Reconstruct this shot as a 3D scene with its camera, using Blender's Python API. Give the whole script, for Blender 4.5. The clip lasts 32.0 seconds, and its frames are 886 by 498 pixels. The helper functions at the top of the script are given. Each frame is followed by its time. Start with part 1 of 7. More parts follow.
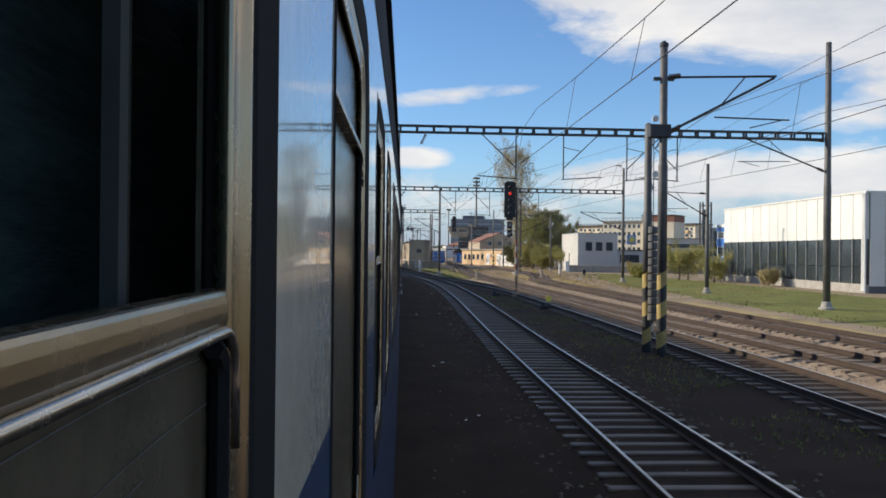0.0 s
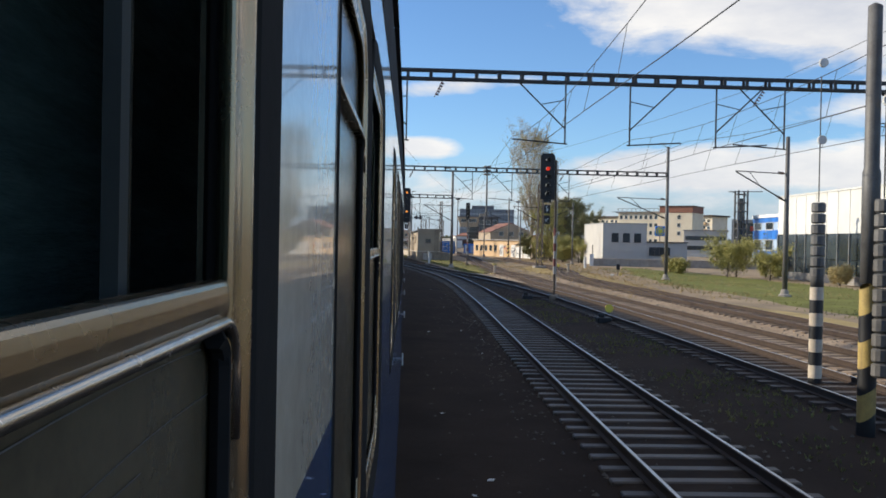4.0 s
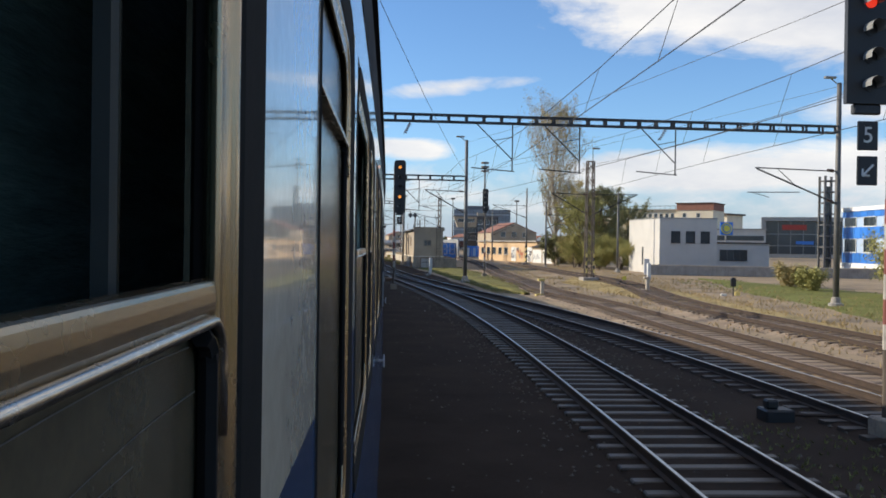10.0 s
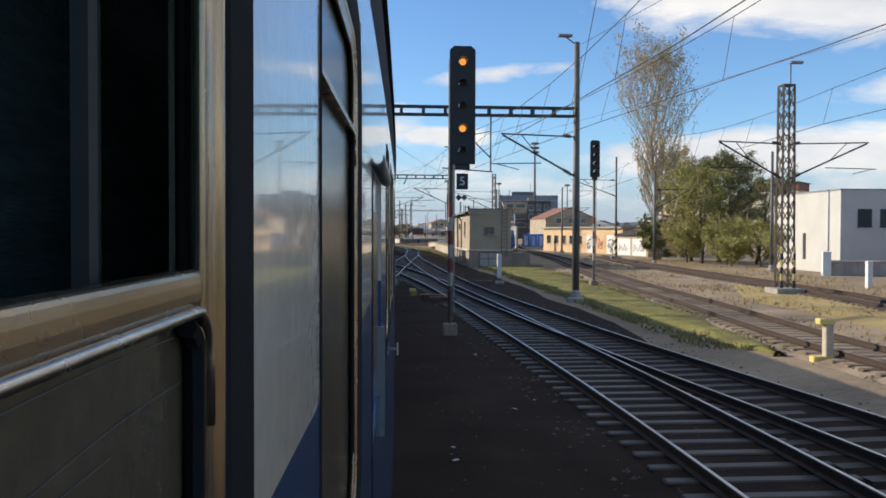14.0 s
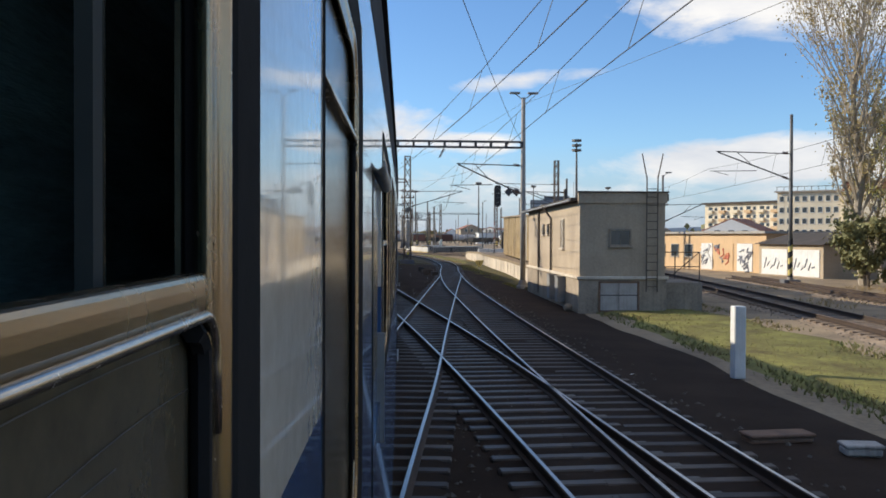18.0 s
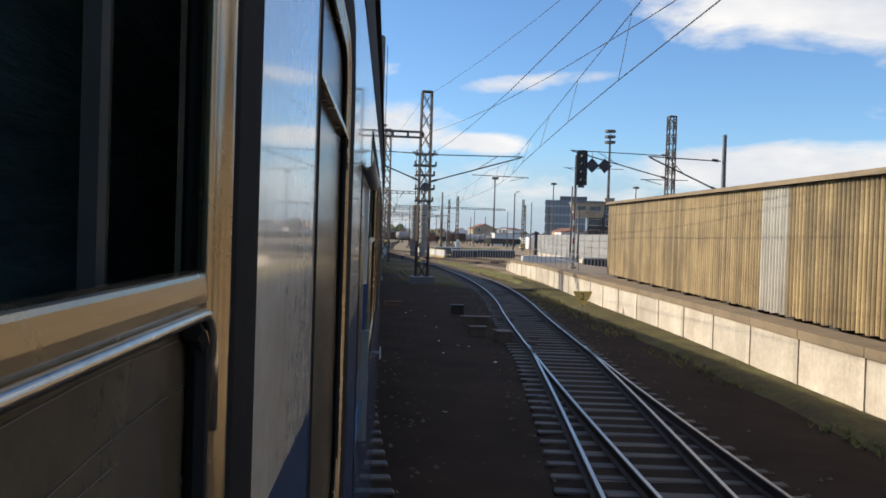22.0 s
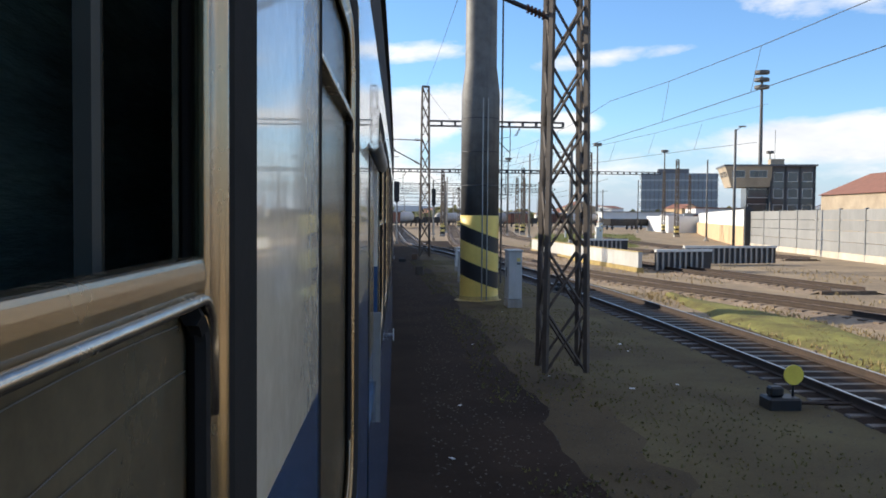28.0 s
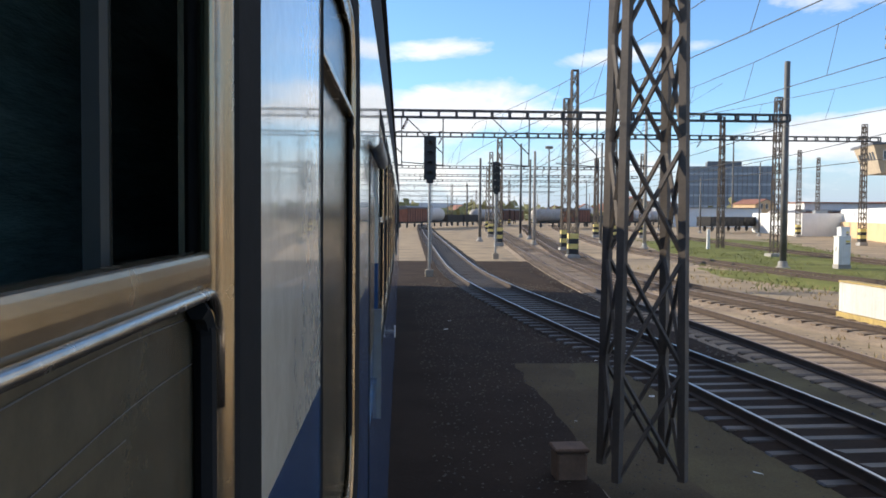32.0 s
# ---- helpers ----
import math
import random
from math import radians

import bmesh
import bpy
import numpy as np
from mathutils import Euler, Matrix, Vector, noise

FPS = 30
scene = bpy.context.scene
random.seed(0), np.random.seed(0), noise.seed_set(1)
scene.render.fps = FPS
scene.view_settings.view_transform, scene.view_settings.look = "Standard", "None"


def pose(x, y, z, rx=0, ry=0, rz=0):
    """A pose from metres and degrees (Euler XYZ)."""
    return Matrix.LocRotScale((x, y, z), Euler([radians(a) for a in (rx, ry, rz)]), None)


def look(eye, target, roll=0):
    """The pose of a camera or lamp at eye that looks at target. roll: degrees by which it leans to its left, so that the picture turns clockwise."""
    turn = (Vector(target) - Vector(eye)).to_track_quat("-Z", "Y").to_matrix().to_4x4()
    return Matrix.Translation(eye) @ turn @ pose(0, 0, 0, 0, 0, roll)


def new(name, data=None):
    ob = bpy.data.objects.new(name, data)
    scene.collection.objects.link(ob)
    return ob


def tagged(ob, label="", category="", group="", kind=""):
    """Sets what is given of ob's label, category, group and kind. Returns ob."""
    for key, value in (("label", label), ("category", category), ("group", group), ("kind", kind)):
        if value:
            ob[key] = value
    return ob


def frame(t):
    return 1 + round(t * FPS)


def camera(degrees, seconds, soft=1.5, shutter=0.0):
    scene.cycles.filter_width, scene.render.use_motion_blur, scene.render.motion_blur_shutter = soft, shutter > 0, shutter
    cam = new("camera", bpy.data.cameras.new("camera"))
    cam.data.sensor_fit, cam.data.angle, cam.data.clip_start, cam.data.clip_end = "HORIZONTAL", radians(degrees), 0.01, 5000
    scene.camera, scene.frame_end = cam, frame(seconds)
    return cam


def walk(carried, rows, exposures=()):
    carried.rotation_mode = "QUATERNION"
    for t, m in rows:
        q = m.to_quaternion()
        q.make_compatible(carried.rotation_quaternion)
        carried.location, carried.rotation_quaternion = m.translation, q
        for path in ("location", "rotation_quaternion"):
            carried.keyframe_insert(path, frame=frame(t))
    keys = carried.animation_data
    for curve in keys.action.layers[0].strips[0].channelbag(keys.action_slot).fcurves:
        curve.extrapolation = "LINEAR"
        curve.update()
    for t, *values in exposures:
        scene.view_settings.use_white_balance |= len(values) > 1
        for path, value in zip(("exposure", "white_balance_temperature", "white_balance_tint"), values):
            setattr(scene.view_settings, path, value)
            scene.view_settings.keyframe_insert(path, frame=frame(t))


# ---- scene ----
cam = camera(54.0, 32.0, soft=1.7)

# the line that the train's side runs along: heading (degrees) and speed (m/s) every 4 seconds
KNOT = np.arange(0, 33, 4.0)
HEADING = np.radians([-0.015, 0.21, 0.759, 1.445, 3.901, 5.195, 6.938, 10.033, 11.672])
SPEED = np.array([2.389, 3.879, 5.742, 7.784, 9.401, 10.663, 11.736, 12.567, 13.26])
EYE = 2.8


def ease(x, k, v):
    m = np.gradient(v, k)
    i = np.clip(np.searchsorted(k, x, side="right") - 1, 0, len(k) - 2)
    h = k[i + 1] - k[i]
    w = (x - k[i]) / h
    return ((2 * w**3 - 3 * w**2 + 1) * v[i] + (w**3 - 2 * w**2 + w) * h * m[i]
            + (-2 * w**3 + 3 * w**2) * v[i + 1] + (w**3 - w**2) * h * m[i + 1])


TICK = np.arange(0, 32.01, 0.1)
LINE_A, LINE_V = ease(TICK, KNOT, HEADING), ease(TICK, KNOT, SPEED)
_dx, _dy = -np.sin(LINE_A) * LINE_V, np.cos(LINE_A) * LINE_V
LINE_X = np.concatenate([[0], np.cumsum((_dx[1:] + _dx[:-1]) * 0.05)])
LINE_Y = np.concatenate([[0], np.cumsum((_dy[1:] + _dy[:-1]) * 0.05)])
LINE_S = np.concatenate([[0], np.cumsum(np.hypot(np.diff(LINE_X), np.diff(LINE_Y)))])
END = float(LINE_S[-1])


def turn_at(s):
    return float(np.interp(s, LINE_S, LINE_A))


def W(s, u, z=0.0):
    """World point at s metres along the line, u metres to its right, at height z."""
    a = turn_at(s)
    x, y = float(np.interp(s, LINE_S, LINE_X)), float(np.interp(s, LINE_S, LINE_Y))
    over = s if s < 0 else max(0.0, s - END)
    x, y = x - math.sin(a) * over, y + math.cos(a) * over
    return Vector((x + math.cos(a) * u, y + math.sin(a) * u, z))


def along(t):
    return float(np.interp(t, TICK, LINE_S))


# seconds, right, ahead, up (metres from the line), yaw, pitch, roll (degrees from the line)
RIDE = [
    (0, -0.006, 0.000, 0.000, -2.40, 0.14, -0.59),
    (0.5, -0.006, 0.001, -0.000, -2.60, -0.15, -0.59),
    (1, -0.007, 0.002, 0.001, -2.66, -0.18, -0.72),
    (1.5, -0.006, 0.002, -0.000, -2.67, -0.17, -0.83),
    (2, -0.006, 0.005, 0.000, -2.59, -0.16, -0.73),
    (2.5, -0.004, 0.002, 0.001, -2.64, -0.24, -0.78),
    (3, -0.006, 0.010, 0.000, -1.70, -0.29, -1.06),
    (3.5, -0.005, 0.004, 0.001, -1.97, -0.50, -1.09),
    (4, -0.005, 0.003, 0.001, -2.11, -0.51, -1.10),
    (4.5, -0.005, 0.003, 0.001, -2.24, -0.53, -1.10),
    (5, -0.004, 0.002, 0.001, -2.37, -0.55, -1.11),
    (5.5, -0.004, 0.001, 0.000, -2.51, -0.56, -1.11),
    (6, -0.005, 0.004, 0.000, -2.61, -0.50, -0.99),
    (6.5, -0.004, 0.001, 0.001, -2.66, -0.59, -1.22),
    (7, -0.006, 0.002, 0.001, -2.54, -0.34, -1.19),
    (7.5, -0.008, -0.001, 0.001, -2.47, -0.30, -1.26),
    (8, -0.007, -0.000, -0.000, -2.49, -0.40, -1.03),
    (8.5, -0.007, -0.001, -0.001, -2.60, -0.23, -0.77),
    (9, -0.006, -0.001, -0.001, -2.76, -0.24, -0.59),
    (9.5, -0.007, -0.006, 0.000, -3.35, -0.33, -0.80),
    (10, -0.006, -0.010, 0.000, -3.39, -0.39, -0.80),
    (10.5, -0.003, -0.006, -0.001, -3.49, -0.51, -0.56),
    (11, -0.000, -0.005, -0.001, -3.57, -0.70, -0.45),
    (11.5, 0.003, -0.002, 0.001, -3.54, -0.65, -0.41),
    (12, 0.005, -0.005, 0.001, -3.23, -0.73, -0.32),
    (12.5, 0.005, -0.010, 0.001, -3.00, -0.72, -0.43),
    (13, 0.005, -0.008, 0.001, -2.14, -1.47, -0.25),
    (13.5, 0.006, -0.007, -0.000, -2.25, -1.41, -0.30),
    (14, 0.010, -0.007, 0.000, -2.25, -1.20, -0.17),
    (14.5, 0.007, -0.004, 0.001, -2.33, -1.03, -0.57),
    (15, 0.004, -0.001, 0.000, -2.34, -1.03, -0.58),
    (15.5, 0.001, 0.002, -0.000, -2.36, -1.04, -0.59),
    (16, -0.002, 0.005, -0.001, -2.38, -1.05, -0.60),
    (16.5, -0.004, 0.007, -0.001, -2.39, -1.06, -0.61),
    (17, -0.004, 0.003, -0.003, -2.16, -0.65, -0.44),
    (17.5, 0.002, 0.005, -0.004, -2.49, -0.87, 0.13),
    (18, 0.002, 0.006, -0.002, -2.48, -0.79, -0.20),
    (18.5, 0.003, 0.006, -0.002, -2.53, -0.62, -0.26),
    (19, 0.003, 0.005, -0.002, -2.35, -0.42, -0.63),
    (19.5, 0.002, 0.002, -0.000, -2.38, -0.43, -0.87),
    (20, -0.002, 0.006, -0.000, -2.36, -0.47, -0.95),
    (20.5, -0.002, 0.002, -0.000, -2.50, -0.83, -1.25),
    (21, -0.006, 0.001, 0.001, -2.79, -0.81, -1.46),
    (21.5, -0.003, 0.004, 0.001, -3.09, -0.87, -1.52),
    (22, -0.005, 0.001, 0.001, -3.47, -0.85, -1.83),
    (22.5, -0.004, -0.000, 0.002, -3.25, -0.57, -1.72),
    (23, -0.002, -0.004, 0.000, -3.26, -0.57, -1.18),
    (23.5, 0.001, -0.004, 0.001, -2.93, -0.93, -1.07),
    (24, 0.001, 0.004, -0.001, -2.64, -1.22, -0.62),
    (24.5, 0.003, 0.002, -0.001, -2.63, -0.73, -1.02),
    (25, 0.000, 0.005, -0.000, -3.21, -1.06, -0.73),
    (25.5, 0.000, 0.004, -0.003, -2.89, -1.02, -0.88),
    (26, 0.001, 0.002, -0.001, -2.91, -1.22, -0.94),
    (26.5, 0.001, 0.001, -0.000, -2.94, -1.43, -0.99),
    (27, 0.001, -0.001, 0.001, -2.96, -1.64, -1.05),
    (27.5, 0.002, -0.003, 0.002, -2.99, -1.84, -1.10),
    (28, 0.003, -0.000, 0.001, -2.68, -2.14, -0.48),
    (28.5, 0.005, -0.004, -0.000, -3.49, -2.16, -0.44),
    (29, 0.003, -0.004, 0.001, -3.14, -1.18, -1.03),
    (29.5, 0.005, -0.001, -0.002, -2.34, -1.36, -0.36),
    (30, 0.004, 0.000, -0.003, -1.96, -1.17, -0.26),
    (30.5, 0.005, -0.006, -0.002, -1.80, -1.21, 0.28),
    (31, 0.003, 0.002, -0.002, -1.82, -1.46, 0.07),
    (31.5, 0.003, -0.002, -0.001, -2.19, -1.83, 0.14),
    (32, 0.001, -0.006, -0.000, -2.76, -2.33, -0.42),
]


def ride(t, dx, dy, dz, yaw, pitch, roll):
    p = W(along(t) + dy, dx, EYE + dz)
    return pose(p.x, p.y, p.z, 0, 0, math.degrees(turn_at(along(t))) + yaw) @ pose(0, 0, 0, pitch) @ pose(0, 0, 0, 0, roll) @ pose(0, 0, 0, 90)


walk(cam, [(r[0], ride(*r)) for r in RIDE], exposures=[(0.0, 0.06), (6.0, 0.15), (24.0, 0.17), (28.0, 0.45), (32.0, 0.52)])

# ---------------------------------------------------------------- sky and sun
SUN_TO = Vector((-math.cos(radians(18)) * math.cos(radians(22.3)), math.sin(radians(18)) * math.cos(radians(22.3)), math.sin(radians(22.3))))
sun = new("sun", bpy.data.lights.new("sun", "SUN"))
sun.data.energy, sun.data.angle, sun.data.color = 5.0, radians(0.6), (1.0, 0.9, 0.74)
sun.matrix_world = look((0, 0, 60), Vector((0, 0, 60)) - SUN_TO)

world = bpy.data.worlds.new("sky")
scene.world = world
world.use_nodes = True
wn, wl = world.node_tree.nodes, world.node_tree.links
wn.clear()


def wnode(kind, **kw):
    n = wn.new(kind)
    for k, v in kw.items():
        if k == "op":
            n.operation = v
        elif k == "at":
            for i, x in v.items():
                if isinstance(x, bpy.types.NodeSocket):
                    wl.new(x, n.inputs[i])
                else:
                    n.inputs[i].default_value = x
    return n


def wmath(op, a, b=0.0, c=0.0):
    return wnode("ShaderNodeMath", op=op, at={0: a, 1: b, 2: c}).outputs[0]


nishita = wn.new("ShaderNodeTexSky")
nishita.sky_type, nishita.sun_disc = "NISHITA", False
nishita.sun_elevation, nishita.sun_rotation = radians(22.3), math.atan2(SUN_TO.x, SUN_TO.y)
nishita.air_density, nishita.dust_density, nishita.ozone_density = 1.0, 0.0, 3.0
coord = wn.new("ShaderNodeTexCoord")
split = wn.new("ShaderNodeSeparateXYZ")
wl.new(coord.outputs["Generated"], split.inputs[0])
vx, vy, vz = split.outputs
azim = wmath("ARCTAN2", vx, vy)            # radians to the right of +y
elev = wmath("ARCSINE", vz)
stretch = wn.new("ShaderNodeCombineXYZ")
wl.new(wmath("MULTIPLY", azim, 1.0), stretch.inputs[0])
wl.new(wmath("MULTIPLY", elev, 2.6), stretch.inputs[1])


def wnoise(scale, detail, rough, vec=stretch.outputs[0], dist=0.0):
    n = wnode("ShaderNodeTexNoise")
    n.inputs["Scale"].default_value, n.inputs["Detail"].default_value = scale, detail
    n.inputs["Roughness"].default_value, n.inputs["Distortion"].default_value = rough, dist
    wl.new(vec, n.inputs["Vector"])
    return n.outputs["Fac"]


puff = wnoise(7.0, 9, 0.62, dist=0.3)
wide = wnoise(2.4, 4, 0.5)


def bank(az, el, ra, re, lean=0.0):
    """A soft bank of cloud round a bearing and height (degrees)."""
    da = wmath("SUBTRACT", azim, radians(az))
    de = wmath("SUBTRACT", wmath("SUBTRACT", elev, radians(el)), wmath("MULTIPLY", da, lean))
    q = wmath("ADD", wmath("POWER", wmath("DIVIDE", wmath("ABSOLUTE", da), radians(ra)), 2.0),
              wmath("POWER", wmath("DIVIDE", wmath("ABSOLUTE", de), radians(re)), 2.0))
    return wmath("MAXIMUM", wmath("SUBTRACT", 1.0, q), 0.0)


cover = wmath("MULTIPLY", bank(25, 17.6, 23, 8.2, -0.05), 1.5)
high = wnode("ShaderNodeMapRange", at={"Value": elev, "From Min": radians(24), "From Max": radians(40), "To Min": 0.0, "To Max": 0.52}).outputs[0]
cover = wmath("ADD", cover, high)
for b in ((3.2, 10.2, 6.5, 0.85, 0.1), (0.5, 6.2, 3.5, 0.9), (21, 5.0, 16, 1.7, 0.02), (31, 8.8, 9, 1.6, 0.05), (-6, 7.2, 6, 2.2), (-12, 6.0, 6, 2.6), (-9, 10.6, 6, 1.0, 0.1), (60, 14, 40, 9)):
    cover = wmath("ADD", cover, wmath("MULTIPLY", bank(*b), 0.75))
low = wmath("MULTIPLY", wmath("SUBTRACT", 1.0, wmath("SMOOTH_MIN", wmath("MULTIPLY", wmath("ABSOLUTE", wmath("SUBTRACT", elev, radians(3.0))), 11.0), 1.0, 0.3)), 0.6)
cover = wmath("ADD", cover, low)
dens = wmath("SUBTRACT", wmath("ADD", wmath("MULTIPLY", puff, 1.15), wmath("MULTIPLY", cover, 0.62)), 0.80)
dens = wmath("ADD", dens, wmath("MULTIPLY", wmath("SUBTRACT", wide, 0.5), 0.35))
fac = wnode("ShaderNodeMapRange", at={"Value": dens, "From Min": 0.0, "From Max": 0.26, "To Min": 0.0, "To Max": 0.92})
cloud_light = wnode("ShaderNodeMapRange", at={"Value": wnoise(5.0, 6, 0.6), "From Min": 0.35, "From Max": 0.68, "To Min": 0.0, "To Max": 1.0})
cloud = wnode("ShaderNodeMix")
cloud.data_type = "RGBA"
wl.new(cloud_light.outputs[0], cloud.inputs["Factor"])
cloud.inputs["A"].default_value, cloud.inputs["B"].default_value = (5.3, 5.4, 5.75, 1), (7.6, 7.35, 7.0, 1)
deep = wnode("ShaderNodeMix")
deep.data_type, deep.blend_type = "RGBA", "MULTIPLY"
deep.inputs["Factor"].default_value = 1.0
wl.new(nishita.outputs[0], deep.inputs["A"])
deep.inputs["B"].default_value = (0.84, 1.02, 1.24, 1)
haze = wnode("ShaderNodeMix")
haze.data_type = "RGBA"
wl.new(wnode("ShaderNodeMapRange", at={"Value": elev, "From Min": radians(0.8), "From Max": radians(6.0), "To Min": 0.85, "To Max": 0.0}).outputs[0], haze.inputs["Factor"])
wl.new(deep.outputs["Result"], haze.inputs["A"])
haze.inputs["B"].default_value = (3.1, 3.7, 4.7, 1)
mixed = wnode("ShaderNodeMix")
mixed.data_type = "RGBA"
wl.new(fac.outputs[0], mixed.inputs["Factor"])
wl.new(haze.outputs["Result"], mixed.inputs["A"])
wl.new(cloud.outputs["Result"], mixed.inputs["B"])
back = wnode("ShaderNodeBackground")
wl.new(mixed.outputs["Result"], back.inputs["Color"])
back.inputs["Strength"].default_value = 0.125
wl.new(back.outputs[0], wn.new("ShaderNodeOutputWorld").inputs[0])

# ---------------------------------------------------------------- materials


def mat(name, a, b=None, scale=3.0, fine=40.0, rough=0.7, metal=0.0, bump=0.25, coat=0.0, vary=0.0, stretch=(1, 1, 1), streak=0.0, spec=0.5):
    """A surface whose colour wanders between a and b at two scales, with fine relief; vary: difference from piece to piece."""
    b = b or tuple(c * 0.7 for c in a)
    m = bpy.data.materials.new(name)
    m.use_nodes = True
    n, l = m.node_tree.nodes, m.node_tree.links
    p = n["Principled BSDF"]
    geo = n.new("ShaderNodeNewGeometry")
    mp = n.new("ShaderNodeMapping")
    l.new(geo.outputs["Position"], mp.inputs[0])
    mp.inputs["Scale"].default_value = stretch

    def tex(sc, det, ro=0.6):
        t = n.new("ShaderNodeTexNoise")
        t.inputs["Scale"].default_value, t.inputs["Detail"].default_value, t.inputs["Roughness"].default_value = sc, det, ro
        l.new(mp.outputs[0], t.inputs["Vector"])
        return t.outputs["Fac"]

    big, small = tex(scale, 5), tex(fine, 4, 0.7)
    add = n.new("ShaderNodeMath")
    add.operation = "MULTIPLY_ADD"
    l.new(big, add.inputs[0])
    add.inputs[1].default_value = 0.6
    mul = n.new("ShaderNodeMath")
    mul.operation = "MULTIPLY"
    l.new(small, mul.inputs[0])
    mul.inputs[1].default_value = 0.4
    l.new(mul.outputs[0], add.inputs[2])
    ramp = n.new("ShaderNodeMapRange")
    l.new(add.outputs[0], ramp.inputs["Value"])
    ramp.inputs["From Min"].default_value, ramp.inputs["From Max"].default_value = 0.34, 0.66
    mix = n.new("ShaderNodeMix")
    mix.data_type = "RGBA"
    l.new(ramp.outputs[0], mix.inputs["Factor"])
    mix.inputs["A"].default_value, mix.inputs["B"].default_value = (*b, 1), (*a, 1)
    out = mix.outputs["Result"]
    if vary:
        info = n.new("ShaderNodeObjectInfo")
        hs = n.new("ShaderNodeHueSaturation")
        mr = n.new("ShaderNodeMapRange")
        l.new(info.outputs["Random"], mr.inputs["Value"])
        mr.inputs["To Min"].default_value, mr.inputs["To Max"].default_value = 1 - vary, 1 + vary
        l.new(mr.outputs[0], hs.inputs["Value"])
        l.new(out, hs.inputs["Color"])
        out = hs.outputs[0]
    if streak:
        st = n.new("ShaderNodeMapping")
        st.inputs["Scale"].default_value = (9, 9, 0.5)
        l.new(geo.outputs["Position"], st.inputs[0])
        t = n.new("ShaderNodeTexNoise")
        t.inputs["Scale"].default_value, t.inputs["Detail"].default_value = 1.0, 6
        l.new(st.outputs[0], t.inputs["Vector"])
        mr = n.new("ShaderNodeMapRange")
        l.new(t.outputs["Fac"], mr.inputs["Value"])
        mr.inputs["From Min"].default_value, mr.inputs["From Max"].default_value, mr.inputs["To Max"].default_value = 0.5, 0.75, streak
        dm = n.new("ShaderNodeMix")
        dm.data_type = "RGBA"
        l.new(mr.outputs[0], dm.inputs["Factor"])
        l.new(out, dm.inputs["A"])
        dm.inputs["B"].default_value = (b[0] * 0.45, b[1] * 0.42, b[2] * 0.38, 1)
        out = dm.outputs["Result"]
    l.new(out, p.inputs["Base Color"])
    rr = n.new("ShaderNodeMapRange")
    l.new(small, rr.inputs["Value"])
    rr.inputs["To Min"].default_value, rr.inputs["To Max"].default_value = max(0.02, rough - 0.12), min(1.0, rough + 0.12)
    l.new(rr.outputs[0], p.inputs["Roughness"])
    p.inputs["Metallic"].default_value, p.inputs["Coat Weight"].default_value = metal, coat
    p.inputs["Specular IOR Level"].default_value = spec
    if bump:
        bn = n.new("ShaderNodeBump")
        bn.inputs["Strength"].default_value, bn.inputs["Distance"].default_value = bump, 0.02
        l.new(add.outputs[0], bn.inputs["Height"])
        l.new(bn.outputs[0], p.inputs["Normal"])
    return m


def glow(name, c, strength):
    m = bpy.data.materials.new(name)
    m.use_nodes = True
    p = m.node_tree.nodes["Principled BSDF"]
    p.inputs["Base Color"].default_value = (*c, 1)
    p.inputs["Emission Color"].default_value, p.inputs["Emission Strength"].default_value = (*c, 1), strength
    return m


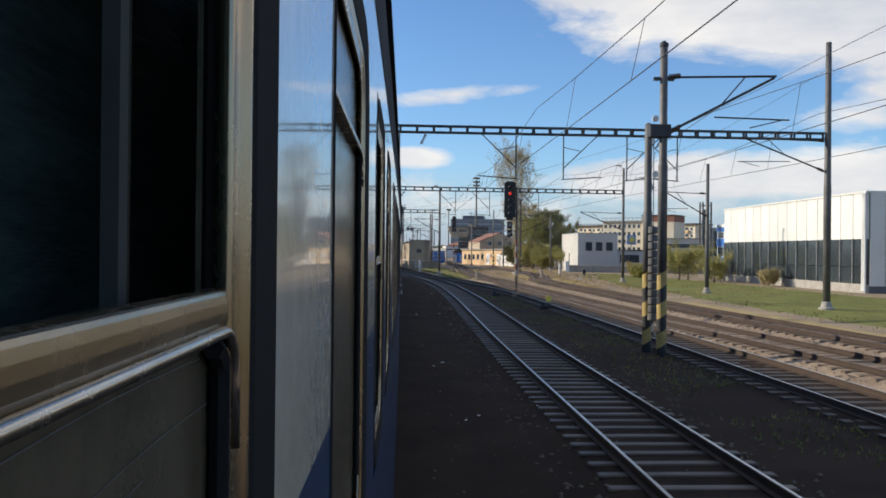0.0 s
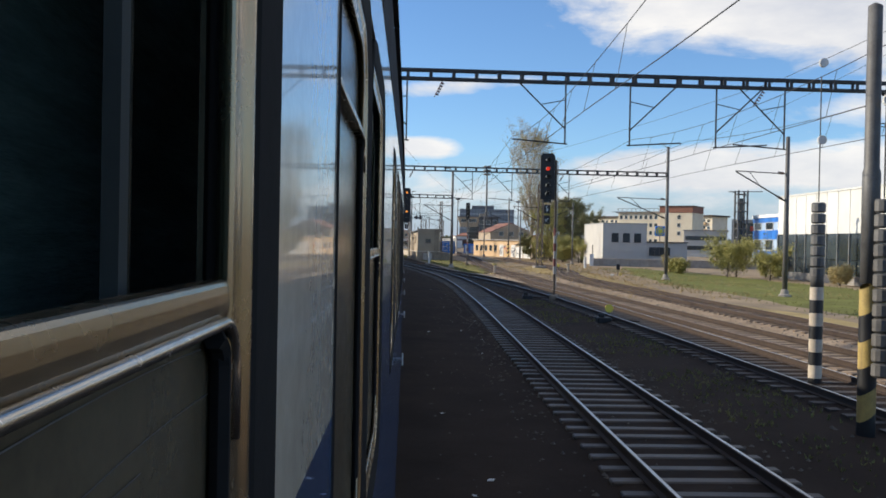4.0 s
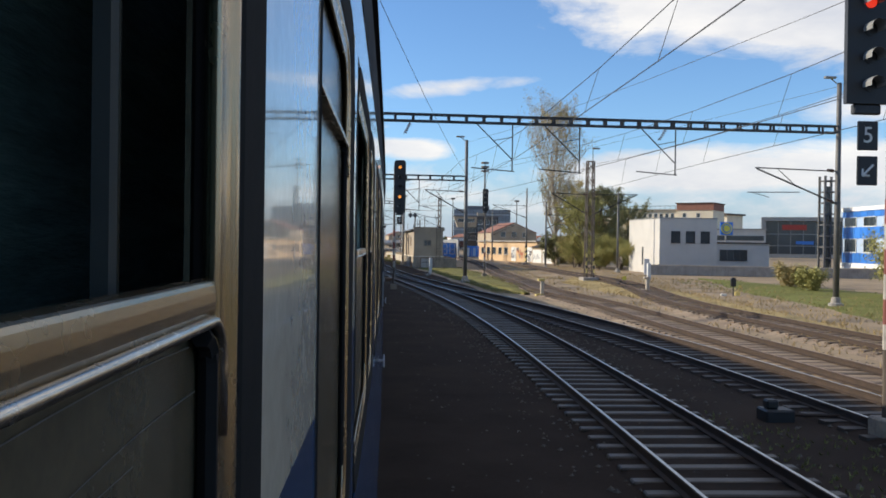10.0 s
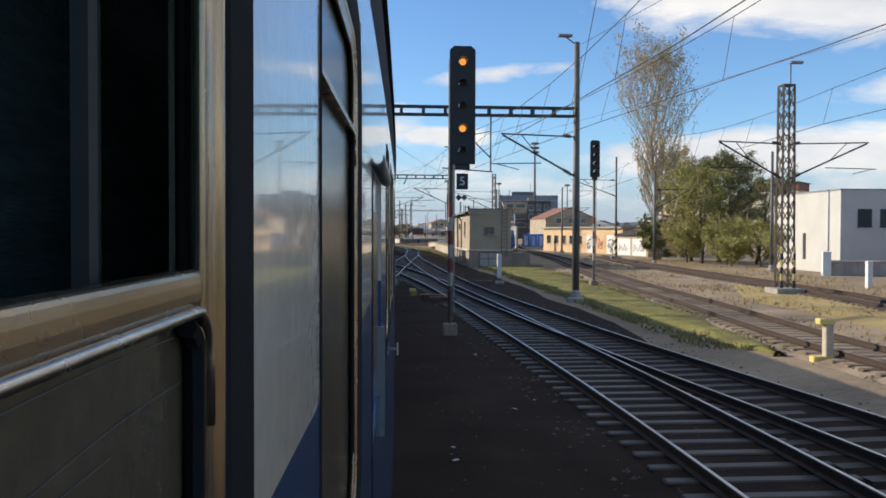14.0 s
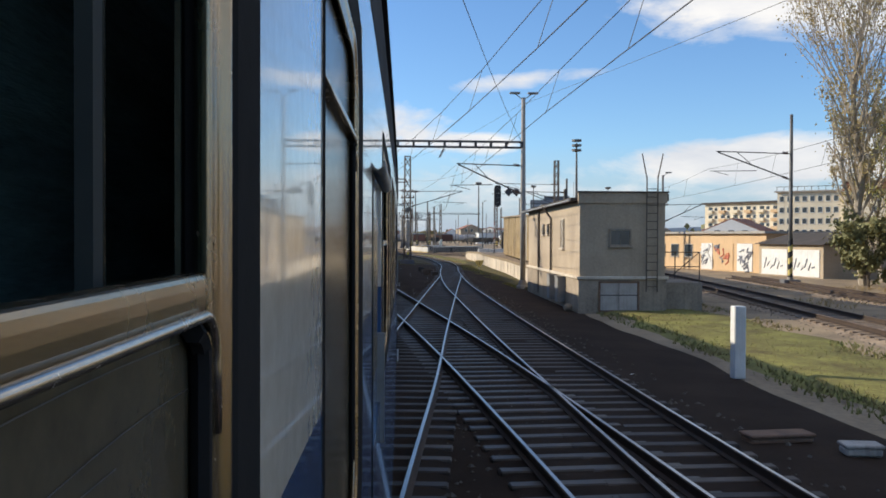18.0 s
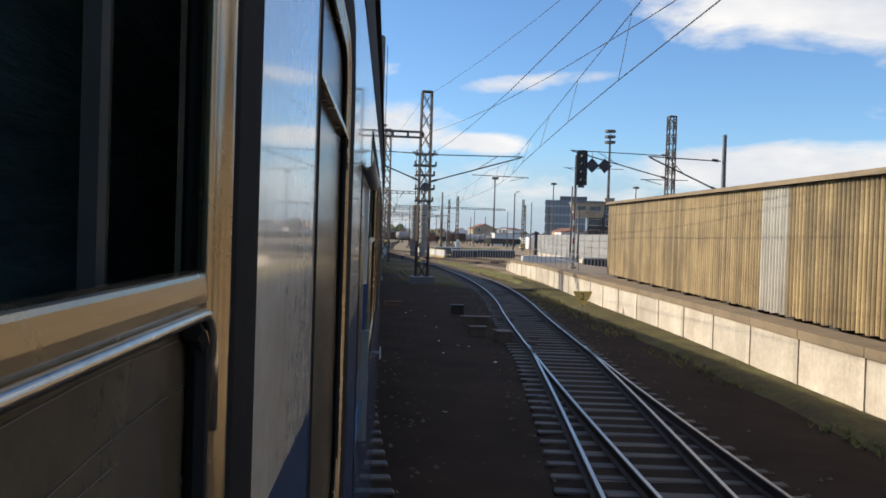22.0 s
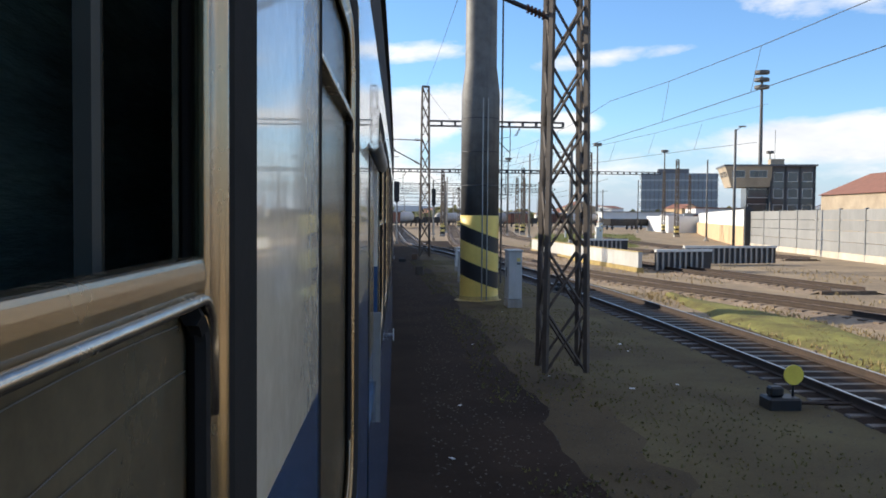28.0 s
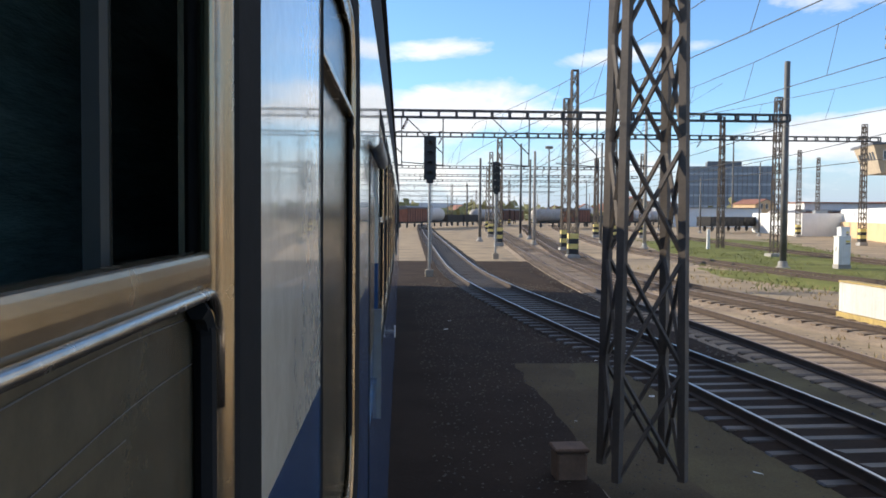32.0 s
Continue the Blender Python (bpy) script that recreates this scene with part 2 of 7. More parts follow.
M = dict(
    white_paint=mat("white_paint", (0.86, 0.765, 0.6), (0.77, 0.675, 0.52), 2.0, 30, 0.16, bump=0.015, coat=0.6, streak=0.1),
    blue_paint=mat("blue_paint", (0.035, 0.1, 0.22), (0.025, 0.075, 0.17), 2.0, 30, 0.2, bump=0.015, coat=0.5, streak=0.25),
    old_yellow=mat("old_yellow", (0.5, 0.36, 0.11), (0.3, 0.21, 0.07), 5, 40, 0.65, bump=0.1, streak=0.6),
    roof_side=mat("roof_side", (0.075, 0.078, 0.082), (0.045, 0.046, 0.05), 1.5, 20, 0.9, bump=0.05, streak=0.3, spec=0.08),
    dark_sleeper=mat("dark_sleeper", (0.085, 0.065, 0.046), (0.032, 0.024, 0.017), 3, 40, 0.5, vary=0.45),
    dark_gap=mat("dark_gap", (0.05, 0.042, 0.034), (0.03, 0.025, 0.02), 3, 30, 0.8),
    roof_grey=mat("roof_grey", (0.16, 0.165, 0.17), (0.09, 0.09, 0.1), 1.5, 20, 0.55, bump=0.1, streak=0.4),
    bronze=mat("bronze", (0.4, 0.315, 0.205), (0.29, 0.225, 0.145), 1.6, 14, 0.25, 0.88, bump=0),
    dark_bronze=mat("dark_bronze", (0.34, 0.285, 0.215), (0.2, 0.165, 0.125), 4, 30, 0.18, 0.9, bump=0),
    champagne=mat("champagne", (0.66, 0.6, 0.52), (0.4, 0.35, 0.29), 12, 70, 0.24, 0.95, bump=0),
    curtain_rod=mat("curtain_rod", (0.05, 0.055, 0.05), (0.03, 0.034, 0.032), 5, 40, 0.6, bump=0),
    rubber=mat("rubber", (0.024, 0.023, 0.022), (0.015, 0.015, 0.015), 6, 60, 0.8, bump=0.05, spec=0.08),
    inside=mat("inside", (0.2, 0.3, 0.26), (0.06, 0.1, 0.09), 4, 22, 0.85, bump=0.4, stretch=(1, 1, 7)),
    dirty_glass=mat("dirty_glass", (0.13, 0.105, 0.065), (0.075, 0.06, 0.038), 6, 60, 0.2, bump=0.01, spec=0.3),
    underframe=mat("underframe", (0.05, 0.045, 0.04), (0.025, 0.022, 0.02), 3, 30, 0.75),
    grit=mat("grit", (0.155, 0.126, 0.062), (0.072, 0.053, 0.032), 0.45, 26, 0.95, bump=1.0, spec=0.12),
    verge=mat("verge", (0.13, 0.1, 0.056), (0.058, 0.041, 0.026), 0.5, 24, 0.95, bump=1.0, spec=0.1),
    rail_side=mat("rail_side", (0.07, 0.044, 0.03), (0.035, 0.023, 0.016), 4, 50, 0.75, 0.2),
    rail_head=mat("rail_head", (0.5, 0.5, 0.5), (0.36, 0.35, 0.34), 1.2, 60, 0.3, 1.0, bump=0.02),
    rust_head=mat("rust_head", (0.4, 0.27, 0.19), (0.25, 0.15, 0.1), 1.2, 60, 0.5, 0.6, bump=0.05),
    sleeper=mat("sleeper", (0.083, 0.063, 0.047), (0.025, 0.0185, 0.0135), 3, 40, 0.6, vary=0.55),
    wood_sleeper=mat("wood_sleeper", (0.2, 0.145, 0.1), (0.1, 0.072, 0.05), 5, 50, 0.85, vary=0.3),
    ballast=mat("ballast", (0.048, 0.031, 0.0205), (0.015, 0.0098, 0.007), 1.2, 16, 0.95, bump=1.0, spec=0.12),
    light_ballast=mat("light_ballast", (0.42, 0.32, 0.22), (0.17, 0.125, 0.088), 1.0, 14, 0.92, bump=1.0, spec=0.2),
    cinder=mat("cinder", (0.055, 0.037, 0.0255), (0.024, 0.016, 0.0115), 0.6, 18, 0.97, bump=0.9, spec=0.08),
    steel=mat("steel", (0.17, 0.165, 0.155), (0.08, 0.075, 0.07), 2, 30, 0.6, 0.3, streak=0.3),
    dark_steel=mat("dark_steel", (0.06, 0.062, 0.065), (0.03, 0.03, 0.032), 2, 30, 0.55, 0.3),
    galv=mat("galv", (0.34, 0.34, 0.33), (0.22, 0.215, 0.2), 2, 30, 0.5, 0.5, streak=0.2),
    lattice=mat("lattice", (0.14, 0.11, 0.085), (0.07, 0.055, 0.045), 2, 30, 0.7, 0.2, streak=0.3),
    concrete=mat("concrete", (0.42, 0.39, 0.34), (0.26, 0.23, 0.2), 1.5, 25, 0.85, bump=0.4, streak=0.35),
    pale_concrete=mat("pale_concrete", (0.66, 0.58, 0.46), (0.4, 0.33, 0.25), 0.7, 9, 0.85, bump=0.4, vary=0.14, streak=0.22),
    plaster=mat("plaster", (0.5, 0.4, 0.28), (0.3, 0.235, 0.165), 0.35, 12, 0.9, bump=0.35, streak=0.12),
    plinth=mat("plinth", (0.42, 0.34, 0.25), (0.17, 0.14, 0.105), 0.8, 12, 0.9, bump=0.4, streak=0.25),
    corrugated=mat("corrugated", (0.44, 0.315, 0.145), (0.19, 0.13, 0.06), 0.7, 20, 0.65, 0.1, bump=0.1, vary=0.3, streak=0.6),
    render_grey=mat("render_grey", (0.56, 0.53, 0.48), (0.47, 0.45, 0.41), 0.5, 18, 0.85, bump=0.12, streak=0.08),
    white_wall=mat("white_wall", (0.78, 0.77, 0.74), (0.68, 0.67, 0.64), 0.6, 20, 0.8, bump=0.15, streak=0.12),
    cladding=mat("cladding", (0.74, 0.72, 0.66), (0.62, 0.6, 0.55), 0.4, 20, 0.5, bump=0.05, vary=0.05),
    facade_glass=mat("facade_glass", (0.05, 0.062, 0.07), (0.03, 0.04, 0.045), 0.4, 5, 0.08, bump=0.0, vary=0.35, spec=0.8),
    blue_panel=mat("blue_panel", (0.04, 0.2, 0.62), (0.03, 0.16, 0.5), 0.8, 10, 0.4, bump=0.03, vary=0.2),
    pale_blue=mat("pale_blue", (0.45, 0.55, 0.68), (0.36, 0.46, 0.6), 0.8, 10, 0.5, bump=0.03),
    orange_wall=mat("orange_wall", (0.66, 0.46, 0.26), (0.54, 0.36, 0.2), 0.5, 18, 0.85, streak=0.25),
    tile_roof=mat("tile_roof", (0.32, 0.14, 0.09), (0.2, 0.09, 0.06), 1.0, 12, 0.85, bump=0.5),
    tar_roof=mat("tar_roof", (0.1, 0.085, 0.075), (0.055, 0.048, 0.043), 0.8, 12, 0.85, spec=0.2),
    grass=mat("grass", (0.24, 0.25, 0.065), (0.12, 0.12, 0.035), 0.5, 9, 0.95, bump=0.8, vary=0.2, spec=0.15),
    dry_grass=mat("dry_grass", (0.5, 0.38, 0.17), (0.27, 0.2, 0.088), 0.5, 9, 0.95, bump=0.8, spec=0.15),
    dirt=mat("dirt", (0.43, 0.325, 0.205), (0.18, 0.14, 0.1), 0.3, 6, 0.95, bump=0.8, spec=0.15),
    thin_grass=mat("thin_grass", (0.15, 0.135, 0.05), (0.06, 0.042, 0.028), 0.9, 7, 0.95, bump=0.9, spec=0.1),
    yard_grass=mat("yard_grass", (0.3, 0.29, 0.085), (0.1, 0.075, 0.04), 0.75, 9, 0.95, bump=0.9, spec=0.12),
    rusty=mat("rusty", (0.22, 0.13, 0.08), (0.11, 0.065, 0.042), 3, 30, 0.85, bump=0.4, vary=0.2),
    mossy=mat("mossy", (0.3, 0.22, 0.13), (0.17, 0.125, 0.075), 0.8, 20, 0.9, bump=0.5),
    hood_grey=mat("hood_grey", (0.3, 0.3, 0.29), (0.18, 0.18, 0.175), 3, 30, 0.5, bump=0.05),
    old_sheet=mat("old_sheet", (0.52, 0.47, 0.38), (0.36, 0.32, 0.25), 0.9, 25, 0.6, 0.1, bump=0.1, vary=0.1, streak=0.5),
    faded_red=mat("faded_red", (0.26, 0.075, 0.055), (0.17, 0.05, 0.04), 3, 30, 0.7, bump=0.1, streak=0.4),
    faded_white=mat("faded_white", (0.48, 0.44, 0.39), (0.34, 0.31, 0.27), 3, 30, 0.7, bump=0.1, streak=0.5),
    weed=mat("weed", (0.34, 0.28, 0.13), (0.17, 0.145, 0.065), 0.8, 9, 0.9, bump=0, spec=0.15),
    low_weed=mat("low_weed", (0.22, 0.2, 0.08), (0.13, 0.115, 0.05), 0.8, 9, 0.9, bump=0, spec=0.1),
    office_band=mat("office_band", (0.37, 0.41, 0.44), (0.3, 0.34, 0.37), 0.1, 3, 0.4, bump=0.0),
    barrier_white=mat("barrier_white", (0.62, 0.61, 0.57), (0.46, 0.44, 0.39), 0.6, 14, 0.85, bump=0.3, vary=0.08, streak=0.3),
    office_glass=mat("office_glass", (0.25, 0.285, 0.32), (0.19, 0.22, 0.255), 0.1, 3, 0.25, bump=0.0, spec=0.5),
    tower_grey=mat("tower_grey", (0.15, 0.15, 0.155), (0.09, 0.09, 0.095), 0.4, 8, 0.6, bump=0.05),
    band_yellow=mat("band_yellow", (0.88, 0.66, 0.17), (0.72, 0.52, 0.12), 1.5, 14, 0.5, bump=0.08, streak=0.12),
    blade=mat("blade", (0.24, 0.24, 0.075), (0.14, 0.14, 0.045), 0.6, 9, 0.9, bump=0),
    dry_blade=mat("dry_blade", (0.46, 0.34, 0.16), (0.3, 0.22, 0.1), 0.6, 9, 0.9, bump=0),
    cream=mat("cream", (0.78, 0.68, 0.5), (0.66, 0.56, 0.4), 0.3, 6, 0.85),
    black=mat("black", (0.018, 0.019, 0.02), (0.012, 0.012, 0.013), 3, 30, 0.5, bump=0.05),
    yellow=mat("yellow", (0.78, 0.62, 0.2), (0.6, 0.47, 0.14), 3, 30, 0.55, bump=0.1, streak=0.3),
    disc_yellow=mat("disc_yellow", (0.88, 0.72, 0.1), (0.75, 0.6, 0.08), 3, 30, 0.5, bump=0.05),
    white=mat("white", (0.75, 0.74, 0.7), (0.6, 0.59, 0.55), 3, 30, 0.6, bump=0.1, streak=0.3),
    red=mat("red", (0.5, 0.06, 0.04), (0.36, 0.05, 0.03), 3, 30, 0.55, bump=0.1),
    cab_grey=mat("cab_grey", (0.5, 0.5, 0.48), (0.4, 0.4, 0.38), 3, 30, 0.55, bump=0.05, streak=0.2),
    bark=mat("bark", (0.46, 0.39, 0.3), (0.28, 0.23, 0.17), 3, 30, 0.9, bump=0.8),
    dark_bark=mat("dark_bark", (0.12, 0.09, 0.065), (0.06, 0.045, 0.03), 3, 30, 0.9, bump=0.8),
    leaf_yellow=mat("leaf_yellow", (0.5, 0.4, 0.18), (0.34, 0.27, 0.12), 1.2, 9, 0.8, bump=0),
    leaf_green=mat("leaf_green", (0.28, 0.26, 0.11), (0.13, 0.13, 0.055), 1.0, 9, 0.8, bump=0),
    leaf_lime=mat("leaf_lime", (0.42, 0.38, 0.12), (0.24, 0.225, 0.07), 1.0, 9, 0.8, bump=0),
    wagon=mat("wagon", (0.26, 0.1, 0.06), (0.14, 0.06, 0.04), 0.8, 12, 0.8, vary=0.4, streak=0.4),
    tank=mat("tank", (0.5, 0.46, 0.42), (0.35, 0.31, 0.28), 0.8, 12, 0.6, vary=0.3, streak=0.5),
    insulator=mat("insulator", (0.09, 0.04, 0.025), (0.06, 0.03, 0.02), 3, 30, 0.25),
    cable=mat("cable", (0.035, 0.034, 0.033), (0.02, 0.02, 0.02), 3, 30, 0.6),
    barrier=mat("barrier", (0.3, 0.29, 0.27), (0.23, 0.225, 0.21), 0.6, 20, 0.7, vary=0.08, streak=0.2),
    graffiti_red=mat("graffiti_red", (0.6, 0.12, 0.06), (0.5, 0.2, 0.12), 1.5, 8, 0.7),
    graffiti_dark=mat("graffiti_dark", (0.06, 0.07, 0.1), (0.3, 0.3, 0.32), 1.5, 5, 0.7),
    red_light=glow("red_light", (1.0, 0.05, 0.02), 0.6),
    amber_light=glow("amber_light", (1.0, 0.34, 0.05), 1.0),
)

# ---------------------------------------------------------------- mesh helpers


def part(name, bm, material, parent, label="", smooth=False):
    me = bpy.data.meshes.new(name)
    bm.to_mesh(me)
    bm.free()
    for mm in (material if isinstance(material, (list, tuple)) else [material]):
        me.materials.append(M[mm] if isinstance(mm, str) else mm)
    if smooth:
        for f in me.polygons:
            f.use_smooth = True
    ob = new(name, me)
    if parent is not None:
        ob.parent = parent
    if label:
        ob["label"] = label
    return ob


def thing(name, x, y, z=0.0, turn=0.0, label="", category="", group="", kind=""):
    e = new(name)
    e.empty_display_size = 0.3
    e.matrix_basis = pose(x, y, z, 0, 0, turn)
    return tagged(e, label, category, group, kind)


def box(bm, x0, x1, y0, y1, z0, z1, bevel=0.0, mi=0):
    v = [bm.verts.new((x, y, z)) for x in (x0, x1) for y in (y0, y1) for z in (z0, z1)]
    fs = [bm.faces.new([v[i] for i in q]) for q in ((0, 1, 3, 2), (4, 6, 7, 5), (0, 4, 5, 1), (2, 3, 7, 6), (0, 2, 6, 4), (1, 5, 7, 3))]
    for f in fs:
        f.material_index = mi
    if bevel:
        es = list({e for f in fs for e in f.edges})
        bmesh.ops.bevel(bm, geom=es, offset=bevel, segments=1, affect="EDGES")
    return bm


def bx(*a, bevel=0.0):
    return box(bmesh.new(), *a, bevel=bevel)


def tube(bm, p, q, r, n=8, r2=None, mi=0):
    p, q = Vector(p), Vector(q)
    r2 = r if r2 is None else r2
    d = (q - p).normalized()
    side = d.cross(Vector((0, 0, 1)) if abs(d.z) < 0.9 else Vector((1, 0, 0))).normalized()
    up = side.cross(d)
    rings = []
    for c, rr in ((p, r), (q, r2)):
        rings.append([bm.verts.new(c + (side * math.cos(2 * math.pi * i / n) + up * math.sin(2 * math.pi * i / n)) * rr) for i in range(n)])
    for i in range(n):
        f = bm.faces.new((rings[0][i], rings[0][(i + 1) % n], rings[1][(i + 1) % n], rings[1][i]))
        f.material_index = mi
    for ring in (rings[0][::-1], rings[1]):
        bm.faces.new(ring).material_index = mi
    return bm


def tb(p, q, r, n=8, r2=None):
    return tube(bmesh.new(), p, q, r, n, r2)


def lathe(bm, profile, n=16, mi=None):
    """profile: (radius, height) pairs round z; mi: a material index for each band."""
    rings = [[bm.verts.new((r * math.cos(2 * math.pi * i / n), r * math.sin(2 * math.pi * i / n), z)) for i in range(n)] for r, z in profile]
    for k in range(len(rings) - 1):
        for i in range(n):
            f = bm.faces.new((rings[k][i], rings[k][(i + 1) % n], rings[k + 1][(i + 1) % n], rings[k + 1][i]))
            f.material_index = mi[k] if mi else 0
    bm.faces.new(rings[0][::-1])
    bm.faces.new(rings[-1])
    return bm


def sweep(bm, pts, profile, mi=None, closed=True):
    """profile (side, up) carried along pts."""
    rings = []
    for i, p in enumerate(pts):
        d = (pts[min(i + 1, len(pts) - 1)] - pts[max(i - 1, 0)])
        d.z = 0
        d.normalize()
        side = Vector((d.y, -d.x, 0))
        rings.append([bm.verts.new(p + side * a + Vector((0, 0, b))) for a, b in profile])
    m = len(profile)
    for a, b in zip(rings, rings[1:]):
        for j in range(m if closed else m - 1):
            f = bm.faces.new((a[j], b[j], b[(j + 1) % m], a[(j + 1) % m]))
            if mi:
                f.material_index = mi[j]
    if closed:
        bm.faces.new(rings[0])
        bm.faces.new(rings[-1][::-1])
    return bm

# ---------------------------------------------------------------- ground
TRACKS = {
    "T1": [(-12, 3.85), (0, 3.85), (30, 3.87), (40, 4.05), (50, 4.25), (60, 4.38), (75, 4.5), (88, 4.28), (97, 3.9), (105, 3.5), (112, 3.15), (120, 2.72), (128, 2.12), (135, 1.55), (142, 0.92), (150, 0.2), (157, -0.42), (166, -1.1), (176, -1.5)],
    "T2": [(-12, 9.2), (0, 9.15), (30, 9.1), (45, 9.0), (55, 8.85), (62, 8.6), (70, 8.2), (76, 7.65), (84, 6.95), (88, 6.55), (92, 6.05), (98, 5.35), (105, 4.75), (112, 4.2), (120, 3.78), (132, 3.52), (145, 3.48), (154, 3.58), (160, 3.68), (168, 3.98), (178, 4.62), (187, 5.4), (193, 6.05), (200, 6.68), (208, 7.2), (218, 7.65), (226, 7.9), (240, 8.05), (250, 7.98), (260, 7.7), (270, 7.1), (276, 6.65), (282, 6.2), (289, 5.85), (295, 5.4), (300, 4.85), (306, 4.25), (313, 3.65), (322, 3.3), (334, 3.3), (345, 3.4), (400, 4.0), (520, 6)],
    "X": [(104, -1.5), (112, -1.38), (120, -0.92), (130, -0.05), (138, 0.6), (150, 1.7), (164, 3.12), (171, 3.9), (178, 4.66)],
    "R3": [(-12, 13.5), (20, 12.6), (42, 11.4), (64, 10.9), (75, 10.9), (85, 11.3), (97, 11.3), (110, 12.5), (120, 13.3), (133, 14.8), (145, 16.4), (160, 18.6), (175, 20.6), (200, 24), (230, 29), (260, 33)],
    "R4": [(-12, 18.5), (26, 16.0), (46, 15.3), (60, 15.3), (75, 15.3), (85, 15.7), (93, 16.9), (102, 18.9), (111, 20.4), (120, 21.2), (130, 21.8), (145, 22.8), (160, 24.4), (176, 26.4)],
    "Y1": [(225, 17.5), (240, 16.6), (252, 15.2), (262, 12.5), (275, 9.8), (285, 8.9), (298, 8.6), (310, 8.2), (325, 8.8), (350, 10.5), (400, 14.5), (520, 24)],
    "Y3": [(290, 25.5), (300, 23.5), (325, 19.6), (345, 19.2), (400, 25), (520, 42)],
    "Y4": [(290, 31), (310, 29.5), (340, 31), (400, 38), (520, 56)],
    "Y2": [(262, 19), (275, 17.0), (290, 14.6), (300, 13.0), (312, 11.4), (325, 10.8), (345, 12.8), (400, 19), (520, 34)],
}


def dense(name, step):
    k = np.array(TRACKS[name], float)
    ss = np.arange(k[0, 0], k[-1, 0] + 0.01, step)
    return ss, ease(ss, k[:, 0], k[:, 1])


ground = part("ground", bmesh.new(), "dirt", None)
gbm = bmesh.new()
gx = np.concatenate([[-3000, -1200, -500, -200, -90], np.arange(-60, 81, 4.0), [110, 200, 500, 1200, 3000]])
gy = np.concatenate([[-2500, -900, -300, -90], np.arange(-40, 341, 5.0), [380, 450, 600, 900, 1600, 3500]])
gv = [[gbm.verts.new((x, y, -0.3 + 0.07 * noise.noise((x * 0.08, y * 0.08, 0)) if abs(x) < 100 else -0.3)) for x in gx] for y in gy]
for i in range(len(gy) - 1):
    for j in range(len(gx) - 1):
        gbm.faces.new((gv[i][j], gv[i][j + 1], gv[i + 1][j + 1], gv[i + 1][j]))
gbm.to_mesh(ground.data)
gbm.free()
for f in ground.data.polygons:
    f.use_smooth = True
tagged(ground, "brown bare railway yard ground reaching the horizon", "ground", kind="structure")


def band(name, pts_left, pts_right, z, material, label, rise=0.0, kind="structure", category="ground", rough=0.03):
    """A strip of ground between two lines of (s, u), a little uneven."""
    bm = bmesh.new()
    rows = []
    for (s, a), (_, b) in zip(pts_left, pts_right):
        n = 5
        rows.append([bm.verts.new(W(s, a + (b - a) * i / n, z + (rise if 0 < i < n else -0.12) + rough * noise.noise((s * 0.4, i * 1.7, z * 9)))) for i in range(n + 1)])
    for p, q in zip(rows, rows[1:]):
        for i in range(len(p) - 1):
            bm.faces.new((p[i], p[i + 1], q[i + 1], q[i]))
    return tagged(part(name, bm, material, None, smooth=True), label, category, kind=kind)


SS = list(range(-20, 335, 2))
# right edge of the cinder, set wide to darken ground in the train's shade
def cinder_shade_edge(s):
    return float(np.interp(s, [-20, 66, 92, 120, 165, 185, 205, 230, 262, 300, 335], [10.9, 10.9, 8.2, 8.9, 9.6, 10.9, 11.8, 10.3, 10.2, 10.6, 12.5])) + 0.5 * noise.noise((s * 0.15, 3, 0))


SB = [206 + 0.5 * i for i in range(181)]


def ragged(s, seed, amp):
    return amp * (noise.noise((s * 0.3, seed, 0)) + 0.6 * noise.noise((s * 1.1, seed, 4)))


band("ground_cinder", [(s, -8) for s in SS], [(s, cinder_shade_edge(s)) for s in SS], -0.25, "cinder", "dark cinder path and bed beside the train", 0.03, rough=0.006)
band("ground_verge", [(s, 0.5 + 0.9 * max(0, 211 - s) + ragged(s, 2, 0.45)) for s in SB], [(s, cinder_shade_edge(s) - 0.3) for s in SB], -0.241, "verge", "dark brown trodden edge of the gritty ground", 0.03, rough=0.004)
band("ground_grit", [(s, 1.7 + 0.9 * max(0, 213 - s) + ragged(s, 7, 0.8)) for s in SB], [(s, cinder_shade_edge(s)) for s in SB], -0.231, "grit", "brown-green gritty ground with thin moss and small stones", 0.03, rough=0.005)
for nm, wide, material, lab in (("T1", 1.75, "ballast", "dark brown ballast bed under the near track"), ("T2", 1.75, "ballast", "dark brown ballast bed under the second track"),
                                ("R3", 1.8, "light_ballast", "pale brown ballast bed under a rusty track"), ("R4", 1.8, "light_ballast", "pale brown ballast bed under a rusty siding"),
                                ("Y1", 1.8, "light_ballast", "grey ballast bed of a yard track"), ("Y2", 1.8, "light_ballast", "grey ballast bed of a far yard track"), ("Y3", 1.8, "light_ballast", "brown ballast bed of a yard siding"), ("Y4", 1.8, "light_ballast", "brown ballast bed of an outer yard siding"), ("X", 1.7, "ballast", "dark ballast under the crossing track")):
    ss, uu = dense(nm, 1.5)
    lift = {"T1": 0, "T2": 0.012, "R3": 0.004, "R4": -0.006, "Y1": 0.01, "Y2": 0.0, "Y3": 0.014, "Y4": 0.002, "X": 0.006}[nm]
    band("ballast_bed", [(s, u - wide - 0.15 * noise.noise((s, 1, 0))) for s, u in zip(ss, uu)], [(s, u + wide + 0.15 * noise.noise((s, 5, 0))) for s, u in zip(ss, uu)], -0.222 + lift, material, lab, 0.035, rough=0.008)


def patch(name, sides, z, material, label):
    band(name, [(s, a) for s, a, _ in sides], [(s, b) for s, _, b in sides], z, material, label, 0.05)


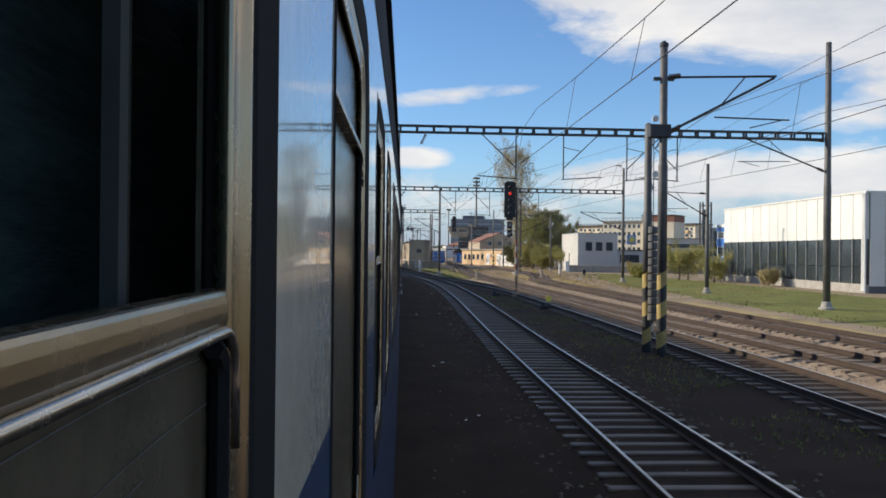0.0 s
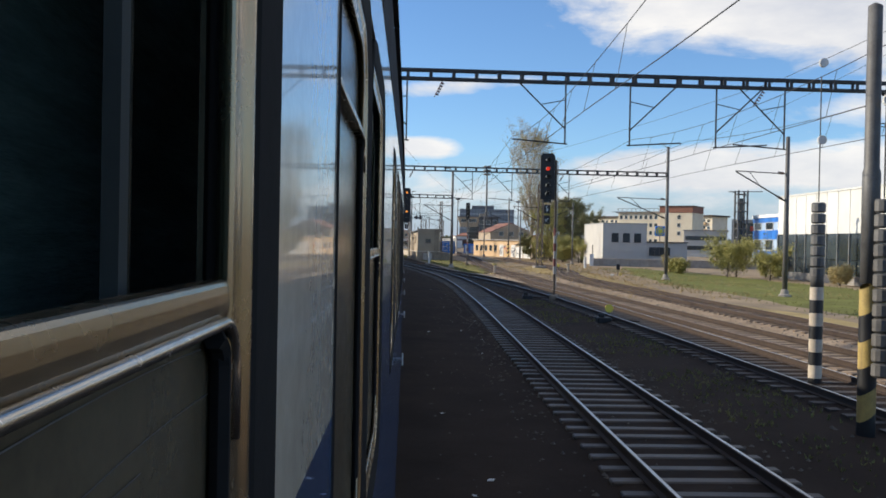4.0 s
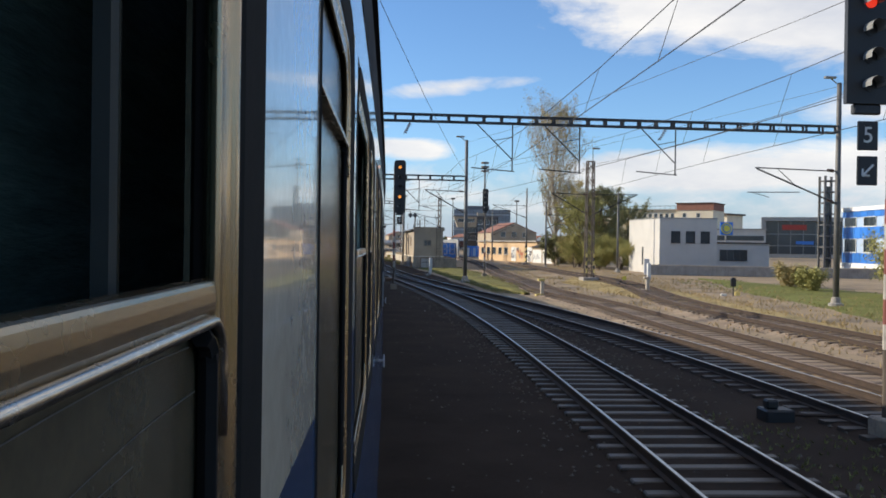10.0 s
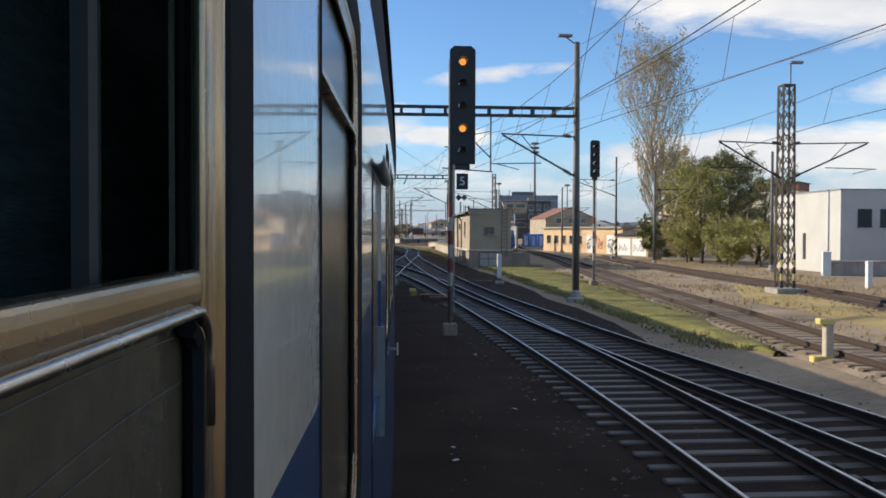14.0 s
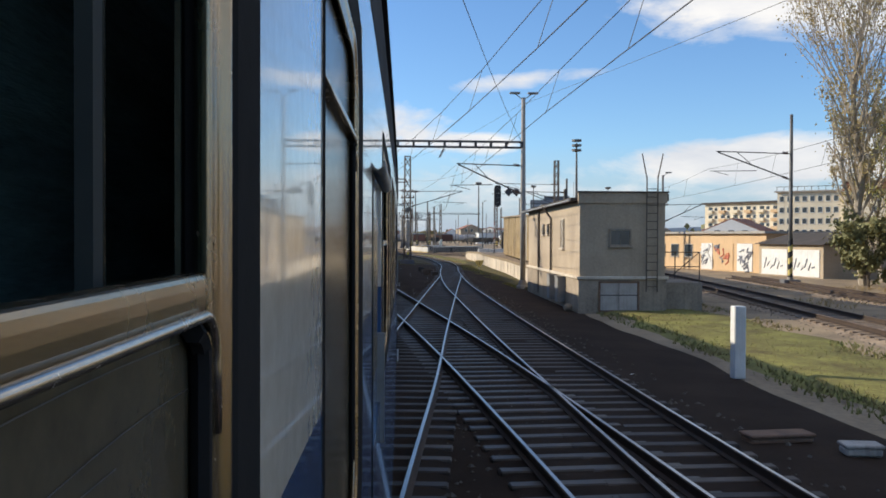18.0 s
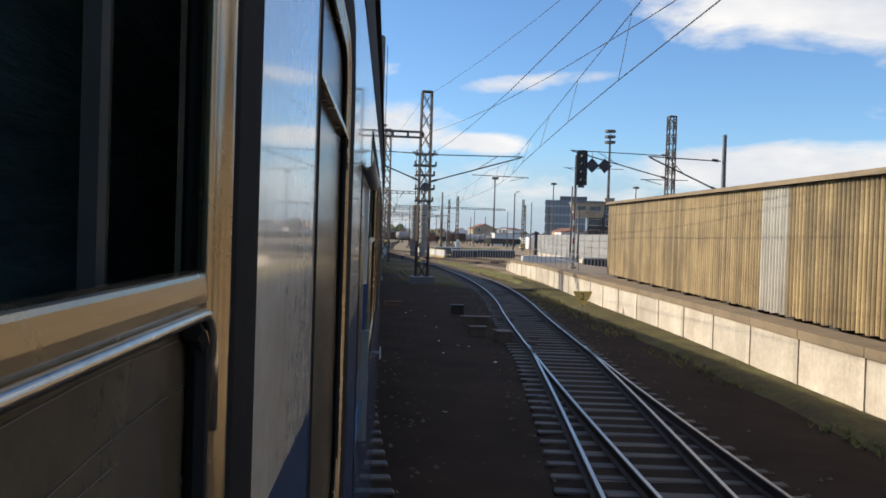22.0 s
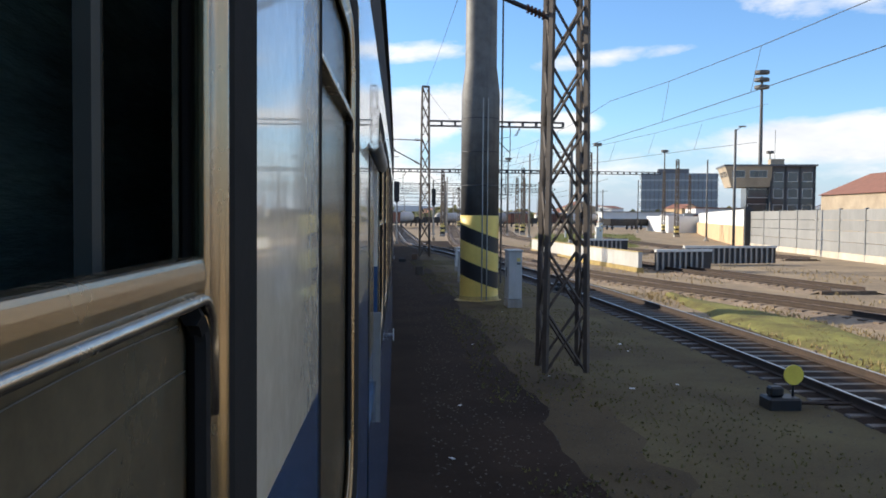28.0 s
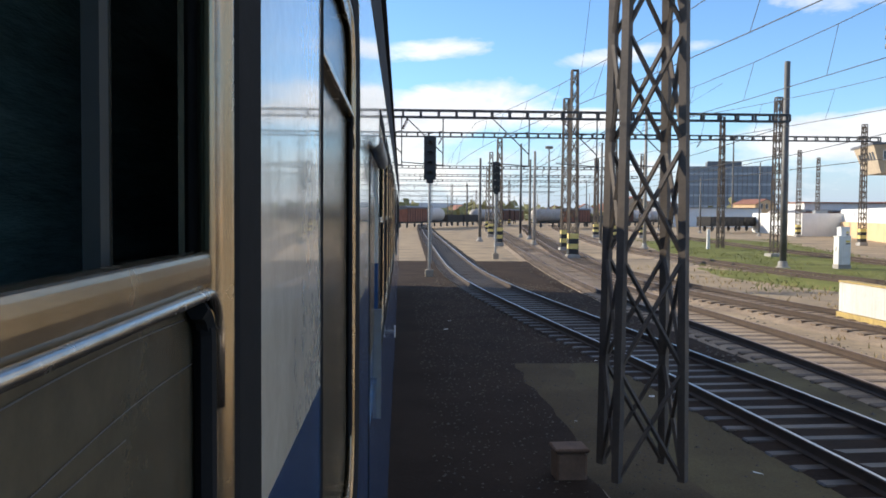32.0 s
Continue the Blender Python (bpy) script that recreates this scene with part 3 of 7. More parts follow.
def wobble(s0, s1, a, b, step=2.0, amp=0.6):
    out = []
    s = s0
    while s <= s1:
        k = (s - s0) / (s1 - s0)
        pinch = min(1, 6 * k, 6 * (1 - k))
        mid = (a(s) + b(s)) / 2
        out.append((s, mid + (a(s) - mid) * pinch + amp * noise.noise((s * 0.3, 1, z_seed)), mid + (b(s) - mid) * pinch + amp * noise.noise((s * 0.3, 8, z_seed))))
        s += step
    return out


z_seed = 1.0
patch("grass_verge", wobble(-10, 125, lambda s: 19.5 + max(0, s - 75) * 0.18, lambda s: 37), -0.27, "grass", "green mown grass verge beside the sidings")
z_seed = 2.0
patch("dry_grass_patch", wobble(60, 125, lambda s: 13.5 + (s - 60) * 0.04, lambda s: 16.5 + (s - 60) * 0.13), -0.26, "dry_grass", "dry yellow grass between the tracks")
z_seed = 3.0
patch("grass_patch", wobble(96, 162, lambda s: 8.1, lambda s: 10.9 + (s - 96) * 0.05, 1.0, 1.0), -0.215, "yard_grass", "sparse green grass beside the track")
z_seed = 8.0
patch("grass_patch", wobble(160, 222, lambda s: 6.9 + (s - 160) * 0.055, lambda s: 9.0 + (s - 160) * 0.06), -0.212, "thin_grass", "sparse grass below the platform wall")
z_seed = 4.0
patch("grass_patch", wobble(205, 262, lambda s: 9.7, lambda s: 12.6), -0.222, "yard_grass", "dry yellow-green grass by the platform end")
z_seed = 6.0
patch("grass_patch", wobble(308, 392, lambda s: 13.6 + (s - 312) * 0.2, lambda s: 27 + (s - 312) * 0.28), -0.215, "grass", "green grass between yard tracks")
z_seed = 7.0
patch("dry_grass_patch", wobble(20, 60, lambda s: 14.2, lambda s: 19.5), -0.272, "dry_grass", "dry grass and gravel beside a siding")

# ---------------------------------------------------------------- tracks
RAIL = [(-0.024, 0), (-0.036, -0.012), (-0.036, -0.035), (-0.009, -0.05), (-0.009, -0.13), (-0.065, -0.15), (-0.065, -0.165), (0.065, -0.165), (0.065, -0.15), (0.009, -0.13), (0.009, -0.05), (0.036, -0.035), (0.036, -0.012), (0.024, 0)]
RAIL_MI = [1] * 13 + [0]


def shared(name, bm, material):
    me = bpy.data.meshes.new(name)
    bm.to_mesh(me)
    bm.free()
    me.materials.append(M[material])
    return me


DARK_ME = shared("sleeper", bx(-1.22, 1.22, -0.105, 0.105, -0.2, 0.0, bevel=0.02), "dark_sleeper")
SLEEPER_ME = shared("sleeper", bx(-1.22, 1.22, -0.105, 0.105, -0.2, 0.0, bevel=0.02), "sleeper")
WOOD_ME = shared("sleeper", bx(-1.25, 1.25, -0.12, 0.12, -0.2, 0.0, bevel=0.02), "wood_sleeper")
LONG_ME = shared("sleeper", bx(-1.6, 1.6, -0.13, 0.13, -0.2, 0.0, bevel=0.02), "sleeper")


def track(nm, label, head, near, mesh, step=0.6):
    root = thing("railway_track", *W(TRACKS[nm][0][0], TRACKS[nm][0][1])[:2], 0.0, 0, label, "railway track", "tracks of the yard", "structure")
    base = root.matrix_basis.translation
    ss, uu = dense(nm, 1.0)
    for side in (-0.755, 0.755):
        part("rail", sweep(bmesh.new(), [W(s, u + side) - base for s, u in zip(ss, uu)], RAIL, RAIL_MI), [head, "rail_side"], root, smooth=False)
    ss, uu = dense(nm, step)
    far = bmesh.new()
    for s, u in zip(ss, uu):
        slope = (float(np.interp(s + 1, ss, uu)) - float(np.interp(s - 1, ss, uu))) / 2
        turn = math.degrees(turn_at(s)) - math.degrees(math.atan(slope)) + random.uniform(-1, 1)
        p = W(s, u) - base
        m = pose(p.x, p.y, -0.163 + random.uniform(-0.012, 0.004), 0, 0, turn)
        if near[0] <= s <= near[1]:
            o = new("sleeper", DARK_ME if nm == "T2" and s > 203 else mesh)
            o.parent, o.matrix_basis = root, m
        else:
            k = len(far.verts)
            box(far, -1.25, 1.25, -0.12, 0.12, -0.2, 0)
            far.verts.ensure_lookup_table()
            for v in far.verts[k:]:
                v.co = m @ v.co
    if len(far.verts):
        tagged(part("sleepers", far, mesh.materials[0], root), "more sleepers of the same track", kind="stuff")
    else:
        far.free()
    return root


track("T1", "near running track with shiny steel rails on concrete sleepers", "rail_head", (2, 180), DARK_ME, 0.62)
track("T2", "second running track with shiny rails, curving beside the train", "rail_head", (118, 300), SLEEPER_ME, 0.62)
track("X", "crossing track of a scissors crossover with shiny rails", "rail_head", (100, 180), SLEEPER_ME, 0.62)
track("R3", "rusty siding on old wooden sleepers", "rust_head", (20, 130), WOOD_ME, 0.65)
track("R4", "rusty siding on old wooden sleepers by the grass verge", "rust_head", (20, 150), WOOD_ME, 0.65)
track("Y1", "yard track with rusty rails", "rust_head", (270, 320), WOOD_ME, 0.65)
track("Y3", "rusty yard siding in the grass", "rust_head", (0, 0), WOOD_ME, 0.65)
track("Y4", "outer rusty yard siding", "rust_head", (0, 0), WOOD_ME, 0.65)
track("Y2", "far yard track with rusty rails", "rust_head", (0, 0), WOOD_ME, 0.65)

# ---------------------------------------------------------------- the train
SIDE = -0.085          # the body side, metres from the line
EAVE, SILL = 0.89, -1.95


def slab(bm, s0, s1, z0, z1, u0, u1, base, bend=1.5, mi=0):
    """A plate of the body side, following the line."""
    n = max(1, int((s1 - s0) / bend))
    rings = []
    for i in range(n + 1):
        s = s0 + (s1 - s0) * i / n
        rings.append([bm.verts.new(W(s, u, EYE + z) - base) for u, z in ((u0, z0), (u1, z0), (u1, z1), (u0, z1))])
    for a, b in zip(rings, rings[1:]):
        for j in range(4):
            bm.faces.new((a[j], b[j], b[(j + 1) % 4], a[(j + 1) % 4])).material_index = mi
    bm.faces.new(rings[0]).material_index = mi
    bm.faces.new(rings[-1][::-1]).material_index = mi
    return bm


def sl(*a):
    return slab(bmesh.new(), *a)


def loop(s0, s1, z0, z1, prof, base, r=0.11, closed=True):
    """A section (outward, across) carried round a window opening with rounded corners."""
    bm = bmesh.new()
    path = []
    for cs, cz, a in ((s1 - r, z1 - r, 0), (s0 + r, z1 - r, 90), (s0 + r, z0 + r, 180), (s1 - r, z0 + r, 270)):
        for k in range(6):
            t = radians(a + 18 * k)
            path.append((cs + r * math.cos(t), cz + r * math.sin(t), math.cos(t), math.sin(t)))
    rings = [[bm.verts.new(W(s + o * ns, u, EYE + z + o * nz) - base) for o, u in prof] for s, z, ns, nz in path]
    m = len(prof)
    for i in range(len(rings)):
        p, q = rings[i], rings[(i + 1) % len(rings)]
        for k in range(m if closed else m - 1):
            bm.faces.new((p[k], q[k], q[(k + 1) % m], p[(k + 1) % m]))
    bmesh.ops.recalc_face_normals(bm, faces=bm.faces[:])
    return bm


FRAME = [(-0.006, -0.103), (-0.0125, -0.0975), (-0.0138, -0.0955), (-0.0128, -0.0937), (-0.010, -0.0930), (-0.007, -0.0938), (0.001, -0.0934), (0.007, -0.0925),
         (0.010, -0.0908), (0.0125, -0.0892), (0.0155, -0.0884), (0.0185, -0.0892), (0.02, -0.1)]


def coach_window(root, base, s0, s1, rail_z, dropped):
    """A framed coach window: rubber gasket, bronze reveal, sash rail, glass."""
    b, t = -0.53, 0.35
    win = part("window", sl(s0, s1, b, rail_z, -0.1075, -0.1045, base), "dirty_glass", root, "dirty fixed pane of a coach window")
    part("gasket", loop(s0, s1, b, t, [(0.0175, -0.115), (0.0175, -0.0912), (0.026, -0.0875), (0.068, SIDE + 0.0025), (0.073, SIDE - 0.0005), (0.073, -0.115)], base), "rubber", win, "black rubber window gasket")
    part("frame", loop(s0, s1, b, t, FRAME, base), "bronze", win, "bronze anodised window frame", True)
    part("inner_seal", loop(s0, s1, b, t, [(0.004, -0.1085), (-0.002, -0.1085), (-0.002, -0.0975), (0.004, -0.0975)], base), "rubber", win, "black inner window seal")
    n = 5
    rail = [(-0.108, 0.012), (-0.1065, 0.0138), (-0.1, 0.0142), (-0.0966, 0.0138), (-0.0955, 0.013), (-0.0947, 0.0112), (-0.0942, 0.0075), (-0.094, 0.003), (-0.0942, -0.0012), (-0.095, -0.0038), (-0.0972, -0.006), (-0.108, -0.006)]
    g = bmesh.new()
    ends = [s0 + 0.008 + (s1 - s0 - 0.005) * i / n for i in range(n + 1)]
    rings = [[g.verts.new(W(s, u, EYE + rail_z + z) - base) for u, z in rail] for s in ends]
    rings.append([g.verts.new(W(ends[-1] + 0.0035, u - 0.0022, EYE + rail_z + 0.004 + (z - 0.004) * 0.86) - base) for u, z in rail])
    for p, q in zip(rings, rings[1:]):
        for j in range(len(rail)):
            g.faces.new((p[j], q[j], q[(j + 1) % len(rail)], p[(j + 1) % len(rail)]))
    g.faces.new(rings[0])
    g.faces.new(rings[-1][::-1])
    part("sash_rail", g, "bronze", win, "worn bronze sash rail")
    # metal bead under the rail, bent down round the pane corner
    r, cs, cz = 0.026, s1 - 0.03, rail_z - 0.006 - 0.026
    way = [(s0 + 0.008 + (cs - s0 - 0.008) * i / n, rail_z - 0.006, 0.0, 1.0) for i in range(n)]
    way += [(cs + r * math.sin(radians(15 * k)), cz + r * math.cos(radians(15 * k)), math.sin(radians(15 * k)), math.cos(radians(15 * k))) for k in range(7)]
    way += [(cs + r, cz - 0.035, 1.0, 0.0)]
    g = bmesh.new()
    rings = []
    for s, z, ns, nz in way:
        rings.append([g.verts.new(W(s + ns * 0.003 * math.cos(radians(45 * k)), -0.0928 + 0.0032 * math.sin(radians(45 * k)), EYE + z + nz * 0.003 * math.cos(radians(45 * k))) - base) for k in range(8)])
    for p, q in zip(rings, rings[1:]):
        for k in range(8):
            g.faces.new((p[k], q[k], q[(k + 1) % 8], p[(k + 1) % 8]))
    g.faces.new(rings[0])
    g.faces.new(rings[-1][::-1])
    part("sash_bead", g, "champagne", win, "pale worn metal bead round the lower pane", True)
    edge = bmesh.new()
    r -= 0.0075
    way = [(cs + r * math.sin(radians(15 * k)), cz + r * math.cos(radians(15 * k))) for k in range(7)] + [(cs + r, b)]
    for p, q in zip(way, way[1:]):
        tube(edge, W(p[0], -0.098, EYE + p[1]) - base, W(q[0], -0.098, EYE + q[1]) - base, 0.0055, 6)
    part("edge_seal", edge, "rubber", win, "black rubber edge seal bent round the pane corner")
    if not dropped:
        part("pane", sl(s0, s1, rail_z + 0.014, t, -0.1075, -0.1045, base), "dirty_glass", win)
    else:
        # thin pale strokes on the pane, drawn in as the reflection of rails
        for z0, z1, sa, sb in ((-0.055, -0.053, 0.16, 0.42), (-0.082, -0.077, 0.24, 0.435), (-0.068, -0.0665, 0.02, 0.2), (-0.099, -0.088, 0.1, 0.33)):
            sc = bmesh.new()
            line = [(s0 + 0.25 + sa + (sb - sa) * k / 6, z0 + (z1 - z0) * k / 6 + 0.003 * math.sin(k / 2)) for k in range(7)]
            ends = [(sc.verts.new(W(s, -0.104, EYE + z - 0.0003) - base), sc.verts.new(W(s, -0.104, EYE + z + 0.0003) - base)) for s, z in line]
            for p, q in zip(ends, ends[1:]):
                sc.faces.new((p[0], q[0], q[1], p[1]))
            part("scratch", sc, "steel", win)
        bar = part("curtain_bar", sl(s1 - 0.064, s1 - 0.052, rail_z, t, -0.140, -0.132, base), "curtain_rod", win, "dark upright curtain bar")
        part("bar_edge", sl(s1 - 0.0523, s1 - 0.0505, rail_z, t, -0.1335, -0.1312, base), "dark_bronze", bar)
        part("inner_frame", sl(s1 - 0.0085, s1 - 0.0068, rail_z, t, -0.112, -0.109, base), "dark_bronze", win)


def coach_door(root, base, s0, s1):
    door = part("door", sl(s0, s1, SILL + 0.35, 0.17, SIDE - 0.03, SIDE - 0.012, base), "blue_paint", root, "dark blue recessed coach door")
    part("door_window", sl(s0 + 0.16, s1 - 0.16, -0.45, 0.06, SIDE - 0.013, SIDE - 0.008, base), "dirty_glass", door)
    part("door_handle", sl(s1 - 0.08, s1 - 0.06, -0.75, -0.35, SIDE - 0.012, SIDE + 0.015, base), "galv", door)
    part("door_seal", sl(s0 - 0.012, s0 + 0.012, SILL + 0.35, 0.17, SIDE - 0.012, SIDE + 0.002, base), "rubber", door)
    g = bmesh.new()
    a0 = [(-0.004, 0.2), (0.002, 0.19), (0.008, 0.18), (0.015, 0.1765), (0.023, 0.1795), (0.029, 0.188), (0.031, 0.2), (0.034, 0.2), (0.033, 0.186), (0.026, 0.174), (0.015, 0.169), (0.004, 0.174), (-0.004, 0.184)]
    rings = [[g.verts.new(W(s, SIDE + a, EYE + z) - base) for a, z in a0] for s in (s0 - 0.06, s0 + 0.3, s0 + 0.7, s1 + 0.16)]
    for p, q in zip(rings, rings[1:]):
        for j in range(len(a0)):
            g.faces.new((p[j], q[j], q[(j + 1) % len(a0)], p[(j + 1) % len(a0)]))
    g.faces.new(rings[0])
    g.faces.new(rings[-1][::-1])
    bmesh.ops.recalc_face_normals(g, faces=g.faces[:])
    part("rain_gutter", g, "galv", root, "grey half-round rain gutter over the door", True)


def coach(bays, s0, s1):
    """One coach from s0 to s1; bays: (kind, start, end) of its openings in order."""
    base = W((s0 + s1) / 2, -1.5, 0)
    root = thing("passenger_coach", base.x, base.y, 0, 0, "white and blue passenger coach with bronze window frames, standing on rails", "train coach", "coaches of the train")
    hi, lo = bmesh.new(), bmesh.new()
    slab(hi, s0, s1, 0.415, 0.585, SIDE - 0.04, SIDE, base)
    part("roof_side", sl(s0, s1, 0.585, EAVE - 0.06, SIDE - 0.04, SIDE + 0.002, base), "roof_side", root, "dark grey upper edge of the body side")
    slab(lo, s0, s1, SILL, -0.60, SIDE - 0.04, SIDE, base)
    at = s0
    for kind, a, b in bays + [("end", s1, s1)]:
        pad = 0.071 if kind == "win" or kind == "open" else 0.0
        if a - pad - at > 0.01:
            part("window_pillar", sl(at, a - pad, -0.186, 0.415, SIDE - 0.04, SIDE, base), "white_paint", root, "glossy white panel between windows")
            slab(lo, at, a - pad, -0.60, -0.186, SIDE - 0.04, SIDE, base)
        at = b + pad
        if kind == "door":
            slab(hi, a, b, 0.17, 0.415, SIDE - 0.04, SIDE, base)
    part("side_wall", hi, "white_paint", root, "glossy white upper body side")
    part("lower_side", lo, "blue_paint", root, "glossy blue lower body side")
    for kind, a, b in bays:
        if kind == "door":
            coach_door(root, base, a, b)
        else:
            coach_window(root, base, a, b, -0.034 if kind == "open" else 0.19, kind == "open")
    n = max(2, int((s1 - s0) / 2))
    line = [s0 + 0.02 + (s1 - s0 - 0.04) * i / n for i in range(n + 1)]
    prof = [(-0.09, EAVE - 0.06), (-0.088, EAVE), (-0.13, EAVE + 0.09), (-0.3, EAVE + 0.19), (-0.8, EAVE + 0.29), (-1.5, EAVE + 0.32), (-2.2, EAVE + 0.29), (-2.7, EAVE + 0.19), (-2.9, EAVE)]

    def shell(profile, closed=False):
        bm = bmesh.new()
        rings = [[bm.verts.new(W(s, u, EYE + z) - base) for u, z in profile] for s in line]
        for a, b in zip(rings, rings[1:]):
            for j in range(len(profile) - (0 if closed else 1)):
                bm.faces.new((a[j], b[j], b[(j + 1) % len(profile)], a[(j + 1) % len(profile)]))
        if closed:
            bm.faces.new(rings[0])
            bm.faces.new(rings[-1][::-1])
        return bm

    part("roof", shell(prof + [(-2.9, EAVE - 0.03), (-0.12, EAVE - 0.03)], True), "roof_grey", root, "weathered dark grey curved roof", True)
    part("roof_gutter", shell([(-0.088, EAVE - 0.005), (-0.068, EAVE), (-0.068, EAVE + 0.02), (-0.09, EAVE + 0.03)], True), "rubber", root)
    part("far_side", shell([(-2.9, SILL), (-2.9, EAVE), (-2.86, EAVE), (-2.86, SILL)], True), "white_paint", root)
    part("floor", shell([(-2.9, SILL), (-0.12, SILL), (-0.12, SILL + 0.1), (-2.9, SILL + 0.1)], True), "underframe", root)
    part("inner_wall", shell([(-0.27, SILL + 0.1), (-0.27, EAVE - 0.04), (-0.3, EAVE - 0.04), (-0.3, SILL + 0.1)], True), "inside", root, "dark green curtain inside the coach")
    part("underframe", shell([(-2.4, -2.35), (-0.5, -2.35), (-0.5, SILL), (-2.4, SILL)], True), "underframe", root)
    for k in knobs:
        if s0 < k < s1:
            q = W(k, SIDE, EYE - 0.92) - base
            r = W(k, SIDE + 0.045, EYE - 0.92) - base
            grip = part("grip", tb(q, r, 0.012, 8), "galv", root)
            part("grip_plate", sl(k - 0.02, k + 0.02, -0.965, -0.875, SIDE + 0.036, SIDE + 0.046, base), "white", grip, "small white grip on the body side")
    if s1 - s0 > 9:
        for c in (s0 + 3, s1 - 3):
            bogie = part("bogie", sl(c - 1.7, c + 1.7, -2.5, -2.2, -2.35, -0.6, base), "underframe", root)
            for d in (-1.25, 1.25):
                for u in (-2.25, -0.77):
                    q = W(c + d, u, 0.46) - base
                    r = W(c + d, u + 0.12, 0.46) - base
                    part("wheel", tb(q, r, 0.46, 20), "dark_steel", bogie)


stops = [along(t) for t in range(0, 33)]
knobs = [c + 6.75 for c in stops[4:]]
stops = [-2.62] + stops + [stops[-1] + 12.5, stops[-1] + 25.0, stops[-1] + 37.5]
bays_all = []
marks = [(stops[0], True), (stops[1], True)]
for t in range(1, 33):
    if min(along(t) - along(t - 0.5), along(t - 0.5) - along(t - 1)) > 1.75:
        marks.append((along(t - 0.5), False))
    marks.append((along(t), True))
marks += [(c, True) for c in stops[-3:]]
for (c, whole), (nxt, _) in zip(marks, marks[1:]):
    bays_all += [("open", c - 0.25, c + 0.45), ("win", c + 1.0, min(c + 1.69, nxt - 0.4))]
    free, at = nxt - 0.36, c + 2.0
    if whole and c + 3.35 < free:
        bays_all.append(("door", c + 2.36, c + 3.23))
        at = c + 3.45
    n_ = int((free - at + 0.25) / 1.15)
    if n_:
        step = (free - at + 0.25) / n_
        for k in range(n_):
            bays_all.append(("open", at + k * step, at + (k + 1) * step - 0.25))
cuts = [stops[0] - 0.45]
for k in range(1, len(stops)):
    if stops[k] - 0.45 - cuts[-1] > 17 or k == len(stops) - 1:
        cuts.append(stops[k] - 0.45)
for a, b in zip(cuts, cuts[1:]):
    coach([q for q in bays_all if a <= q[1] and q[2] < b], a, b)

# ---------------------------------------------------------------- masts and overhead line


def lattice_bm(h, w0, w1, legs=0.075, pitch=1.1):
    """Four angle legs and crossing braces of a square lattice mast."""
    bm = bmesh.new()

    def c(z):
        k = z / h
        return (w0 + (w1 - w0) * k) / 2

    for sx in (-1, 1):
        for sy in (-1, 1):
            tube(bm, (sx * c(0), sy * c(0), 0), (sx * c(h), sy * c(h), h), legs * 0.8, 4)
    n = max(3, int(h / pitch))
    for i in range(n):
        z0, z1 = h * i / n, h * (i + 1) / n
        for k, (ax, sg) in enumerate((("x", 1), ("x", -1), ("y", 1), ("y", -1))):
            f = 1 if (i + k // 2) % 2 else -1
            if ax == "x":
                p, q = (-f * c(z0), sg * c(z0), z0), (f * c(z1), sg * c(z1), z1)
                p2, q2 = (f * c(z0), sg * c(z0), z0), (-f * c(z1), sg * c(z1), z1)
            else:
                p, q = (sg * c(z0), -f * c(z0), z0), (sg * c(z1), f * c(z1), z1)
                p2, q2 = (sg * c(z0), f * c(z0), z0), (sg * c(z1), -f * c(z1), z1)
            tube(bm, p, q, legs * 0.36, 4)
            tube(bm, p2, q2, legs * 0.36, 4)
    return bm


def footing(root, w=0.5, h=0.35 , material="concrete"):
    part("footing", bx(-w, w, -w, w, -0.4, h - 0.3, bevel=0.03), material, root, "concrete mast footing")


def lattice_mast(s, u, h, w0=0.62, w1=0.42, label="brown steel lattice mast on a concrete footing", foot=0.5, low=False, plinth=0.0):
    p = W(s, u)
    root = thing("lattice_mast", p.x, p.y, 0, math.degrees(turn_at(s)), label, "mast", "overhead line masts")
    part("shaft", lattice_bm(h, w0, w1), "lattice", root)
    part("cap", bx(-w1 / 2 - 0.03, w1 / 2 + 0.03, -w1 / 2 - 0.03, w1 / 2 + 0.03, h, h + 0.08), "lattice", root)
    footing(root, foot, 0.08 if low else max(0.35, plinth), "plinth" if low else "roof_grey" if plinth else "concrete")
    return root


def pole_mast(s, u, h, r=0.15, r2=0.11, material="steel", label="round grey steel overhead line mast", lamp=0):
    p = W(s, u)
    root = thing("pole_mast", p.x, p.y, 0, math.degrees(turn_at(s)), label, "mast", "overhead line masts")
    part("shaft", lathe(bmesh.new(), [(r, -0.3), (r, h * 0.45), (r * 0.92, h * 0.46), (r2, h - 0.02), (r2 * 0.7, h)], 12), material, root, smooth=True)
    part("base_plate", lathe(bmesh.new(), [(r + 0.22, -0.3), (r + 0.22, -0.12), (r + 0.1, -0.08), (r + 0.05, 0.2), (r, 0.22)], 12), "concrete", root)
    for sd in ((1,) if lamp == 1 else (-1,) if lamp == -1 else (-1, 1) if lamp == 2 else ()):
        part("lamp_arm", tb((0, 0, h - 0.15), (sd * 0.55, 0, h + 0.25), 0.03, 6), "galv", root)
        head = part("lamp_head", bx(sd * 0.55 - 0.3, sd * 0.55 + 0.35, -0.13, 0.13, h + 0.2, h + 0.32, bevel=0.04), "galv", root, "grey street lamp head")
    return root


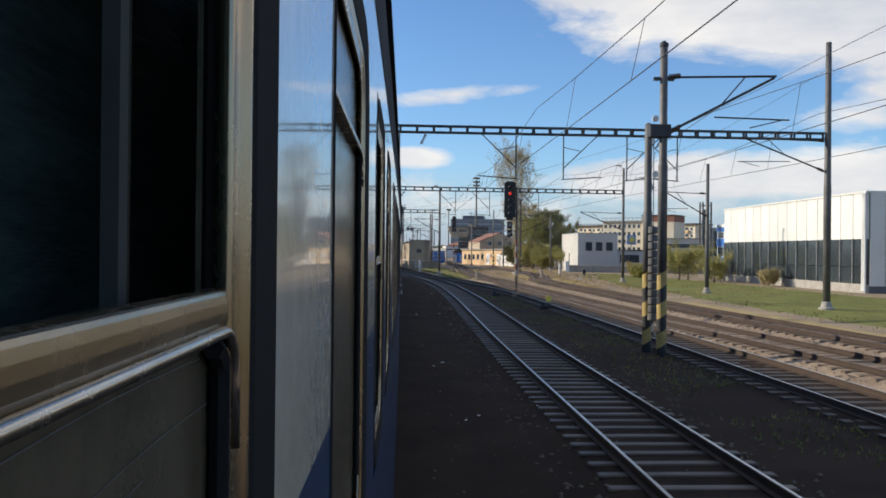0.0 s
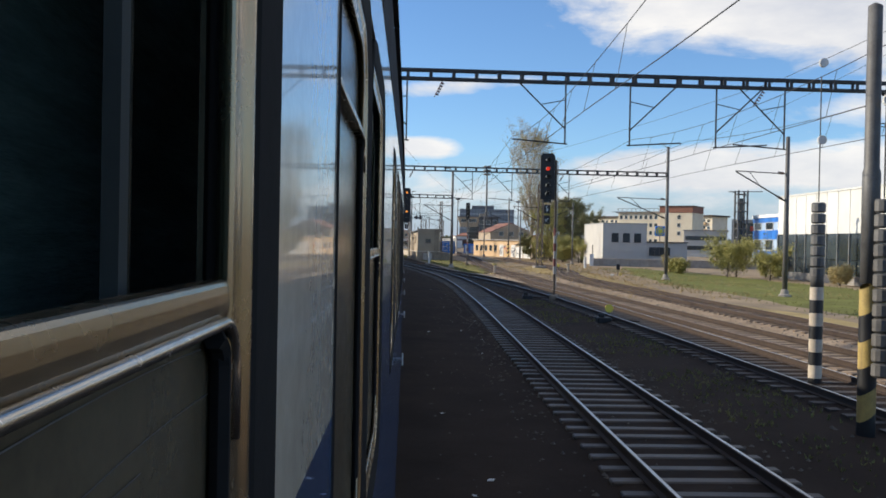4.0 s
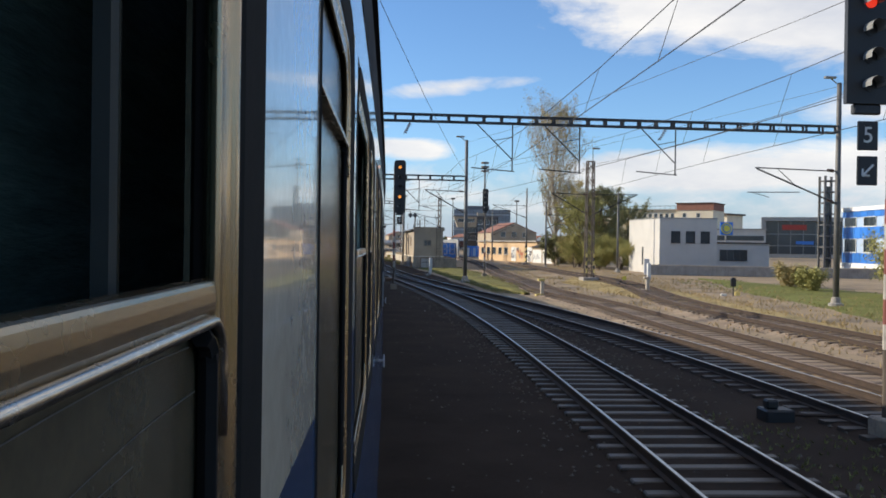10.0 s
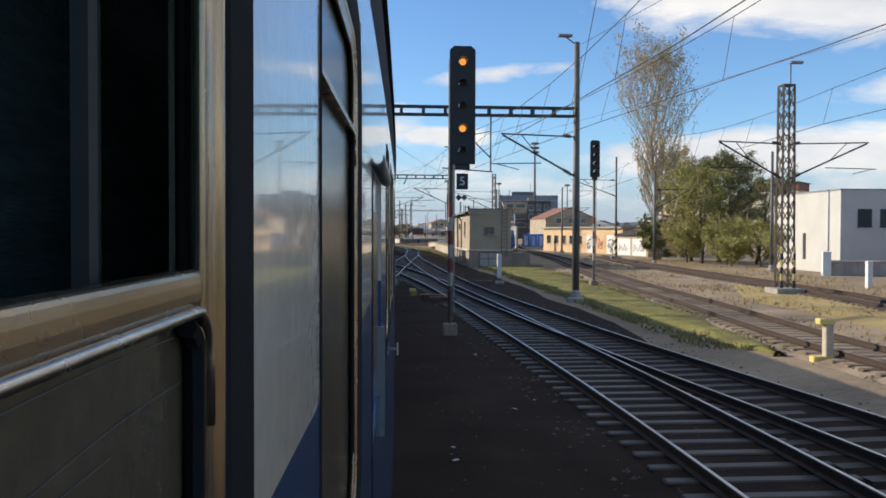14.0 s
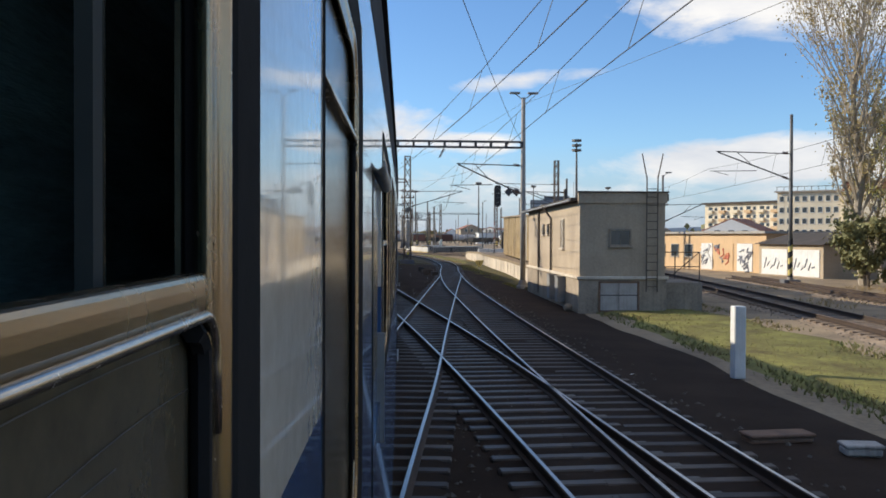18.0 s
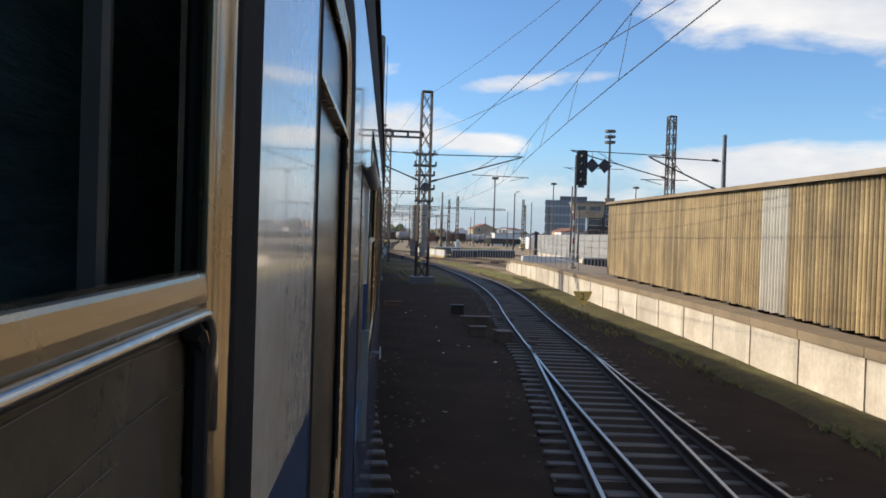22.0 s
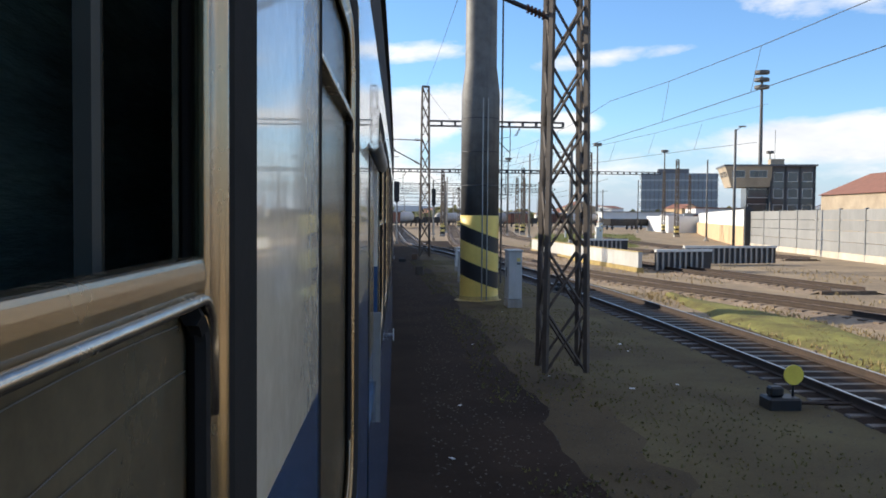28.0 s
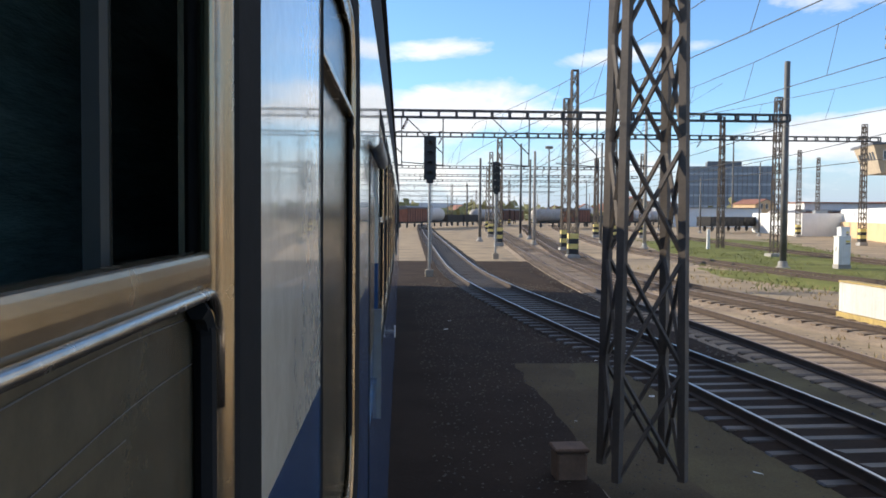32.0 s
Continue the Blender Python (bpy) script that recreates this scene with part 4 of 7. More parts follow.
def beam(s, u0, u1, z, label="dark riveted steel portal beam across the tracks", droppers=(), rights=(), deep=0.34, bend=0.0):
    """A portal beam: two channel booms with battens, and hangers below."""
    p = W(s, u0)
    root = thing("portal_beam", p.x, p.y, z, math.degrees(turn_at(s)) + bend, label, "portal beam", "portal beams")
    L = u1 - u0
    for zz in (-deep / 2, deep / 2):
        g = bmesh.new()
        for yy in (-0.18, 0.18):
            box(g, min(0, L), max(0, L), yy - 0.03, yy + 0.03, zz - 0.045, zz + 0.045)
        part("boom", g, "dark_steel", root)
    n = int(abs(L) / 0.9)
    g = bmesh.new()
    for i in range(n + 1):
        x = L * i / n
        for yy in (-0.18, 0.18):
            box(g, x - 0.06, x + 0.06, yy - 0.02, yy + 0.02, -deep / 2, deep / 2)
    part("battens", g, "dark_steel", root)
    for k in range(2 if abs(L) > 6 else 0):
        x = L * (0.28 + 0.4 * k)
        g = bmesh.new()
        for i in range(5):
            tube(g, (x - i * 0.05, 0.2 + i * 0.05, -deep / 2 - 0.1 - i * 0.1), (x - i * 0.05 - 0.02, 0.22 + i * 0.05, -deep / 2 - 0.15 - i * 0.1), 0.075, 7)
        tube(g, (x, 0.18, -deep / 2), (x - 0.3, 0.48, -deep / 2 - 0.62), 0.015, 5)
        part("insulator", g, "insulator", root)
    for d, e in [(q, -1) for q in droppers] + [(q, 1) for q in rights]:
        x = d - u0
        hang = part("hanger", tb((x, 0, -deep / 2), (x, 0, -2.6), 0.035, 6), "dark_steel", root)
        part("stay", tb((x + e * 1.9, 0, -deep / 2), (x, 0, -2.0), 0.03, 6), "dark_steel", hang)
        part("tube", tb((x, 0, -0.85), (x + e * 0.95, 0, -1.05), 0.02, 6), "dark_steel", hang)
        part("registration_arm", tb((x - e * 0.1, 0, -2.6), (x + e * 2.1, 0, -2.45), 0.03, 6), "dark_steel", hang)
    return root


def cantilever(s, u, reach, z, label="steel cantilever arm holding the overhead wires"):
    """Hinged bracket: horizontal tube, raking strut, registration arm. reach < 0 points left."""
    p = W(s, u)
    root = thing("cantilever", p.x, p.y, z, math.degrees(turn_at(s)), label, "cantilever", "overhead line brackets")
    sg = 1 if reach > 0 else -1
    part("top_tube", tb((0, 0, 1.5), (reach, 0, 1.6), 0.035, 6), "dark_steel", root)
    part("strut", tb((0, 0, -0.2), (reach * 0.98, 0, 1.55), 0.045, 6), "dark_steel", root)
    part("stay_tube", tb((reach * 0.5, 0, 0.68), (reach * 0.72, 0, 1.55), 0.022, 6), "dark_steel", root)
    part("registration_arm", tb((reach * 0.45, 0, 0.35), (reach + sg * 0.4, 0, 0.3), 0.025, 6), "dark_steel", root)
    part("steady_arm", tb((reach + sg * 0.2, 0, 0.3), (reach - sg * 0.8, 0, 0.05), 0.018, 6), "dark_steel", root)
    for zz in (1.5, -0.2):
        g = bmesh.new()
        for i in range(5):
            x = sg * (0.18 + i * 0.07)
            zi = zz + (0.12 * (i + 2) * 0.07 if zz > 0 else 1.75 * abs(x) / max(0.5, abs(reach)))
            tube(g, (x - 0.02, 0, zi), (x + 0.02, 0, zi), 0.085, 8)
        part("insulator", g, "insulator", root)
    return root


def wire(pts, r=0.01, label="thin dark overhead wire", name="overhead_wire", sag=0.0):
    line = [pts[0]]
    for a, b in zip(pts, pts[1:]):
        n = 6 if sag else 1
        line += [a.lerp(b, i / n) - Vector((0, 0, sag * 4 * (i / n) * (1 - i / n))) for i in range(1, n + 1)]
    bm = bmesh.new()
    rings = []
    for i, p in enumerate(line):
        d = (line[min(i + 1, len(line) - 1)] - line[max(i - 1, 0)]).normalized()
        e1 = d.cross(Vector((0, 0, 1)) if abs(d.z) < 0.9 else Vector((1, 0, 0))).normalized()
        e2 = d.cross(e1)
        rings.append([bm.verts.new(p + (e1 * math.cos(k * 1.2566) + e2 * math.sin(k * 1.2566)) * r) for k in range(5)])
    for p, q in zip(rings, rings[1:]):
        for k in range(5):
            bm.faces.new((p[k], p[(k + 1) % 5], q[(k + 1) % 5], q[k]))
    base = pts[0].copy()
    for v in bm.verts:
        v.co -= base
    ob = part(name, bm, "cable", None)
    ob.matrix_basis = Matrix.Translation(base)
    return tagged(ob, label, "wire", "overhead wires")


def catenary(nm, s0, s1, supports, zc=5.6, zm=7.0):
    k = np.array(TRACKS[nm], float) if nm else np.array([(-20, -1.5), (600, -1.5)], float)

    def uu(s):
        return float(np.interp(s, k[:, 0], k[:, 1]))

    contact, mess, drop = [], [], bmesh.new()
    ss = [s for s in supports if s0 <= s <= s1]
    base = W(s0, uu(s0), zm)
    for a, b in zip(ss, ss[1:]):
        n = 8
        for i in range(n + (b == ss[-1])):
            s = a + (b - a) * i / n
            kk = i / n
            st = -0.27 + 0.1 * (1 if ss.index(a) % 2 else -1) * (1 - 2 * kk)
            z = zm - 0.5 * 4 * kk * (1 - kk)
            contact.append(W(s, uu(s) + st, zc))
            mess.append(W(s, uu(s), z))
            if 0 < i < n:
                tube(drop, W(s, uu(s) + st, zc) - base, W(s, uu(s), z) - base, 0.006, 4)
    wire(contact, 0.0095, "straight overhead contact wire above a track", "contact_wire")
    w = wire(mess, 0.009, "sagging messenger wire above a track", "messenger_wire")
    d = tagged(part("dropper", drop, "cable", w), "thin dropper wires", kind="stuff")
    d.matrix_basis = Matrix.Translation(base - mess[0])


# first stretch
for s_, u_, h, mi in ((25.3, 7.65, 9.0, 0), (26.3, 7.5, 6.75, 1), (31.3, 9.07, 2.1, 2)):
    q = W(s_, u_)
    root = thing("striped_mast", q.x, q.y, 0, math.degrees(turn_at(24)), "grey steel mast with black and yellow warning bands at its foot" if mi < 2 else "short weight guide post with black and pale warning bands", "mast", "striped masts")
    r = 0.14
    nb_, hh = (6, 2.6 / 6) if mi < 2 else (8, 2.3 / 8)
    part("shaft", lathe(bmesh.new(), [(r, -0.35 + nb_ * hh), (r, max(h * 0.6, nb_ * hh)), (r * 0.85, max(h * 0.61, nb_ * hh + 0.03)), (r * 0.8, h), (0.03, h + 0.05)], 12), "steel", root, smooth=True)
    for i in range(nb_):
        g = bmesh.new()
        rows = []
        for z_ in (-0.35 + hh * i, -0.35 + hh * (i + 1)):
            rows.append([g.verts.new(((r + 0.004) * math.cos(k * math.pi / 8), (r + 0.004) * math.sin(k * math.pi / 8), max(-0.4, z_ + (0.1 * math.cos(k * math.pi / 8) if mi < 2 else 0.0)))) for k in range(16)])
        for k in range(16):
            g.faces.new((rows[0][k], rows[0][(k + 1) % 16], rows[1][(k + 1) % 16], rows[1][k]))
        part("band", g, ("black" if i % 2 == 0 else "old_yellow" if mi < 2 else "pale_concrete"), root, "", True)
    if mi == 0:
        part("clamp", bx(-0.45, 0.2, -0.16, 0.16, 6.2, 6.6, bevel=0.03), "dark_steel", root)
        part("cross_arm", bx(-0.3, 0.3, -0.05, 0.05, 7.9, 8.0), "dark_steel", root)
        part("cap", lathe(bmesh.new(), [(r * 0.95, 8.9), (r * 0.95, 9.0), (0.03, 9.08)], 12), "dark_steel", root)
for s_, u_, z0_, n_ in ((31.3, 9.07, 2.15, 7), (26.12, 7.62, 0.75, 12)):
    q = W(s_, u_)
    root = thing("tension_weights", q.x, q.y, z0_, 0, "slim stack of dark grey tension weights on a rope", "weights", "tension weights")
    for i in range(n_):
        part("weight", lathe(bmesh.new(), [(0.12, i * 0.24), (0.15, i * 0.24 + 0.03), (0.15, i * 0.24 + 0.2), (0.12, i * 0.24 + 0.225)], 12), "steel", root)
    part("rope", tb((0, 0, n_ * 0.24), (0, 0, 6.6 - z0_), 0.014, 5), "cable", root)
    for k in range(2):
        part("pulley", tb((0.04, -0.03, 5.2 - z0_ + k * 1.7), (0.04, 0.03, 5.2 - z0_ + k * 1.7), 0.1, 14), "white", root, "round pale pulley wheel")
cantilever(25.3, 7.65, 3.4, 6.5)
pole_mast(46.8, 23.7, 14.6, 0.2, 0.15, label="tall round grey steel mast on the grass verge")
cantilever(46.8, 23.6, -4.6, 7.6)
beam(46.8, 23.5, -9, 9.36, droppers=(0.0, 6.3, 15.2), rights=(8.9, 12.4))
pole_mast(65, 23.9, 9.7, 0.16, 0.12, label="slim grey steel mast on a concrete base in the grass")
cantilever(65, 23.8, -3.2, 5.9)
pole_mast(87.9, 24.45, 11.6, 0.16, 0.12, lamp=-1, label="grey steel mast with a lamp at its top")
beam(87.9, 24.35, -9, 9.1, droppers=(-0.3, 6.9, 10.4, 15.5))
cantilever(87.9, 24.35, -4.5, 5.4)
pole_mast(112.5, 8.05, 11.0, 0.16, 0.12, lamp=-1, label="round grey concrete mast with a street lamp head")
beam(112.5, 8.0, -9, 7.95, droppers=(4.3, -1.8))
cantilever(112.5, 7.95, -3.2, 5.4)
lm = lattice_mast(116.4, 19.35, 9.9, 0.65, 0.55, label="lattice mast with a lamp and warning stripes on a painted footing", foot=0.7)
part("lamp_post", tb((0.2, 0, 9.9), (0.2, 0, 11.0), 0.03, 6), "steel", lm)
part("lamp_head", bx(0.15, 0.8, -0.13, 0.13, 11.0, 11.14, bevel=0.04), "galv", lm, "grey street lamp head")
for cx in (-0.32, 0.32):
    for i in range(6):
        part("band", bx(cx - 0.05, cx + 0.05, -0.38, -0.28, 0.1 + i * 0.33, 0.43 + i * 0.33), "yellow" if i % 2 else "black", lm)
cantilever(116.4, 19.55, 4.0, 5.6)
cantilever(116.4, 19.15, -3.2, 5.6)
pole_mast(164.6, 7.8, 11.2, 0.17, 0.12, "concrete", lamp=2, label="grey concrete mast with a double street lamp on top")
beam(164.6, 7.7, -9, 8.35, droppers=(-1.8,))
cantilever(164.6, 7.7, -3.9, 5.6)
lattice_mast(209.4, 3.25, 11.7, 0.75, 0.6, label="brown lattice tension mast on a large dark concrete footing", foot=0.74, plinth=0.55)
beam(209.4, 3.05, -9, 9.05, droppers=(-1.8,))
cantilever(209.4, 3.55, 5.9, 6.35)
cantilever(209.4, 2.95, -4.6, 6.4)
q = W(209.4, 3.25)
rack = thing("mast_bracket", q.x, q.y, 4.9, math.degrees(turn_at(209.4)), "steel cross arms and insulators bolted to the tension mast", "bracket")
for i, (z, w) in enumerate(((0.0, 0.55), (0.75, 0.62), (1.6, 0.6), (2.2, 0.7), (2.9, 0.6))):
    part("cross_arm", bx(-w, w, -0.46, -0.38, z, z + 0.09), "lattice", rack)
    part("cross_arm", bx(-w, w, 0.38, 0.46, z, z + 0.09), "lattice", rack)
    for sd in (-1, 1):
        part("insulator", lathe(bmesh.new(), [(0.03, z + 0.09), (0.07, z + 0.14), (0.04, z + 0.19), (0.07, z + 0.24), (0.03, z + 0.3)], 10), "rusty", rack).matrix_basis = Matrix.Translation((sd * (w - 0.06), -0.42, 0))
part("pulley", tb((0, -0.55, 0.9), (0, -0.5, 0.9), 0.28, 18), "steel", rack)
for uu_, ss_ in ((3.22, 208.7), (2.8, 210.4)):
    q = W(ss_, uu_)
    root = thing("tension_weights", q.x, q.y, 1.5, 0, "stack of round grey concrete tension weights hanging at a mast", "weights", "tension weights")
    for i in range(9):
        part("weight", lathe(bmesh.new(), [(0.19, i * 0.36), (0.235, i * 0.36 + 0.03), (0.24, i * 0.36 + 0.31), (0.19, i * 0.36 + 0.345)], 16), "concrete", root)
    part("rope", tb((0, 0, 3.2), (0, 0, 6.4), 0.02, 6), "cable", root)
lattice_mast(242.8, 3.05, 13.3, 0.75, 0.5, label="brown lattice mast standing in the grass by the line", foot=0.4, low=True)
cantilever(242.8, 2.8, -4.4, 6.6)
lattice_mast(287.9, 2.62, 11.8, 0.7, 0.45, label="brown lattice mast beside the line", foot=0.42, low=True)
beam(287.9, 2.8, 12.35, 9.3, droppers=(8.6,))
cantilever(287.9, 2.35, -3.4, 6.6)
pole_mast(327.5, 21.9, 11.6, 0.2, 0.16, "steel", label="heavy grey mast carrying a portal beam in the grass")
lattice_mast(341.3, 27.5, 11.4, 0.6, 0.4, foot=0.6)
lattice_mast(352.4, 27.5, 11.2, 0.5, 0.3, foot=0.3, low=True)
beam(323, 20.0, -9, 7.85, droppers=(13.5, 10.0, 6.5, 2.1, 0.0))
for s, u, h in ((338, 11.8, 12.6), (351, 13.7, 12.4), (397, 26.7, 10.5), (396, 32.8, 11), (369.7, 49.4, 12.6), (428, 72.9, 13), (406.3, 59.4, 12.6), (362, 9.4, 10), (395, 12, 11), (430, 15, 11), (380, 25, 11.5), (420, 32, 11.5), (470, 22, 11), (455, 42, 12), (520, 30, 12), (520, 14, 11), (580, 26, 11)):
    m = lattice_mast(s, u, h, 0.6, 0.4, foot=0.45, label="brown lattice mast with black and yellow foot among yard tracks")
    for i in range(4):
        part("band", bx(-0.34, 0.34, -0.34, 0.34, 0.1 + i * 0.35, 0.45 + i * 0.35), "yellow" if i % 2 else "black", m)
for s, u, h in ((217.7, 22.4, 12.2),):
    lattice_mast(s, u, h, 0.55, 0.5)
cantilever(217.7, 22.2, -7.5, 7.8)
pole_mast(202.4, 19.5, 9.0, label="slim grey steel mast behind the shed")
cantilever(202.4, 19.3, -4.2, 6.0)
beam(395, 30, -9, 9.0)
beam(455, 42, -9, 9.5)
beam(540, 46, -9, 9.5)

# fat striped tower
q = W(258.4, 3.12)
tower = thing("lighting_tower", q.x, q.y, 0, 0, "thick dark steel lighting tower with yellow and black foot bands", "tower")
part("shaft", lathe(bmesh.new(), [(0.69, 2.78), (0.69, 7.2), (0.57, 8.2), (0.55, 16), (0.5, 26), (0.3, 26.2)], 32), "steel", tower, smooth=True)
n = 40
levels = [-0.75, 0.48, 1.07, 1.74, 2.29, 3.3]
for k in range(5):
    g = bmesh.new()
    rows = []
    for zc in (levels[k], (levels[k] + levels[k + 1]) / 2, levels[k + 1]):
        rows.append([g.verts.new((0.696 * math.cos(2 * math.pi * i / n), 0.696 * math.sin(2 * math.pi * i / n), min(2.85, max(-0.3, zc - 0.27 * math.cos(2 * math.pi * i / n))))) for i in range(n)])
    for p_, q_ in zip(rows, rows[1:]):
        for i in range(n):
            g.faces.new((p_[i], p_[(i + 1) % n], q_[(i + 1) % n], q_[i]))
    part("warning_band", g, "band_yellow" if k % 2 == 0 else "black", tower, "", True)
for z_ in (3.9, 5.1, 6.3):
    part("weld_ring", lathe(bmesh.new(), [(0.688, z_), (0.693, z_ + 0.01), (0.693, z_ + 0.03), (0.688, z_ + 0.04)], 32), "dark_steel", tower, "", True)
part("base_ring", lathe(bmesh.new(), [(0.9, -0.35), (0.9, -0.22), (0.74, -0.18), (0.7, -0.05)], 28), "old_yellow", tower)
for a_ in (0.5, 0.75):
    part("cable_pipe", tb((0.72 * math.cos(-a_ - 0.6), 0.72 * math.sin(-a_ - 0.6), -0.25), (0.72 * math.cos(-a_ - 0.6), 0.72 * math.sin(-a_ - 0.6), 7.0), 0.025, 6), "galv", tower)
g = bmesh.new()
for x in (-0.2, 0.2):
    tube(g, (0.78, x, 0.4), (0.78, x, 25), 0.02, 5)
for i in range(80):
    tube(g, (0.78, -0.2, 0.5 + i * 0.3), (0.78, 0.2, 0.5 + i * 0.3), 0.014, 4)
part("ladder", g, "dark_steel", tower)
part("platform", lathe(bmesh.new(), [(0.5, 15.5), (0.98, 15.6), (0.98, 15.75), (0.5, 15.8)], 16), "dark_steel", tower)

# overhead wires
SUP = [-20, 25.3, 46.8, 87.9, 112.5, 164.6, 209.4, 258, 287.9, 319, 380, 455, 540]
catenary("T1", -20, 165, SUP)
catenary("T2", -20, 455, SUP)
catenary("", 25, 455, SUP)
catenary("R3", -20, 211, SUP)
catenary("Y1", 257, 455, SUP)
catenary("Y2", 287, 455, SUP)
for a, b in (((-20, 13, 11), (46.8, 15, 9.56)), ((46.8, 15, 9.56), (112.5, 8.05, 10.8)), ((87.9, 24.4, 11.4), (164.6, 7.8, 10.8)), ((164.6, 7.8, 10.9), (209.4, 3.25, 11.5)), ((209.4, 3.25, 11.6), (287.9, 2.62, 11.7)), ((46.8, 23.5, 13), (87.9, 24.4, 11)), ((287.9, 2.62, 11.75), (336, 11.8, 12)), ((112.5, 8, 8.3), (47, -3, 9.9)), ((164.6, 7.7, 8.55), (112.5, -2, 8.15)), ((209.4, 3.25, 9.2), (164.6, 5.5, 7.13)), ((164.6, 3.82, 7.19), (209.4, 3.25, 7.7)), ((319, 15, 9), (395, 22, 9.1)), ((319, 9, 9), (395, 12, 9.1))):
    wire([W(*a), W(*b)], 0.01, sag=0.5)

# ---------------------------------------------------------------- signals


def signal(s, u, head0, head1, lit="", aspects=5, plates=0, bands=True, z0=0.0, off=0.0, wide=0.52):
    """u is the post's place; off: how far the head hangs to the right of the post."""
    p = W(s, u)
    root = thing("railway_signal", p.x, p.y, z0, math.degrees(turn_at(s)), "black colour-light railway signal on a " + ("banded" if bands else "grey") + " post" + (" showing " + lit if lit else ", lamps dark"), "railway signal", "colour-light signals")
    h0, h1 = head0 - z0, head1 - z0
    part("post", tb((0, 0.08, 0.1), (0, 0.08, h1 - 0.35), 0.065, 10), "lattice" if bands else "galv", root)
    if bands:
        for i in range(6):
            part("band", tb((0, 0.08, 1.2 + i * 0.4), (0, 0.08, 1.6 + i * 0.4), 0.073, 10), "faded_red" if i % 2 else "faded_white", root)
    part("footing", bx(-0.2, 0.2, -0.12, 0.28, -0.5, 0.12, bevel=0.03), "plinth", root)
    g = bmesh.new()
    a, b, c_ = off - wide / 2, off + wide / 2, wide * 0.16
    outline = [(a, h0), (b, h0), (b, h1 - c_), (b - c_, h1), (a + c_, h1), (a, h1 - c_)]
    va, vb = [[g.verts.new((x, y, z)) for x, z in outline] for y in (-0.1, 0.0)]
    g.faces.new(va)
    g.faces.new(vb[::-1])
    for k in range(6):
        g.faces.new((va[k], vb[k], vb[(k + 1) % 6], va[(k + 1) % 6]))
    bmesh.ops.recalc_face_normals(g, faces=g.faces[:])
    part("head", g, "black", root, "black signal head plate")
    part("back_box", bx(off - wide * 0.32, off + wide * 0.32, 0.0, 0.2, h0 + 0.1, h1 - 0.15, bevel=0.03), "dark_steel", root)
    part("junction_box", bx(off - wide * 0.3, off + wide * 0.3, -0.06, 0.06, h0 - 0.16, h0, bevel=0.02), "dark_steel", root)
    hh = (h1 - h0 - 0.2) / aspects
    for i in range(aspects):
        z = h0 + 0.06 + hh * (i + 0.5)
        c = "black"
        if lit and i in ((aspects - 2,) if "red" in lit else (1, aspects - 1)):
            c = "red_light" if "red" in lit else "amber_light"
        lens = part("lens", tb((off, -0.1, z), (off, -0.115, z), 0.095, 14), c, root)
        hood = bmesh.new()
        for k in range(7):
            a0, a1 = math.pi * (k / 7 * 1.2 - 0.1), math.pi * ((k + 1) / 7 * 1.2 - 0.1)
            vs = [(off + 0.12 * math.cos(t_), y, z + 0.12 * math.sin(t_)) for t_, y in ((a0, -0.1), (a1, -0.1), (a1, -0.36), (a0, -0.36))]
            hood.faces.new([hood.verts.new(v) for v in vs])
        # black hood given a grey colour that stands for sunlight on it
        part("hood", hood, "hood_grey", lens)
    part("bracket", tb((0, 0.08, h1 - 0.4), (off * 0.5, 0.02, h1 - 0.15), 0.035, 6), "galv", root)
    part("ladder", bx(0.1, 0.13, 0.1, 0.14, 0.4, h1 - 0.6), "galv", root)
    for i, txt in enumerate(("5", "")[:plates]):
        z = h0 - 0.5 - i * 0.55
        plate = part("plate", bx(off - 0.17, off + 0.17, -0.08, -0.05, z - 0.23, z + 0.23, bevel=0.015), "black", root, "black number plate of the signal")
        if txt:
            cu = bpy.data.curves.new("number", "FONT")
            cu.body, cu.size, cu.align_x, cu.align_y, cu.extrude = txt, 0.36, "CENTER", "CENTER", 0.003
            me = bpy.data.meshes.new_from_object(bpy.data.objects.new("t", cu))
            me.materials.clear()
            me.materials.append(M["white"])
            o = new("number", me)
            o.parent, o.matrix_basis = plate, pose(off, -0.085, z, 90)
        else:
            g = bmesh.new()
            tube(g, (off + 0.09, -0.085, z + 0.09), (off - 0.08, -0.085, z - 0.08), 0.018, 4)
            tube(g, (off - 0.08, -0.085, z - 0.08), (off + 0.03, -0.085, z - 0.08), 0.018, 4)
            tube(g, (off - 0.08, -0.085, z - 0.08), (off - 0.08, -0.085, z + 0.03), 0.018, 4)
            part("arrow", g, "white", plate)
    return root


signal(57.4, 7.95, 5.08, 7.47, "a red lamp", 5, 2, off=-0.47, wide=0.74)
signal(100.2, 1.6, 4.72, 8.1, "two amber lamps", 5, 1, off=0.33, wide=0.74)
signal(121.9, 11.25, 5.75, 7.75, "", 4, 0)
signal(211.4, 13.45, 6.45, 8.75, "", 4, 0, z0=0.95, off=0.36, wide=0.72)
signal(320.2, 1.35, 4.4, 6.5, "", 4, 0, False, wide=0.58)
signal(337.8, 6.45, 4.3, 6.35, "", 4, 0, False)

# ---------------------------------------------------------------- buildings


def frame_box(g, x0, x1, z0, z1, y0, y1, w):
    box(g, x0, x0 + w, y0, y1, z0, z1)
    box(g, x1 - w, x1, y0, y1, z0, z1)
    box(g, x0 + w, x1 - w, y0, y1, z0, z0 + w)
    box(g, x0 + w, x1 - w, y0, y1, z1 - w, z1)
    return g


